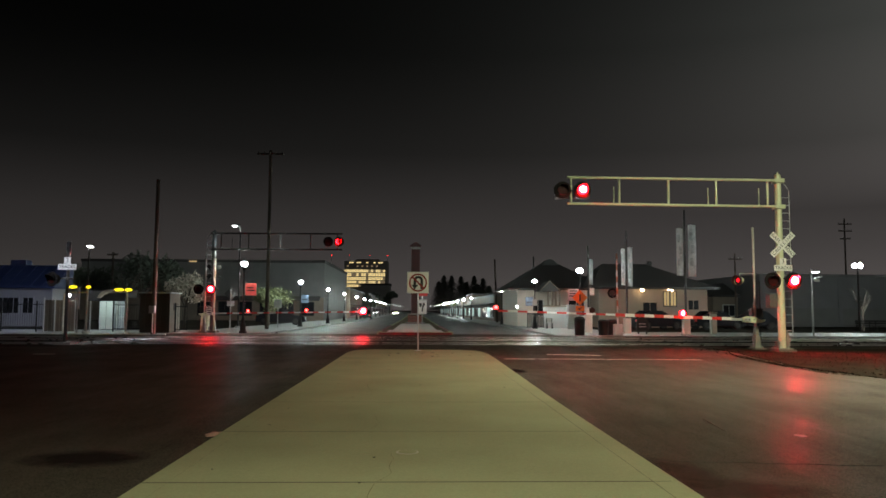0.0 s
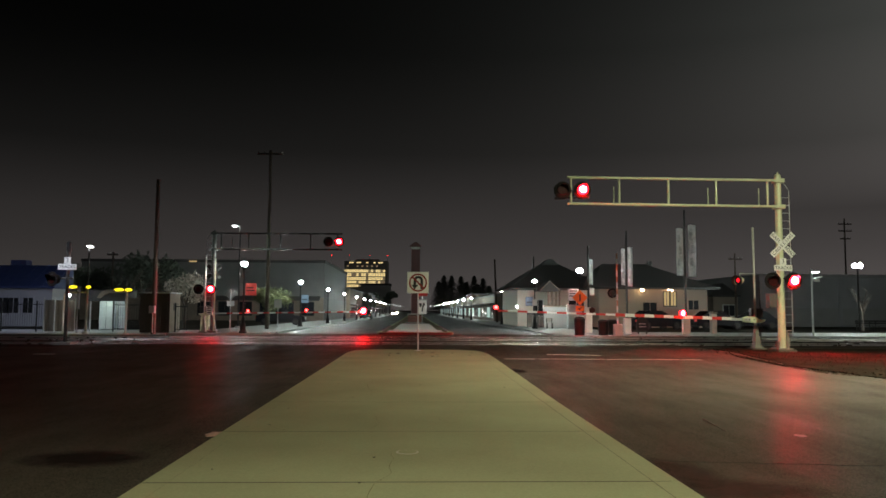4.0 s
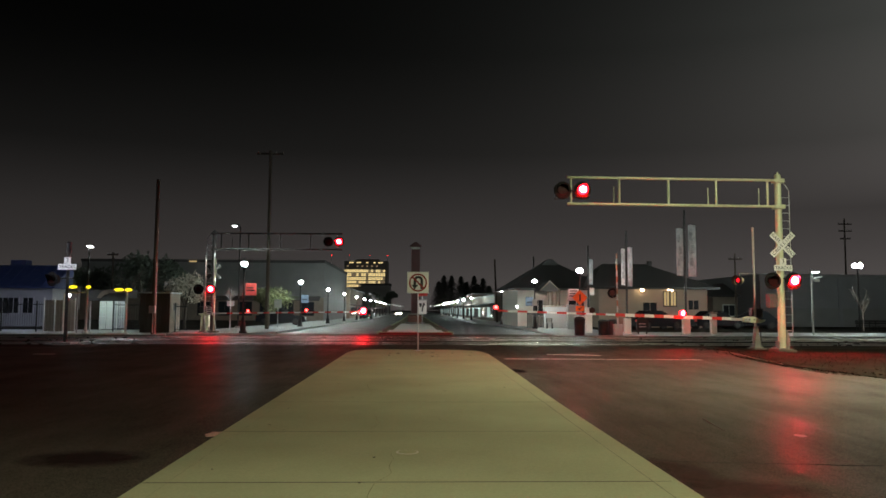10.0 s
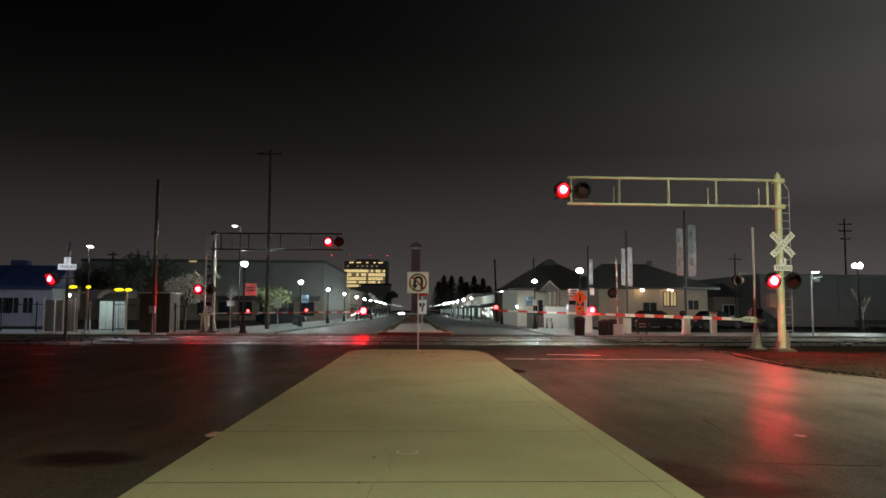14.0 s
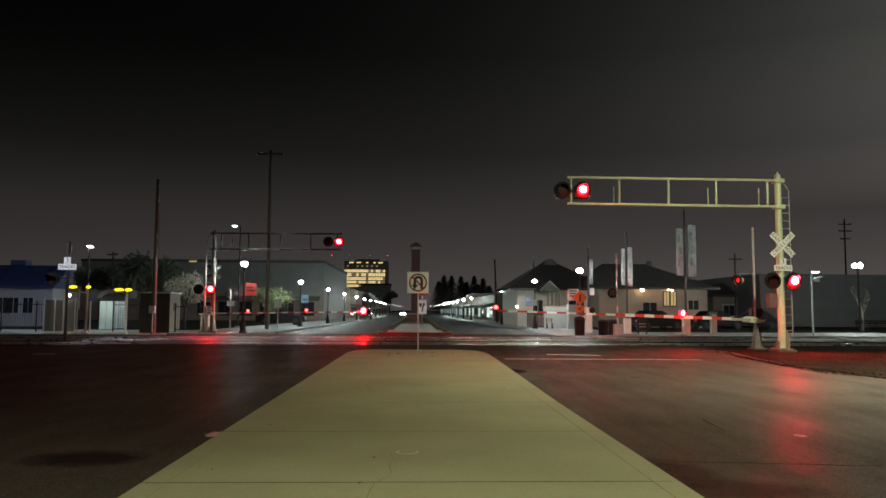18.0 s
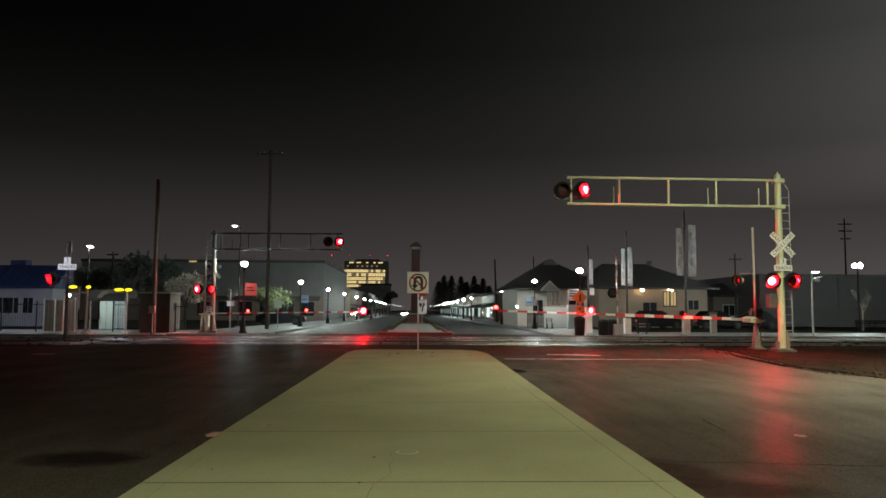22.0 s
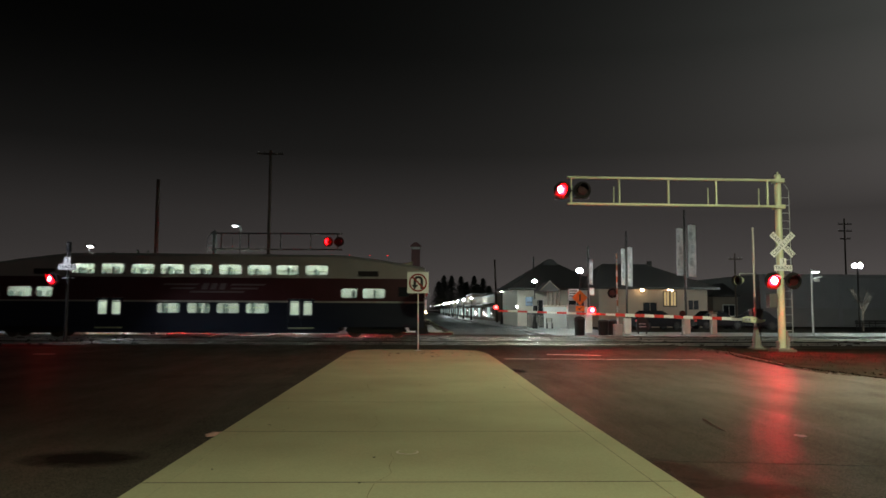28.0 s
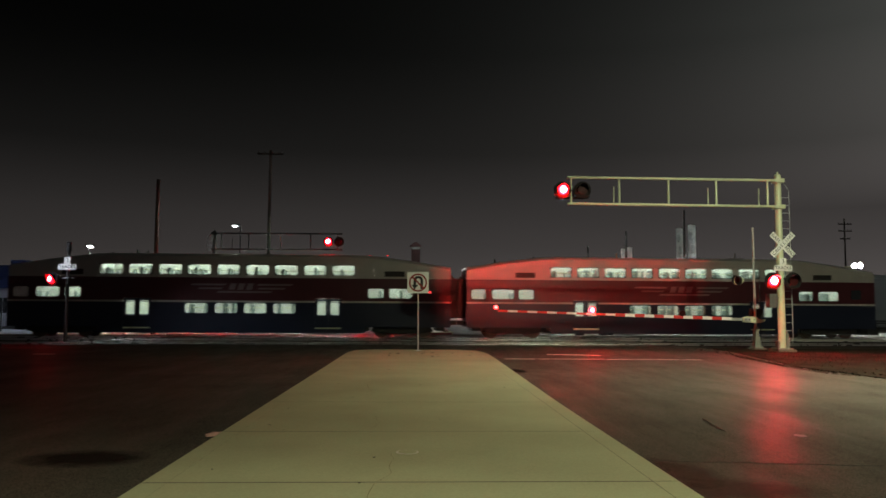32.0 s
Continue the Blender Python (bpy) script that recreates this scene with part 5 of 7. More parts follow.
# striped post with a round signal seen from behind
e = thing("pedestrian_gate", pose(13.63, 51.40, EZ), "upright striped gate arm on a pale pedestal", "crossing gate", "crossing gates")
hz = 5.43 - EZ
part("pedestal", box(B(), -0.28, 0.28, -0.25, 0.25, 0, 0.75, 0.04), M["galv"], e)
k = 0
z = 0.75
while z < hz:
    part("red_band" if k % 2 else "white_band", box(B(), -0.05 - 0.04 * (z / hz), 0.04 - 0.04 * (z / hz), -0.04, 0.02, z, min(hz, z + 0.4), 0.004), M["band_orange"] if k % 2 else M["trim"], e)
    z += 0.4
    k += 1
signal_head(e, -0.32, 0.1, 2.75 - EZ, 165, None)
part("lamp_bracket", rod(B(), (-0.35, 0.02, 2.75 - EZ), (0.0, 0.02, 2.75 - EZ), 0.03, 0.03, 8), M["dark_metal"], e)


M["print_grey"] = mat("banner_print", (0.55, 0.57, 0.58), 0.8, 0, 2, 0.4, 0.1, 8)


def banner_pole(x, y, h, pedestal, banners, label, cloth="banner"):
    z = land(y) + east_over(y)
    d = 0.12 - z
    h += d
    banners = [(a, b, p + d, q + d) for a, b, p, q in banners]
    e = thing("banner_pole", pose(x, y, z), label, "banner pole", "banner poles")
    part("pedestal", box(B(), -0.24, 0.24, -0.24, 0.24, 0, pedestal, 0.03), M["stucco"], e, "square pale concrete pedestal")
    part("pole", rod(B(), (0, 0, pedestal), (0, 0, h), 0.085, 0.075, 12), M["dark_metal"], e)
    for x0, x1, z0, z1 in banners:
        bm = B()
        nx, nz = 6, 14
        g = [[bm.verts.new((x0 + (x1 - x0) * i / nx, 0.03 * math.sin(i * 1.3 + j * 0.5) - 0.02, z0 + (z1 - z0) * j / nz + 0.02 * math.sin(i * 0.9))) for i in range(nx + 1)] for j in range(nz + 1)]
        for j in range(nz):
            for i in range(nx):
                bm.faces.new((g[j][i], g[j][i + 1], g[j + 1][i + 1], g[j + 1][i]))
        bmesh.ops.solidify(bm, geom=list(bm.faces), thickness=0.006)
        bn = part("banner", bm, M[cloth], e, "pale cloth banner with grey print")
        xs, xe = (0, x0) if abs(x0) > abs(x1) else (0, x1)
        for zz in (z0, z1):
            part("banner_arm", rod(B(), (xs, 0, zz), (xe, 0, zz), 0.014, 0.014, 6), M["dark_metal"], bn)
        for q in range(3):
            zz = z0 + (z1 - z0) * (0.2 + 0.25 * q)
            part("printed_shape", box(B(), x0 + (x1 - x0) * (0.15 + 0.2 * (q % 2)), x0 + (x1 - x0) * (0.55 + 0.2 * (q % 2)), -0.062, -0.056, zz, zz + (z1 - z0) * 0.16), M["print_grey"], bn)


BX = 19.70
banner_pole(BX, 55.4, 8.86, 1.15, [(19.07 - BX, 19.58 - BX, 4.03, 7.51), (19.95 - BX, 20.54 - BX, 3.95, 7.77)], "dark pole with two long pale banners on a concrete pedestal")
BX = 15.54
banner_pole(BX, 56, 7.33, 1.1, [(15.14 - BX, 15.44 - BX, 3.32, 6.03), (15.61 - BX, 15.99 - BX, 3.24, 6.12)], "dark pole with two narrow pale banners on a concrete pedestal")
BX = 13.14
banner_pole(BX, 58, 6.38, 1.9, [(13.20 - BX, 13.51 - BX, 3.42, 5.35)], "dark pole with one grey banner on a tall pedestal", "print_grey")
solid("pole_notice", box(B(), 0.09, 0.44, -0.11, -0.09, 2.83, 3.36, 0.004), M["trim"], "small white notice plate fixed to a banner pole", "sign", m=pose(BX, 58, land(58) + east_over(58)))
e = thing("bollard", pose(21.94, 56.00, -0.08), "square pale concrete bollard with a flat cap", "bollard")
part("shaft", box(B(), -0.2, 0.2, -0.2, 0.2, 0, 1.45, 0.03), M["stucco"], e)
part("cap", box(B(), -0.24, 0.24, -0.24, 0.24, 1.45, 1.62, 0.03), M["stucco_tan"], e)
e = thing("round_sign", pose(16.06, 54.00, EZ), "dark round-topped board on short legs", "sign")
part("board", prism(B(), [(-0.42, 0.25), (0.42, 0.25), (0.42, 0.85), (0.3, 1.12), (0, 1.22), (-0.3, 1.12), (-0.42, 0.85)], -0.05, 0.05, "y"), M["black"], e)
for k in (0.5, 0.7):
    part("text_bar", box(B(), -0.25, 0.25, -0.058, -0.052, k, k + 0.05), M["wall_grey"], e)
for s in (-0.3, 0.3):
    part("leg", box(B(), s - 0.04, s + 0.04, -0.04, 0.04, 0, 0.26, 0.01), M["black"], e)
e = thing("traffic_cone", pose(18.44, 52.50, EZ), "small pale cone on the pavement", "cone")
part("cone_body", lathe(B(), [(0.14, 0.03), (0.03, 0.5)], 12), M["trim"], e)
part("cone_base", box(B(), -0.18, 0.18, -0.18, 0.18, 0, 0.03, 0.005), M["black"], e)


def bench(x, y, w, m_, label, rz=0):
    e = thing("bench", afar(y) @ pose(x, y, 0.12, 0, 0, rz), label, "bench", "benches")
    for k in range(3):
        part("seat_slat", box(B(), -w / 2, w / 2, -0.22 + k * 0.15, -0.09 + k * 0.15, 0.42, 0.46, 0.006), M[m_], e)
    for k in range(2):
        part("back_slat", box(B(), -w / 2, w / 2, 0.24, 0.27, 0.55 + k * 0.16, 0.67 + k * 0.16, 0.006), M[m_], e)
    for s in (-1, 1):
        for yy in (-0.18, 0.24):
            part("leg", box(B(), s * w * 0.42 - 0.03, s * w * 0.42 + 0.03, yy - 0.02, yy + 0.02, 0, 0.42 if yy < 0 else 0.84, 0.005), M["black"], e)


bench(33.57, 56.00, 1.7, "dark_metal", "dark metal bench on the pavement")
bench(34.67, 56.20, 1.7, "dark_metal", "dark metal bench on the pavement")
bench(10.70, 61.00, 0.5, "cast", "small grey bench before a pale wall")


# ---- the monument on the far median ----
mon = thing("monument", afar(80.5) @ pose(0.0, 80.5, 0.15), "slender dark red column on a brick pedestal", "monument")
hz = 1.17 - 0.15
part("plinth", box(B(), -1.0, 1.0, -1.0, 1.0, 0, 0.12, 0.02), M["concrete_old"], mon)
pc = part("pedestal", box(B(), -0.76, 0.76, -0.76, 0.76, 0.12, hz - 0.12), M["crack"], mon)
bk = mesh_of("brick", box(B(), -0.12, 0.12, -0.03, 0.012, -0.05, 0.05, 0.006), M["brick"])
rows = int((hz - 0.26) / 0.112)
for j in range(rows):
    for i in range(6):
        x = -0.64 + i * 0.255 + (0.06 if j % 2 else -0.06)
        o = new("brick", bk)
        o.parent = pc
        o.location = (max(-0.64, min(0.64, x)), -0.772, 0.19 + j * 0.112)
part("pedestal_cap", box(B(), -0.86, 0.86, -0.86, 0.86, hz - 0.12, hz, 0.03), M["concrete_old"], mon)
M["maroon"] = mat("maroon_tile", (0.070, 0.018, 0.017), 0.6, 0, 3, 0.25, 0.2)
top = 8.16 - 0.15
part("column", box(B(), -0.45, 0.45, -0.45, 0.45, hz, top, 0.04), M["maroon"], mon, "dark red column shaft")
part("frieze", box(B(), -0.46, 0.46, -0.46, 0.46, top - 0.30, top - 0.06, 0.02), M["concrete_old"], mon, "pale band below the cap")
part("cap", prism(B(), [(-0.62, top), (0.62, top), (0.5, top + 0.14), (0.12, top + 0.42), (-0.12, top + 0.42), (-0.5, top + 0.14)], -0.62, 0.62, "y"), M["maroon"], mon, "overhanging peaked cap")


# ---- buildings ----
def window(parent, x, y, z, w, h, glow_m=None, frame_m="trim"):
    """A framed window standing proud on a wall that faces -y."""
    bm = B()
    for q in ((-w / 2 - 0.08, w / 2 + 0.08, -0.1, 0), (-w / 2 - 0.08, w / 2 + 0.08, h, h + 0.08), (-w / 2 - 0.08, -w / 2, 0, h), (w / 2, w / 2 + 0.08, 0, h), (-0.02, 0.02, 0, h)):
        box(bm, x + q[0], x + q[1], y - 0.06, y + 0.01, z + q[2], z + q[3])
    f = part("window", bm, M[frame_m], parent)
    part("pane", box(B(), x - w / 2, x + w / 2, y - 0.03, y - 0.02, z, z + h), M[glow_m or "pane_dark"], f)


def hip_roof(parent, x0, x1, y0, y1, z, zt, over, ridge, m_="roof"):
    bm = B()
    a = [bm.verts.new(p) for p in ((x0 - over, y0 - over, z), (x1 + over, y0 - over, z), (x1 + over, y1 + over, z), (x0 - over, y1 + over, z))]
    r = [bm.verts.new((ridge[0], (y0 + y1) / 2, zt)), bm.verts.new((ridge[1], (y0 + y1) / 2, zt))]
    for q in ((a[0], a[1], r[1], r[0]), (a[1], a[2], r[1]), (a[2], a[3], r[0], r[1]), (a[3], a[0], r[0]), (a[3], a[2], a[1], a[0])):
        bm.faces.new(q)
    rf = part("roof", bm, M[m_], parent, "dark shingled hip roof")
    bm = B()
    box(bm, x0 - over - 0.03, x1 + over + 0.03, y0 - over - 0.05, y0 - over, z - 0.16, z + 0.04)
    part("fascia", bm, M["dark_metal"], rf)


# pale-walled house with porch at the right of the avenue
e = thing("house", afar(70) @ pose(0, 0, 0.1), "pale stucco house under a broad dark hip roof", "house", "houses by the crossing")
x0, x1, ze, zt = 9.33, 16.93, 3.44, 6.30
part("wall", box(B(), x0, x1, 70, 82, 0, ze), M["stucco"], e)
hip_roof(e, x0, x1, 70, 82, ze, zt, 0.9, (12.75, 13.75))
part("roof_gable", prism(B(), [(12.35, zt - 0.5), (14.15, zt - 0.5), (13.62, zt + 0.12), (13.25, zt + 0.22), (12.88, zt + 0.12)], 75.0, 77.0, "y"), M["roof"], e, "small raised gable on the ridge")
part("porch_gable", prism(B(), [(10.72, ze - 0.3), (12.53, ze - 0.3), (11.60, ze + 0.55)], 66, 69.2, "y"), M["roof"], e)
for sx in (-1, 1):
    xa, xb = (10.72, 11.60) if sx < 0 else (12.53, 11.60)
    part("gable_trim", rod(B(), (xa, 65.95, ze - 0.28), (xb, 65.95, ze + 0.58), 0.045, 0.045, 6), M["stucco_tan"], e, "white gable trim")
for px in (11.52, 11.87, 12.21, 12.51):
    part("porch_column", rod(B(), (px, 66.4, 0), (px, 66.4, ze - 0.3), 0.08, 0.07, 10), M["stucco_tan"], e)
pl = part("porch_lamp", ball(B(), (9.26, 69.85, 1.88 - 0.1), 0.10, 1.0, 10), M["small_lamp"], e, "small bright wall lamp")
part("bracket", rod(B(), (9.26, 69.85, 1.88 - 0.02), (9.36 + 0.15, 70.02, 1.88), 0.02, 0.02, 6), M["black"], pl)
part("chimney", box(B(), 11.40, 11.52, 74, 74.3, ze + 0.5, zt + 0.35), M["dark_metal"], e)
window(e, 11.20, 70, 1.0, 0.9, 1.4)
window(e, 14.74, 70, 1.0, 1.4, 1.4)
e = thing("garden_wall", afar(62) @ pose(0, 0, 0.12), "pale rendered wall enclosing a yard", "wall")
part("wall_block", box(B(), 10.42, 12.31, 62, 62.4, 0, 1.73, 0.03), M["concrete_far"], e)
part("coping", box(B(), 10.38, 12.36, 61.95, 62.45, 1.73, 1.82 + 0.04, 0.02), M["stucco_tan"], e)
e = thing("gate_panel", afar(62) @ pose(0, 0, 0.12), "dark slatted gate beside the pale wall", "gate")
for k in range(12):
    px = 9.07 + k * 0.115
    part("slat", box(B(), px, px + 0.09, 62.2, 62.25, 0.05, 1.3, 0.005), M["dark_metal"], e)
part("gate_rail", box(B(), 9.07, 10.41, 62.25, 62.3, 1.1, 1.2), M["dark_metal"], e)
e = thing("utility_cabinet", afar(60) @ pose(12.44, 60.00, 0.12), "pale metal utility cabinet", "cabinet")
part("cabinet_body", box(B(), -0.5, 0.6, -0.3, 0.3, 0, 1.9, 0.03), M["concrete_far"], e)
part("cabinet_door", box(B(), -0.42, 0.5, -0.32, -0.3, 0.15, 1.75, 0.01), M["concrete_far"], e)

# brown house with lit windows
e = thing("house", afar(67) @ pose(0, 0, 0.1), "tan stucco house with a dark hip roof and two lit windows", "house", "houses by the crossing")
x0, x1, ze, zt = 16.11, 25.76, 3.49, 5.89
part("wall", box(B(), x0, x1, 67, 77, 0, ze), M["stucco_tan"], e)
hip_roof(e, x0, x1, 67, 77, ze, zt, 0.8, (17.6, 21.7))
part("chimney", box(B(), 22.0, 22.35, 71.8, 72.3, ze + 1.6, zt + 0.28), M["roof"], e)
for px in (22.11, 22.71):
    window(e, px, 67, 2.04 - 0.1, 0.46, 1.2, "warm_pane", "dark_metal")
window(e, 24.50, 67, 1.6, 0.9, 0.8, None, "stucco_tan")
window(e, 20.62, 67, 1.0, 1.2, 1.2, None, "stucco_tan")
for px, pz in ((19.81, 3.45), (22.15, 3.47), (22.45, 3.42)):
    wl = part("porch_lamp", ball(B(), (px, 66.5, pz - 0.1), 0.16 if px < 20.5 else 0.09, 1.0, 10), M["warm"], e, "glowing warm porch lamp")
    part("bracket", rod(B(), (px, 66.5, pz + 0.02), (px, 67.0, pz + 0.1), 0.02, 0.02, 6), M["black"], wl)
e = thing("house", afar(80) @ pose(0, 0, 0.1), "dark low house behind the car park", "house", "houses by the crossing")
x0, x1 = 31.36, 36.38
part("wall", box(B(), x0, x1, 80, 90, 0, 3.12), M["stucco_tan"], e)
hip_roof(e, x0, x1, 80, 90, 3.12, 4.94, 0.7, (34.89, 36.16))
window(e, 33.04, 80, 1.0, 1.2, 1.1)

# long warehouse
e = thing("warehouse", afar(76) @ pose(0, 0, 0.05), "long plain grey warehouse with a dark base and parapet", "warehouse")
zt = 4.99
x0 = 34.56
part("wall", box(B(), x0, 75, 76, 100, 0, zt), M["warehouse_wall"], e)
part("base_course", box(B(), x0 - 0.05, 75.05, 75.9, 76, 0, 1.86), M["wall_dark"], e, "dark painted base")
part("parapet", box(B(), x0 - 0.1, 75.1, 75.85, 100.1, zt, zt + 0.3, 0.03), M["wall_dark"], e)
for k in range(7):
    px = x0 + 3 + k * 5.2
    part("pilaster", box(B(), px - 0.2, px + 0.2, 75.88, 76, 0, zt - 0.02), M["warehouse_wall"], e)

M["brick_dull"] = mat("dull_brown_render", (0.22, 0.18, 0.145), 0.85, 0, 2, 0.25, 0.2)
# dark block at the left of the avenue
e = thing("shop_building", afar(98) @ pose(0, 0, 0.1), "large dark two-storey corner building", "building")
zt = 7.31
part("wall", box(B(), -42, -11.6, 98, 130, 0, zt), M["wall_dark"], e)
part("parapet", box(B(), -42.1, -11.6 + 0.1, 97.9, 130.1, zt, zt + 0.35, 0.03), M["roof"], e)
part("brick_base", box(B(), -42, -11.6 - 0.02, 97.92, 98, 0, 2.9), M["brick_dull"], e, "dull brown ground floor")
for k in range(6):
    window(e, -11.9 - 1.7 - k * 2.6, 97.92, 0.7, 1.5, 1.6, None, "dark_metal")
part("awning", prism(B(), [(97.9, 3.1), (96.6, 2.6), (96.6, 2.5), (97.9, 2.9)], -11.6 - 14, -11.6 - 0.4, "x"), M["roof"], e)

part("roof_sign", box(B(), -28.56, -27.64, 97.7, 97.88, zt + 0.02, zt + 0.18), M["warm_pane"], e, "small lit strip at the roof edge")

# blocks along both sides of the avenue further on
random.seed(5)
for s in (-1, 1):
    y = 168 if s < 0 else 128
    while y < 380:
        d = random.uniform(16, 26)
        h = random.uniform(4.2, 5.6) if s > 0 else random.uniform(4.5, 7.0)
        xa = 13.2 if s > 0 else -14.2
        nm = thing("shop_building", pose(0, 0, land(y) + 0.1), "low shop building with awning along the avenue" if s > 0 else "dark shop building along the avenue", "building", "shops along the avenue")
        part("wall", box(B(), min(xa, xa + s * 14), max(xa, xa + s * 14), y, y + d - 0.3, 0, h), M[random.choice(["brick_dull", "warehouse_wall", "stucco_tan"])], nm)
        part("parapet", box(B(), min(xa, xa + s * 14) - 0.1, max(xa, xa + s * 14) + 0.1, y - 0.1, y + d - 0.2, h, h + 0.3), M["wall_dark"], nm)
        aw = [(xa, 3.1), (xa - s * 1.6, 2.7), (xa - s * 1.6, 2.6), (xa, 2.9)]
        part("awning", prism(B(), aw, y + 1, y + d - 1.4, "y"), M["roof"], nm)
        for k in range(4):
            yy = y + 1.5 + k * (d - 3) / 4
            f = part("shop_window", box(B(), min(xa, xa - s * 0.05), max(xa, xa - s * 0.05), yy, yy + (d - 3) / 4 - 0.6, 0.5, 2.5), M["dark_metal"], nm)
            part("pane", box(B(), min(xa - s * 0.05, xa - s * 0.07), max(xa - s * 0.05, xa - s * 0.07), yy + 0.1, yy + (d - 3) / 4 - 0.7, 0.6, 2.4), M["shop" if s > 0 and (k + int(y)) % 3 == 0 else "pane_dark"], f)
        y += d

# office tower far behind, its floors lit
e = thing("office_tower", pose(0, 0, 0), "distant office tower with lit yellow floors", "office building")
OY = 430.0
x0, x1 = -39.82, -15.59
M["tower"] = mat("tower_concrete", (0.34, 0.33, 0.31), 0.8, 0, 0.2, 0.15, 0.1)
part("wall", box(B(), x0, x1, OY, OY + 20, 0, 28.56), M["tower"], e)
part("plant_room", box(B(), x0 + 6, x1 - 5, OY + 4, OY + 16, 28.56, 29.83), M["tower"], e)
random.seed(11)
for zt, zb, xa, xb, key in ((23.65, 22.23, 611, 683, "office"), (21.60, 20.02, 611, 683, "office"), (19.38, 17.96, 611, 683, "office"), (17.33, 16.07, 611, 683, "office"), (15.28, 14.02, 611, 641, "office"), (26.03, 25.23, 615, 676, "office_dim"), (27.93, 27.29, 612, 680, "office")):
    n = 18
    step = (x1 - x0) / n
    for k in range(n):
        px = x0 + step * (k + 0.5)
        fr = 609 + (k + 0.5) * 77 / n
        if fr < xa or fr > xb or (zt > 24.5 and random.random() < 0.5):
            continue
        kk = "office_dim" if random.random() < 0.16 else key
        mid_z = (zb + zt) / 2
        for za, zc in ((zb, mid_z - 0.10), (mid_z + 0.10, zt)) if zt - zb > 1 else ((zb, zt),):
            part("lit_window", box(B(), px - step * 0.44, px + step * 0.44, OY - 0.12, OY - 0.02, za, zc), M[kk], e)
for px in (-37.22, -25.87, -15.76):
    ma = part("roof_mast", rod(B(), (px, OY + 2, 28.56 - 0.5), (px, OY + 2, 31.41), 0.12, 0.1, 6), M["tower"], e)
    part("beacon", ball(B(), (px, OY + 2, 31.73), 0.24, 1.0, 8), M["beacon"], ma, "small red warning beacon")
e = thing("office_tower", pose(0, 0, 0), "dark lower block before the office tower", "office building")
part("wall", box(B(), -27.90, -13.27, 400, 420, 0, 14.05), M["tower"], e)
part("parapet", box(B(), -27.90 - 0.3, -13.27 + 0.3, 399.7, 420.3, 14.05, 14.05 + 1), M["roof"], e)
e = thing("radio_mast", pose(-32.75, 300.00, 0), "thin far mast with a red beacon", "mast")
part("mast", rod(B(), (0, 0, 0), (0, 0, 22.29), 0.2, 0.1, 6), M["tower"], e)
part("beacon", ball(B(), (0, 0, 22.51), 0.18, 1.0, 8), M["beacon"], e)

# low building with blue roof at the left, its fence and station shelters
e = thing("station_building", afar(62) @ pose(0, 0, 0.1), "low pale building with a dark blue metal roof", "building")
x1 = -28.76
ze, zt = 3.11, 4.85
part("wall", box(B(), -60, x1, 62, 64.6, 0, ze), M["wall_grey"], e)
bm = prism(B(), [(61.4, ze), (64.4, zt + 0.1), (64.7, zt + 0.1), (64.7, ze - 0.12), (61.4, ze - 0.12)], -60.4, x1 + 0.4, "x")
part("roof", bm, M["roof_blue"], e, "dark blue metal roof")
for k in range(30):
    px = x1 + 0.3 - k * 0.9
    part("roof_seam", rod(B(), (px, 61.4, ze + 0.02), (px, 64.4, zt + 0.13), 0.03, 0.03, 5), M["roof_blue"], e)
for px in (5, 24, 50):
    window(e, {5: -32.57, 24: -31.74, 50: -30.60}[px], 62, 1.05, 0.75, 1.2, None, "wall_grey")
part("vent_block", box(B(), -33.41, -32.18, 64.5, 65.5, zt - 0.6, 5.39), M["roof_blue"], e)


def fence(name, x0, x1, y, h, label, step=0.16):
    h += 0.2
    e = thing(name, pose(0, y, WZ), label, "fence", "fences")
    for z in (0.18, h - 0.2):
        part("rail", box(B(), x0, x1, -0.02, 0.02, z, z + 0.05), M["black"], e)
    x = x0
    while x <= x1 + 0.01:
        part("post", box(B(), x - 0.04, x + 0.04, -0.04, 0.04, 0, h + 0.08, 0.006), M["black"], e)
        x += 2.4
    pk = mesh_of("picket", rod(B(), (0, 0, 0.08), (0, 0, h), 0.011, 0.011, 5), M["black"])
    x = x0 + step
    while x < x1:
        o = new("picket", pk)
        o.parent = e
        o.location = (x, 0, 0)
        x += step


fence("iron_fence", -31.09, -25.78, 54.5, 1.85, "black iron picket fence before the pale building")
fence("iron_fence", -21.30, -18.80, 55.2, 1.85, "black iron picket fence by the shelters")
fence("iron_fence", -16.60, -15.75, 54, 1.75, "short black iron fence by the equipment house")


def pale_post(x, y, h, lamps, label):
    h += 0.2
    e = thing("shelter_post", pose(x, y, WZ), label, "post", "shelter posts")
    part("shaft", rod(B(), (0, 0, 0.15), (0.03, 0, h), 0.075, 0.065, 10), M["trim"], e)
    part("foot", lathe(B(), [(0.22, 0), (0.2, 0.06), (0.09, 0.18), (0.08, 0.2)], 12), M["trim"], e)
    part("arm", rod(B(), (lamps[0][0], 0, h), (lamps[-1][0] + 0.2, 0, h), 0.03, 0.03, 8), M["dark_metal"], e)
    for dx, w in lamps:
        part("sign_light", ball(B(), (dx, 0, h + 0.10), w / 2, 0.2 / w, 16), M["yellow"], e, "glowing yellow sign light")
    return e


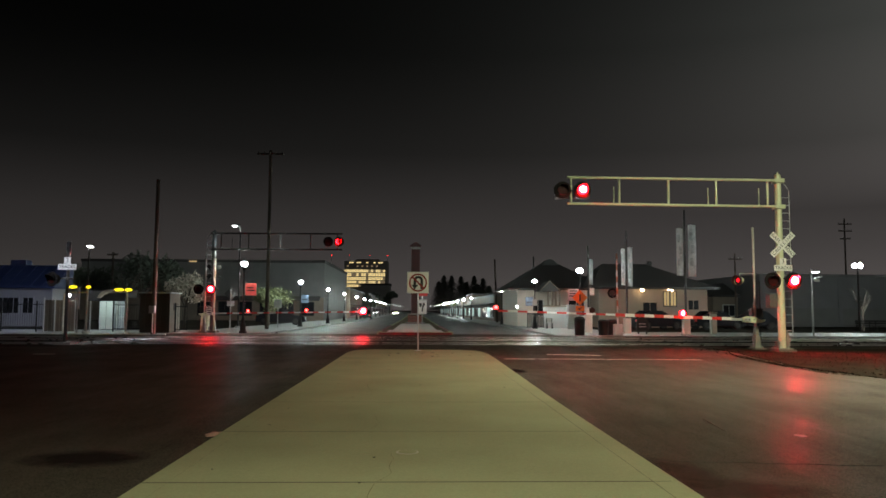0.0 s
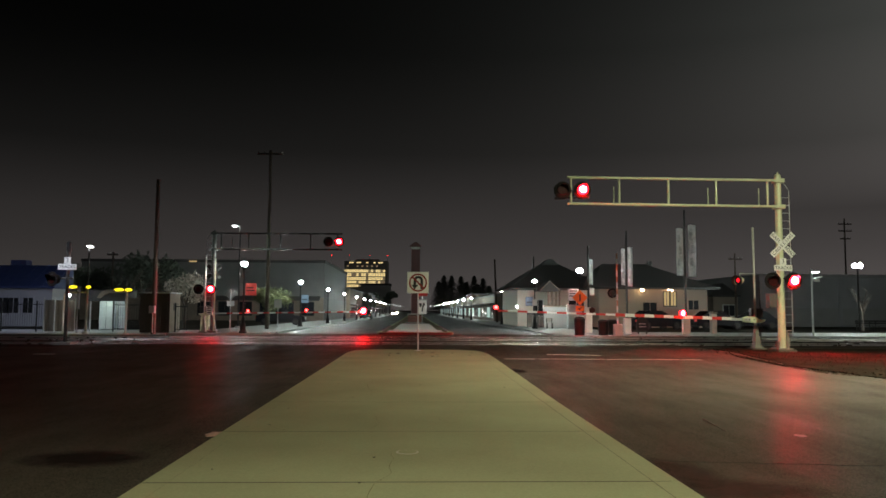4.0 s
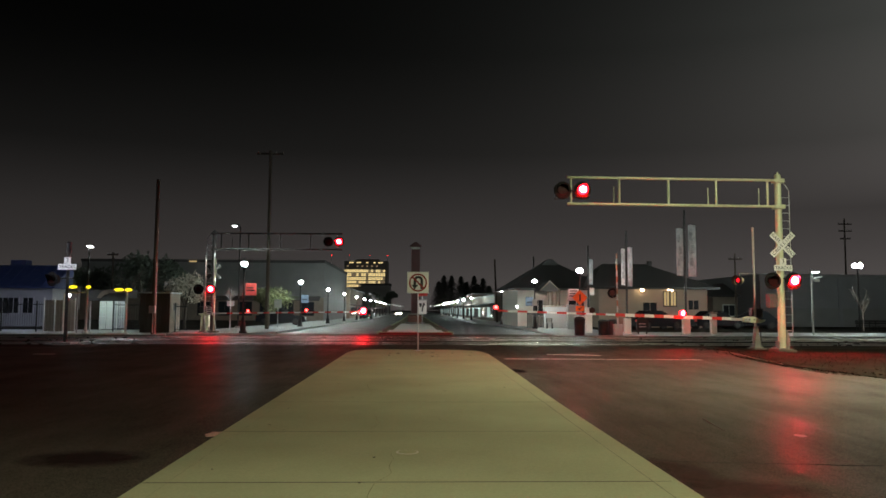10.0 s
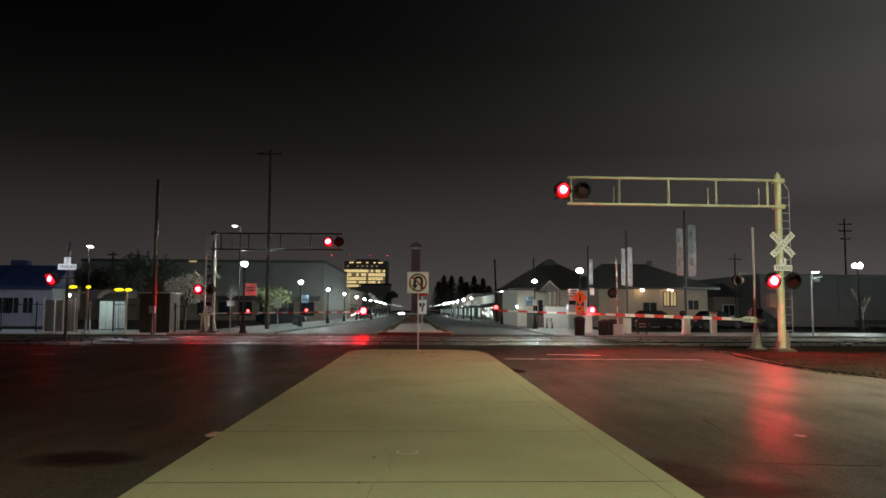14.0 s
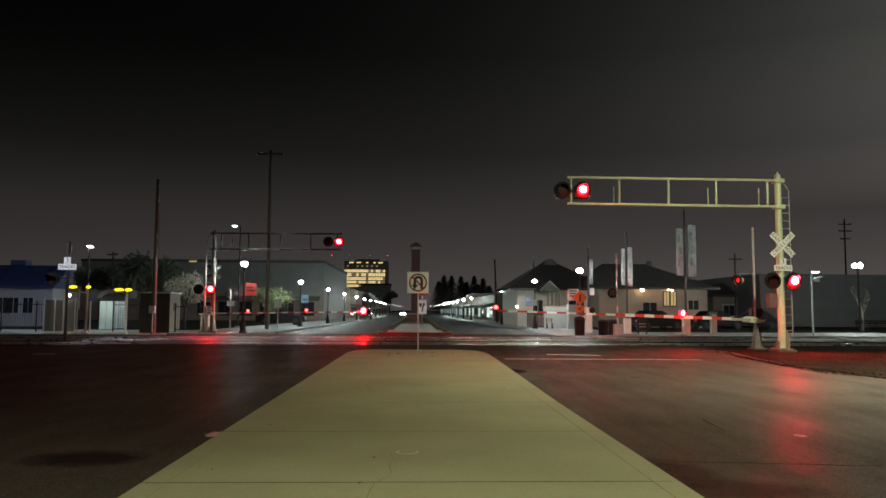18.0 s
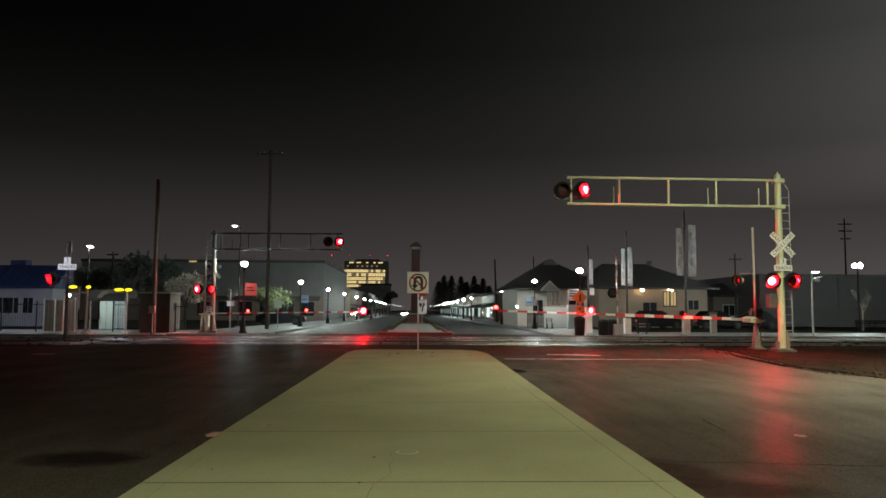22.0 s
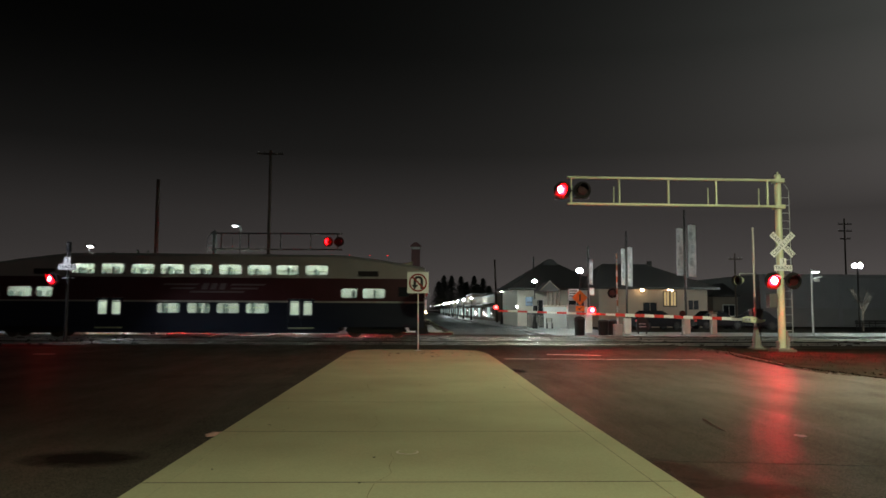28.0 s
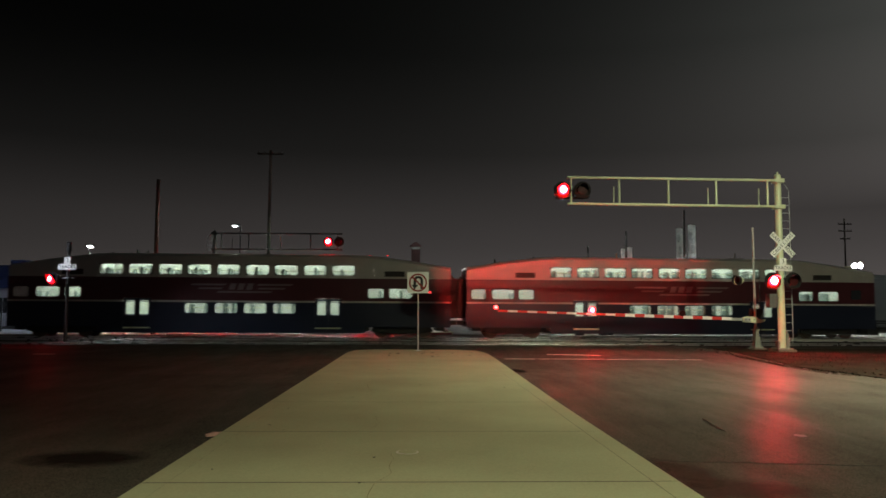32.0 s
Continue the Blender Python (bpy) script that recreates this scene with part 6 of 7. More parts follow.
PX = -20.93
pale_post(PX, 49.8, 2.80 - 0.12, [(-21.84 - PX, 0.55), (-20.85 - PX, 0.3)], "pale post with two yellow lights on an arm")
PX = -18.29
pale_post(PX, 49.4, 2.63 - 0.12, [(-18.77 - PX, 0.6), (-18.17 - PX, 0.45)], "pale post with two yellow lights on an arm")
e = thing("passenger_shelter", pose(0, 0, WZ), "small shelter with pale panels under a deep dark canopy", "shelter")
x0, x1 = -23.25, -21.38
h = 2.30 - WZ
for k in range(4):
    a = x0 + (x1 - x0) * k / 4
    part("panel", box(B(), a + 0.02, a + (x1 - x0) / 4 - 0.02, 57.6, 57.66, 0.1, h, 0.01), M["trim"] if k < 2 else M["wall_grey"], e)
for zz in (1.0, 1.75):
    part("rail", rod(B(), (x0, 57.5, zz), (x1, 57.5, zz), 0.02, 0.02, 6), M["trim"], e)
part("arched_fascia", prism(B(), [(-22.64, h), (-22.34, h + 0.42), (-21.91, h + 0.58), (-20.60, h + 0.60), (-20.60, h + 0.36), (-21.83, h + 0.33), (-22.18, h + 0.18), (-22.40, h - 0.05)], 55.5, 55.68, "y"), M["stucco_tan"], e, "curved pale edge of the canopy")
for px in (x0, x1):
    for py in (56, 57.7):
        part("post", rod(B(), (px, py, 0), (px, py, h), 0.05, 0.05, 8), M["trim"], e)
bm = box(B(), -23.33, -20.71, 55.7, 58, h, 2.85 - WZ, 0.04)
part("roof", bm, M["roof"], e)
bm = B()
box(bm, (x0 + x1) / 2 - 0.6, (x0 + x1) / 2 + 0.6, 56.7, 56.9, h - 0.14, h - 0.09)
part("valance", box(B(), -23.33, -20.71, 55.66, 55.70, h - 0.24, h + 0.1, 0.01), M["roof"], e, "dark front edge of the canopy")
part("ceiling_light", bm, M["shelter_light"], e, "white light under the shelter roof")
e = thing("fence_panel", pose(0, 0, WZ), "tall brown solid screen panels with pale posts", "screen")
x0, x1 = -25.29, -23.24
for k in range(8):
    a = x0 + (x1 - x0) * k / 8
    part("board", box(B(), a + 0.01, a + (x1 - x0) / 8 - 0.01, 53.5, 53.56, 0.05, 2.10 - WZ, 0.01), M["screen"], e)
for a in (x0, -24.57, -23.20):
    part("post", rod(B(), (a, 53.42, 0), (a, 53.42, 2.34), 0.045, 0.045, 8), M["trim"], e)
e = thing("wall_lamp", pose(-23.61, 53.45, 2.42), "small white lamp on the screen", "lamp")
part("globe", ball(B(), (0, -0.1, 0), 0.11, 1, 10), M["small_lamp"], e)
part("bracket", rod(B(), (0, -0.1, -0.05), (0, 0.05, -0.2), 0.02, 0.02, 6), M["black"], e)

PX = -22.72
e = thing("open_shelter", pose(0, 0, WZ), "open bay of pale steel posts and a beam", "shelter")
part("post", rod(B(), (PX, 50.6, 0), (PX, 50.6, 2.52 - WZ), 0.06, 0.055, 10), M["trim"], e)
part("foot", lathe(B(), [(0.18, 0), (0.16, 0.05), (0.08, 0.14), (0.07, 0.16)], 12, (PX, 50.6, 0)), M["trim"], e)
part("beam", box(B(), PX, -21.35, 50.56, 50.64, 2.52 - WZ, 2.61 - WZ, 0.01), M["wall_grey"], e)
part("rear_post", rod(B(), (-21.97, 50.9, 0), (-21.97, 50.9, 2.56 - WZ), 0.04, 0.04, 8), M["wall_grey"], e)

# railway equipment house
M["shed_brown"] = mat("brown_shed_paint", (0.045, 0.034, 0.028), 0.6, 0, 2, 0.2, 0.1)
e = thing("equipment_house", pose(0, 0, WZ), "small dark metal equipment house with a vented pale end", "shed")
x0, x1 = -18.68, -16.71
h = 2.58 - WZ
part("wall", box(B(), x0, x1, 53, 55.3, 0.0, h), M["shed_brown"], e)
part("end_panel", box(B(), x1, x1 + 0.02, 53.02, 55.28, 0.05, h - 0.02), M["stucco_tan"], e, "pale metal end panel")
part("roof", box(B(), x0 - 0.12, x1 + 0.12, 52.88, 55.42, h, h + 0.09, 0.02), M["galv"], e)
part("vent", box(B(), x1 + 0.02, x1 + 0.05, 53.8, 54.4, 1.5, 2.0), M["dark_metal"], e)
dd = part("door", box(B(), x0 + 0.5, x0 + 1.4, 52.97, 53, 0.15, 2.05, 0.01), M["shed_brown"], e)
part("handle", box(B(), x0 + 1.26, x0 + 1.3, 52.93, 52.97, 1.0, 1.15), M["black"], dd)
for k in range(3):
    part("rib", box(B(), x0 + 0.3 + k * 0.75, x0 + 0.34 + k * 0.75, 52.98, 53, 0.12, h - 0.02), M["shed_brown"], e)
e = thing("control_cabinet", pose(-14.15, 53.10, WC), "small pale signal cabinet by the far mast", "cabinet")
part("cabinet_body", box(B(), -0.45, 0.1, -0.2, 0.25, 0, 1.15, 0.02), M["silver"], e)
part("cabinet_door", box(B(), -0.42, 0.07, -0.215, -0.2, 0.08, 1.08, 0.005), M["silver"], e)


# ---- trees ----
def crown(bm, centres, n, size, seed):
    rnd = random.Random(seed)
    for _ in range(n):
        c, r = rnd.choice(centres)
        d = Vector((rnd.gauss(0, 1), rnd.gauss(0, 1), rnd.gauss(0, 0.8)))
        d = d.normalized() * r * (0.45 + 0.6 * rnd.random())
        p = Vector(c) + d
        u = Vector((rnd.gauss(0, 1), rnd.gauss(0, 1), rnd.gauss(0, 1))).normalized()
        v = u.orthogonal().normalized()
        s = size * rnd.uniform(0.6, 1.4)
        q = [bm.verts.new(p + u * s * a + v * s * 0.5 * b) for a, b in ((-1, 0), (0, -1), (1, 0), (0, 1))]
        bm.faces.new(q)
    return bm


def tree(x, y, h, spread, leaf, seed, label, n=1100, size=0.16, bare=False):
    rnd = random.Random(seed)
    e = thing("tree", afar(y) @ pose(x, y, 0), label, "tree", "trees")
    bm = B()
    rod(bm, (0, 0, 0), (0.05, 0, h * 0.45), h * 0.03, h * 0.02, 8)
    part("trunk", bm, M["bark"], e)
    cs = []
    for k in range(9):
        a = k * 2.4 + rnd.random()
        r = spread * rnd.uniform(0.35, 0.8)
        tip = (r * math.cos(a), r * math.sin(a), h * rnd.uniform(0.6, 0.95))
        bm = rod(B(), (0.05, 0, h * rnd.uniform(0.35, 0.45)), tip, h * 0.012, h * 0.004, 6)
        for q in range(5):
            f = rnd.uniform(0.4, 1.0)
            b0 = Vector((0.05, 0, h * 0.4)).lerp(Vector(tip), f)
            rod(bm, b0, b0 + Vector((rnd.gauss(0, 1), rnd.gauss(0, 1), rnd.uniform(0.2, 1))) * h * 0.08, h * 0.004, h * 0.0015, 5)
        part("limb", bm, M["bark"], e)
        cs.append((tip, spread * rnd.uniform(0.28, 0.5)))
    cs.append(((0, 0, h * 0.85), spread * 0.5))
    if not bare:
        part("crown", crown(B(), cs, n, size, seed), M[leaf], e)


def conifer(x, y, h, r, seed):
    rnd = random.Random(seed)
    e = thing("tree", pose(x, y, -0.7), "dark tall conifer against the night sky", "tree", "trees")
    part("trunk", rod(B(), (0, 0, 0), (0, 0, h * 0.95), h * 0.02, h * 0.004, 8), M["bark"], e)
    bm = B()
    for _ in range(1300):
        z = h * (0.12 + 0.88 * rnd.random() ** 1.1)
        a = rnd.random() * 6.283
        rr = r * (1 - z / h) ** 0.8 * rnd.uniform(0.2, 1.1) + 0.1
        p = Vector((rr * math.cos(a), rr * math.sin(a), z))
        u = Vector((math.cos(a), math.sin(a), -0.4)) * rnd.uniform(0.6, 1.5)
        v = Vector((-math.sin(a), math.cos(a), 0)) * 0.45
        q = [bm.verts.new(p + u), bm.verts.new(p + v), bm.verts.new(p - u * 0.4), bm.verts.new(p - v)]
        bm.faces.new(q)
    part("crown", bm, M["leaf_dark"], e)


for i, (px, hh) in enumerate(((6.95, 9.85), (8.82, 9.92), (11.27, 9.83), (14.23, 9.82), (16.55, 9.33), (5.71, 8.58), (12.43, 8.35), (15.18, 7.82), (18.20, 7.56))):
    conifer(px * 2.2, 409 + 4 * (i % 3), 1.58 + (hh - 1.58) * 2.2 + 0.7, 7.0, 30 + i)
for i, (px, hh) in enumerate(((-11.81, 5.29), (-8.58, 7.62), (-10.43, 3.72))):
    tree(px, (215, 260, 150)[i], hh, 2.4, "leaf_dark", 60 + i, "dark round street tree far down the avenue", 700, 0.5)
tree(-17.76, 60.00, 4.10, 1.6, "blossom", 3, "pale-leaved small tree lit by a lamp", 2200, 0.11)
tree(-12.46, 66.00, 3.10, 1.7, "leaf", 4, "small green tree with a dense crown", 2200, 0.11)
tree(-26.03, 74.00, 6.06, 3.2, "leaf_dark", 5, "dark leafy tree behind the equipment house", 1800, 0.2)
tree(-25.09, 78.00, 5.87, 3.0, "leaf_dark", 6, "dark leafy tree behind the equipment house", 1800, 0.2)
tree(-24.44, 66.00, 5.28, 1.9, "leaf_dark", 7, "bare winter tree by the shelters", 10, 0.1, bare=True)
tree(-32.29, 80.00, 5.35, 2.6, "leaf_dark", 8, "dark leafy tree behind the shelters", 1500, 0.2)
tree(36.74, 62.00, 4.00, 1.3, "leaf_dark", 9, "small bare tree before the warehouse", 10, 0.1, bare=True)
tree(-40.54, 90.00, 5.92, 3.0, "leaf_dark", 12, "dark leafy tree beyond the station", 1500, 0.25)


# ---- cars ----
def car(name, m, label, paint_m, lit=False, big=1.0):
    e = thing(name, afar(m.translation.y) @ m if not lit else m, label, "car", "cars")
    bm = prism(B(), [(-2.15, 0.28), (2.15, 0.28), (2.2, 0.62), (2.05, 0.78), (1.0, 0.92), (-1.6, 0.95), (-2.15, 0.85)], -0.86, 0.86, "y")
    bmesh.ops.bevel(bm, geom=list(bm.edges), offset=0.05, segments=2, affect="EDGES")
    part("body", bm, M[paint_m], e)
    bm = prism(B(), [(-1.7, 0.93), (1.05, 0.90), (0.35, 1.38), (-0.2, 1.46), (-1.1, 1.42)], -0.74, 0.74, "y")
    bmesh.ops.bevel(bm, geom=list(bm.edges), offset=0.05, segments=2, affect="EDGES")
    cb = part("cabin", bm, M["pane_dark"], e, "dark glass cabin")
    part("roof_panel", box(B(), -1.05, 0.25, -0.68, 0.68, 1.43, 1.475, 0.015), M[paint_m], cb)
    for x in (-1.35, 1.35):
        for s in (-1, 1):
            w = part("wheel", rod(B(), (x, s * 0.70, 0.32), (x, s * 0.88, 0.32), 0.32, 0.32, 18), M["rubber"], e)
            part("rim", rod(B(), (x, s * 0.88, 0.32), (x, s * 0.90, 0.32), 0.2, 0.18, 14), M["dark_metal"], w)
    for s in (-1, 1):
        part("headlight", box(B(), 2.14, 2.23, s * 0.62 - 0.15 * big, s * 0.62 + 0.15 * big, 0.66 - 0.08 * big, 0.66 + 0.08 * big, 0.02), M["headlight" if lit else "galv"], e, "glowing headlight" if lit else "unlit headlight")
        part("tail_light", box(B(), -2.2, -2.1, s * 0.65 - 0.14, s * 0.65 + 0.14, 0.62, 0.78, 0.02), M["tail_red" if lit else "red_sheet"], e)
    part("bumper", box(B(), 2.12, 2.25, -0.8, 0.8, 0.3, 0.46, 0.03), M["black"], e)
    return e


PASSING = car("car", pose(60, 64.4, -0.26, 0, 0, 184), "dark car with lit headlights passing along a side street", "carpaint", True, 0.5)
OWN = car("car", pose(-8.3, 335, -0.57, 0, 0, -90), "dark car approaching slowly with its headlights on", "carpaint", True, 1.7)
car("car", pose(18.25, 58.00, 0.12, 0, 0, 20), "dark parked car by the houses", "carpaint")
car("car", pose(24.13, 61.00, 0.12, 0, 0, 10), "dark parked car behind the bollard", "carpaint")
car("car", pose(27.12, 61.30, 0.12, 0, 0, 170), "dark parked car by the houses", "carpaint")
car("car", pose(-12.11, 70.00, 0.12, 0, 0, 5), "dark parked car beside the small tree", "carpaint")
car("car", pose(-7.5, 118, 0, 0, 0, 90), "dark car parked along the avenue", "carpaint")


# ---- small things near the camera ----
cr = random.Random(3)


def crack(x, y, dx, dy, n, w):
    """A thin wandering crack in the concrete."""
    bm = B()
    px, py = x, y
    for k in range(n):
        qx, qy = px + dx / n + cr.gauss(0, 0.03), py + dy / n
        a = w * cr.uniform(0.5, 1.3)
        vs = [bm.verts.new(p) for p in ((px - a, py, 0.1215), (px + a, py, 0.1215), (qx + a, qy, 0.1215), (qx - a, qy, 0.1215))]
        bm.faces.new(vs)
        px, py = qx, qy
    bmesh.ops.solidify(bm, geom=list(bm.faces), thickness=0.003)
    part("crack", bm, M["hairline"], median, "hairline crack")


crack(-0.23, 7.98, -0.08, -2.2, 16, 0.0024)
crack(-0.52, 10.90, 0.06, -1.3, 9, 0.002)
crack(-0.71, 13.24, -0.2, 3.0, 14, 0.002)
M["ring_pale"] = mat("pale_worn_metal", (0.50, 0.47, 0.38), 0.6, 0, 8, 0.2, 0.1)
lid = thing("manhole_cover", pose(-0.07, 8.01, 0.121), "small round metal cover set in the concrete", "cover")
part("frame_ring", lathe(B(), [(0.115, 0), (0.115, 0.004)], 24), M["ring_pale"], lid)
part("cover_plate", lathe(B(), [(0.095, 0.004), (0.095, 0.007)], 24), M["concrete"], lid)

leafm = mesh_of("leaf", prism(B(), [(-0.03, 0), (0, -0.018), (0.035, 0), (0, 0.018)], 0, 0.006, "z"), M["leaf_dry"])
rnd = random.Random(8)
for k in range(44):
    o = new("fallen_leaf", leafm)
    x, y = (rnd.uniform(-1.9, 1.9), rnd.uniform(4.2, 25.5)) if k < 26 else (rnd.gauss(0.6, 0.8), rnd.uniform(24.2, 26.2))
    o.matrix_basis = pose(x, y, 0.121, 0, 0, rnd.uniform(0, 360)) @ Matrix.Scale(rnd.uniform(0.3, 0.75) * (1.0 if k < 26 else 2.8), 4)
    tagged(o, "dry brown leaf scrap lying on the concrete", "leaf", "leaf scraps")
# stick and rubble on the asphalt
st = B()
rod(st, (4.19, 11.15, 0.02), (4.05, 10.02, 0.02), 0.012, 0.007, 6)
solid("stick", st, M["bark"], "dark stick lying on the asphalt", "stick")
st = B()
for k in range(5):
    box(st, -0.09 + k * 0.04, -0.03 + k * 0.045, -0.05 + 0.01 * k, 0.03 + 0.01 * k, 0, 0.03 + 0.008 * (k % 3), 0.008)
M["chip"] = mat("pink_chip", (0.55, 0.32, 0.27), 0.8, 0, 9, 0.3, 0.3)
solid("broken_concrete", st, M["chip"], "flat pinkish chip of broken concrete by the kerb", "rubble", m=pose(-2.50, 9.78, 0.0, 0, 0, 25))
# dirty patches and seams in the asphalt
M["seal"] = mat("crack_sealer", (0.018, 0.018, 0.017), 0.85, 0, 6, 0.2, 0.1)
sm = thing("asphalt_patch", pose(0, 0, 0.003), "dark oil stain and sealed seams on the asphalt", "road marking", kind="structure")
M["oil"] = soft_stain("oil_stain", (0.014, 0.014, 0.013), 0.5)
M["damp"] = soft_stain("damp_dirt", (0.026, 0.023, 0.020), 0.22)
for (px, py), w, d, m_, nm in (((-3.46, 8.34), 0.75, 0.55, "oil", "oil_stain"), ((2.81, 6.84), 1.0, 0.55, "damp", "damp_patch"), ((2.54, 7.62), 0.5, 0.8, "damp", "damp_patch"), ((2.64, 20.02), 0.30, 0.8, "oil", "oil_stain")):
    o = part(nm, prism(B(), [(math.cos(q * 0.3142), math.sin(q * 0.3142)) for q in range(20)], 0, 0.0012, "z"), M[m_], sm, "soft-edged dark stain")
    o.matrix_basis = pose(px, py, 0.0004 * len(sm.children)) @ Matrix.Diagonal((w, d, 1, 1))
bm = B()
p = Vector((2.49, 8.16, 0))
q = Vector((4.83, 7.85, 0))
for k in range(12):
    a, b = p.lerp(q, k / 12), p.lerp(q, (k + 1) / 12)
    j0, j1 = 0.02 * math.sin(k * 1.7), 0.02 * math.sin((k + 1) * 1.7)
    prism(bm, [(a.x, a.y + j0), (b.x, b.y + j1), (b.x, b.y + j1 + 0.012), (a.x, a.y + j0 + 0.012)], 0, 0.002, "z")
part("sealed_seam", bm, M["seal"], sm)

# thin wet films left on the asphalt
for (px, py), w, d in (((4.91, 9.75), 0.16, 0.22),):
    bm = B()
    pr = random.Random(int(px * 100))
    prism(bm, [(px + w * 0.5 * (0.7 + 0.5 * pr.random()) * math.cos(2 * math.pi * q / 14), py + d * 0.5 * (0.6 + 0.6 * pr.random()) * math.sin(2 * math.pi * q / 14)) for q in range(14)], 0.0, 0.003, "z")
    solid("puddle", bm, M["puddle"], "thin wet film on the dark asphalt", "puddle")

# dead leaves and clods gathered along the verge's edge
edge = [Vector(p) for p in ((11.19, 26.72), (10.89, 24.06), (10.60, 21.89), (10.56, 19.53), (11.52, 18.56), (12.18, 17.25))]
rnd = random.Random(77)
bm = B()
for k in range(1500):
    i = rnd.randrange(5)
    p = edge[i].lerp(edge[i + 1], rnd.random())
    d = abs(rnd.gauss(0, 0.38)) - 0.12 + 0.35 * math.sin(p.x * 2.1) * rnd.random()
    p = Vector((p.x + 0.35 * d, p.y + d * 1.6, 0.03 if d > 0 else 0.008))
    r, a = rnd.uniform(0.012, 0.04), rnd.uniform(0, 6.28)
    u = Vector((math.cos(a), math.sin(a), rnd.uniform(-0.1, 0.5))) * r
    v = Vector((-math.sin(a), math.cos(a), rnd.uniform(-0.1, 0.4))) * r * 0.7
    bm.faces.new([bm.verts.new(q) for q in (p - u, p - v * 0.8, p + u, p + v + Vector((0, 0, r * 0.5)))])
M["litter"] = mat("dead_leaves", (0.030, 0.020, 0.014), 0.9, 0, 9, 0.5, 0.1, spec=0.0)
solid("leaf_litter", bm, M["litter"], "dark dead leaves and clods along the verge's edge", "leaves", kind="stuff")

# dry grass tufts, leaves and pebbles on the verge
bm = B()
rnd = random.Random(21)
for k in range(1000):
    x = rnd.uniform(11.2, 24) if k % 3 else rnd.uniform(11.0, 15)
    y = rnd.uniform(15, 31.5)
    if y < 21 and x < 11.6:
        continue
    h, a = rnd.uniform(0.02, 0.11), rnd.uniform(0, 6.28)
    w = 0.012
    dx, dy = math.cos(a) * h * 0.9, math.sin(a) * h * 0.9
    vs = [bm.verts.new(v) for v in ((x - w, y, 0.015), (x + w, y, 0.015), (x + dx, y + dy, 0.02 + h))]
    bm.faces.new(vs)
M["straw"] = mat("dry_grass", (0.032, 0.026, 0.018), 0.9, 0, 3, 0.4, 0.0, spec=0.0)
solid("dry_grass", bm, M["straw"], "sparse dry grass and straw on the dirt verge", "grass", kind="stuff")
bm = B()
for k in range(420):
    x, y, r = rnd.uniform(11.4, 19), rnd.uniform(18, 31.5), rnd.uniform(0.012, 0.05)
    m_ = Matrix.Translation((x, y, 0.02)) @ Euler((rnd.random() * 3, rnd.random() * 3, 0)).to_matrix().to_4x4() @ Matrix.Diagonal((r, r * 0.8, r * 0.6, 1))
    vs = [bm.verts.new(m_ @ Vector(v)) for v in ((1, 0, 0), (-1, 0, 0), (0, 1, 0), (0, -1, 0), (0, 0, 1), (0, 0, -1))]
    for q in ((0, 2, 4), (2, 1, 4), (1, 3, 4), (3, 0, 4), (2, 0, 5), (1, 2, 5), (3, 1, 5), (0, 3, 5)):
        bm.faces.new([vs[i] for i in q])
M["pebble"] = mat("pebble", (0.040, 0.030, 0.025), 0.9, 0, 8, 0.4, 0.2, spec=0.0)
solid("pebbles", bm, M["pebble"], "loose pebbles on the dirt verge", "pebbles", kind="stuff")


# ---- what moves ----
def along(t):
    """How far the leading coach's middle is past the road's axis at t seconds."""
    return -8.58 + SPEED * (t - 28.5)


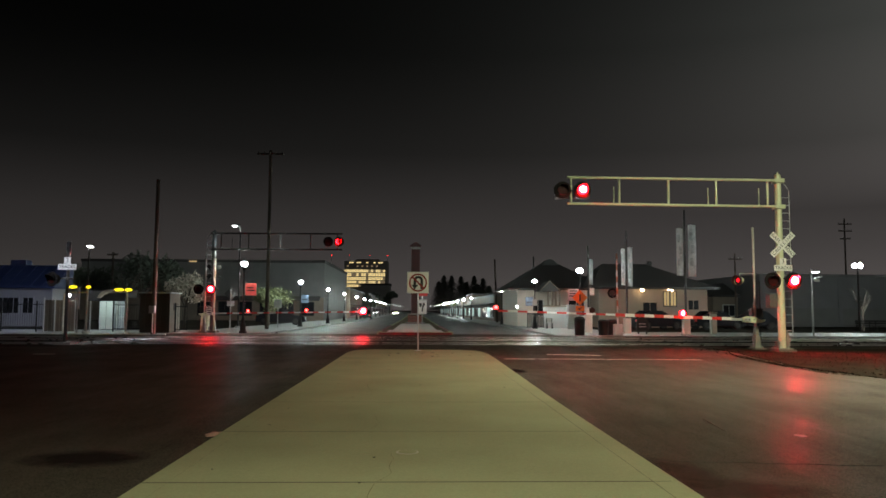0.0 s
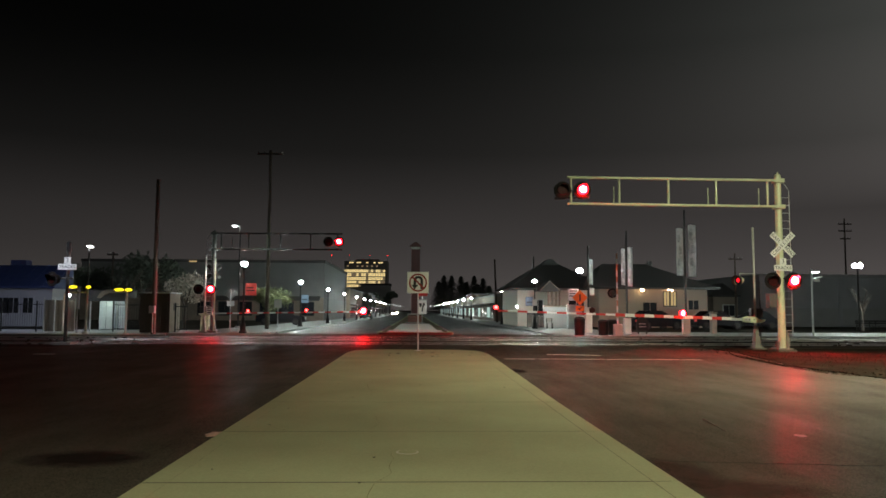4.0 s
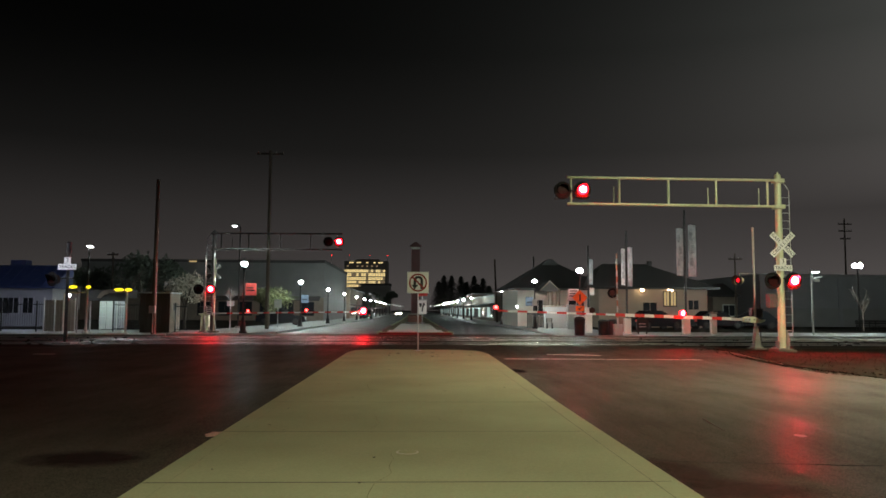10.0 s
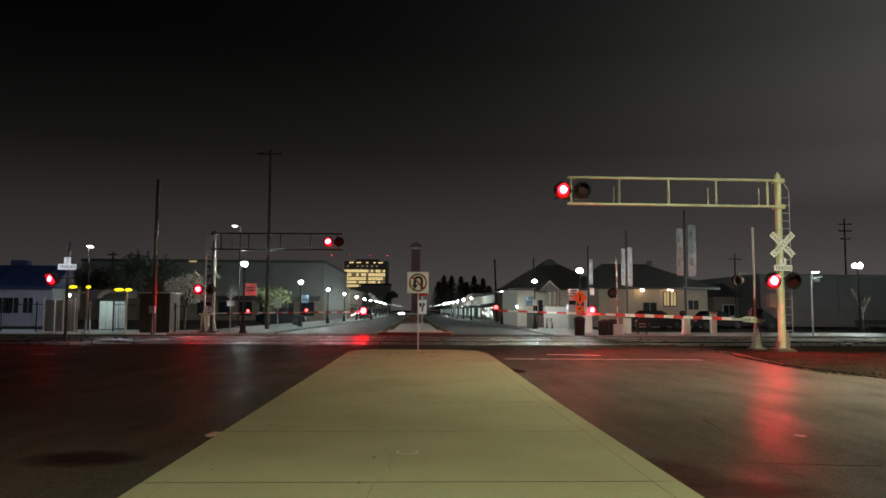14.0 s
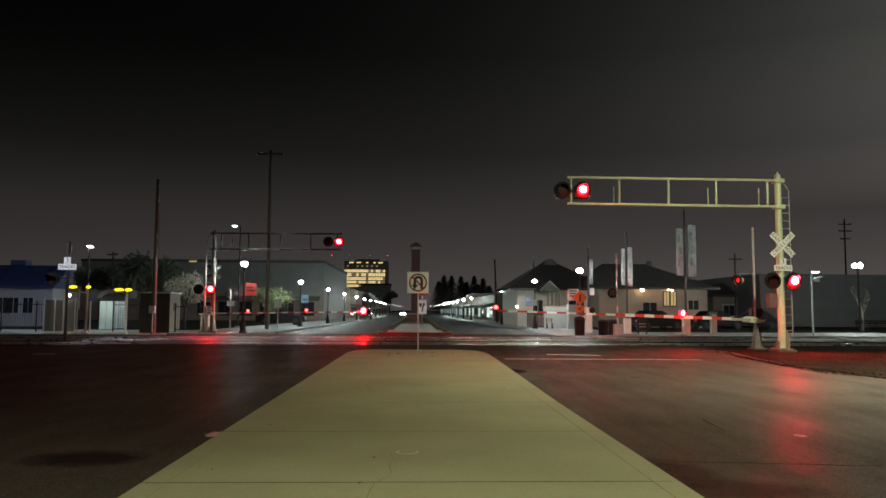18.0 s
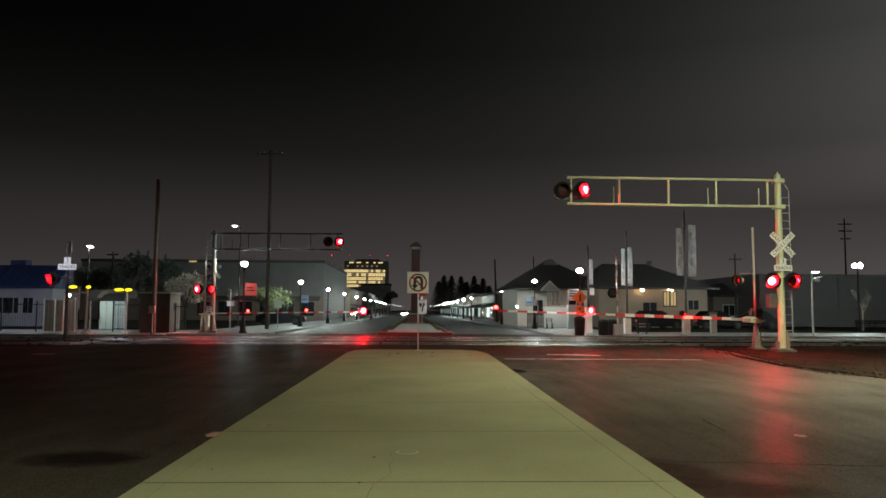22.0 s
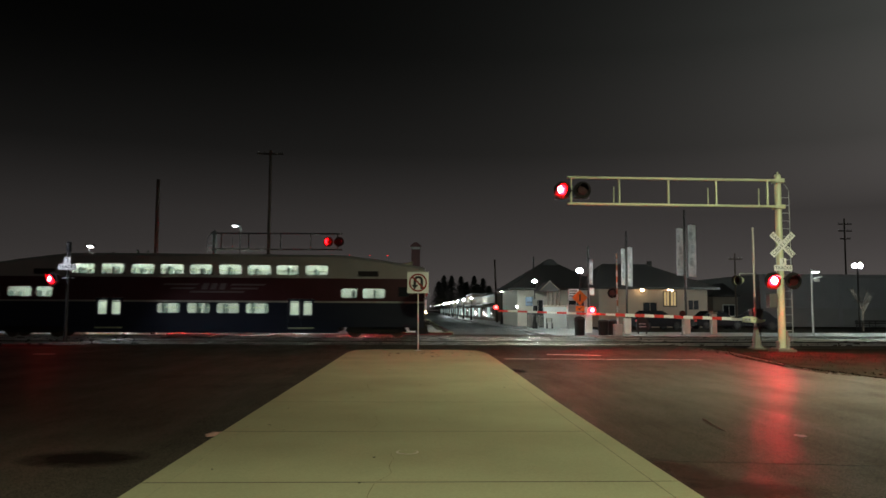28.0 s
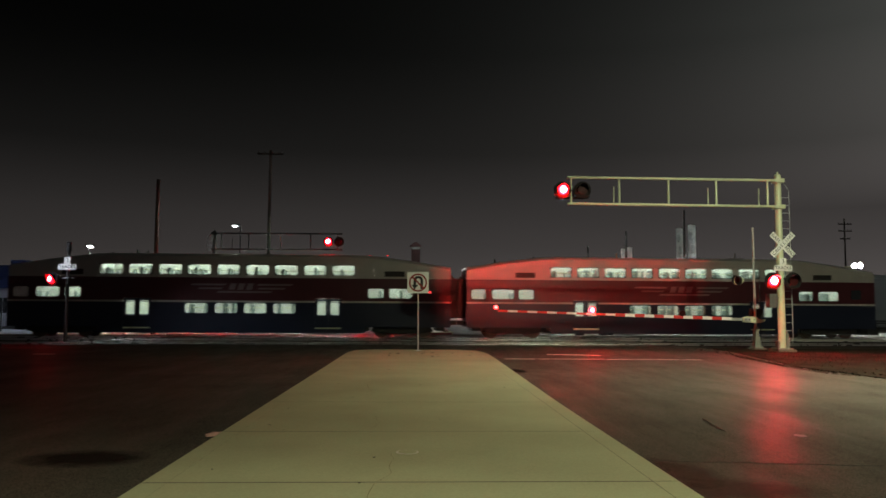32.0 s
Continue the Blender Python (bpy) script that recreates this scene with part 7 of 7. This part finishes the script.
def motions():
    a = radians(SLOPE)
    times = [0.0, 0.1] + [float(t) for t in range(1, 32)] + [31.9, 32.0]
    for ob, back in ((CAB, 0.0), (TRAILER, 25.9)):
        walk(ob, [(t, pose((along(t) - back) * math.cos(a), TRACKS[2] + (along(t) - back) * math.sin(a), land(TRACKS[2]) + 0.025, 0, 0, SLOPE)) for t in times])
    for w, x in CAB_WHEELS + TRAILER_WHEELS:
        rows = [(0.0, pose(x, 0, 0.43)), (23.0, pose(x, 0, 0.43))]
        for k in range(1, 136):
            rows.append((23.0 + k / 15.0, pose(x, 0, 0.43, 0, math.degrees(SPEED * k / 15.0 / 0.43) % 360, 0)))
        walk(w, rows)
    # a car comes slowly down the avenue and halts behind the monument
    walk(OWN, [(t, pose(x, y, land(y), 0, 0, -90)) for t, x, y in ((0.0, -8.3, 335.0), (6.0, -8.0, 302.0), (8.5, -7.0, 292.0), (10.0, -6.15, 286.0), (13.0, -5.05, 280.0), (17.0, -4.55, 276.0), (21.0, -3.95, 272.0), (22.5, -3.35, 270.0), (24.0, -1.0, 268.0), (25.0, -0.2, 267.5), (32.0, -0.2, 267.0))])
    # another car crosses behind the platform while the train comes
    walk(PASSING, [(t, pose(39.01 + 2.2 - 3.9 * (max(t, 24.0) - 29.0), 64.4, -0.26, 0, 0, 182)) for t in (0.0, 24.0, 26.0, 28.0, 29.0, 30.0, 31.0, 32.0)])
    # the lamps of each pair turn their lit face to the road in turn
    beat, one = 0.595, 1.0 / FPS
    starts = {"mast": (-3, -3), "arm": (-1, -2), "far_arm": (0, -2)}
    for le, phase, manner in FLASHING:
        base = le.location.copy()
        ang = 0 if phase == 1 else 180
        rows = []
        k = 1
        if manner == "far_arm" and phase == 1:
            rows = [(0.0, pose(*base, 0, 0, 240)), (one, pose(*base, 0, 0, 300)), (2 * one, pose(*base, 0, 0, 0))]
        else:
            rows = [(0.0, pose(*base, 0, 0, ang))]
        while k * beat < 31.9:
            n = math.ceil(k * beat * FPS) + starts[manner][0 if ang == 180 else 1]
            for j in range(4):
                rows.append(((n + j) * one, pose(*base, 0, 0, (ang + 60 * j) % 360)))
            ang = (ang + 180) % 360
            k += 1
        rows.append((32.0, pose(*base, 0, 0, ang)))
        walk(le, rows)


motions()
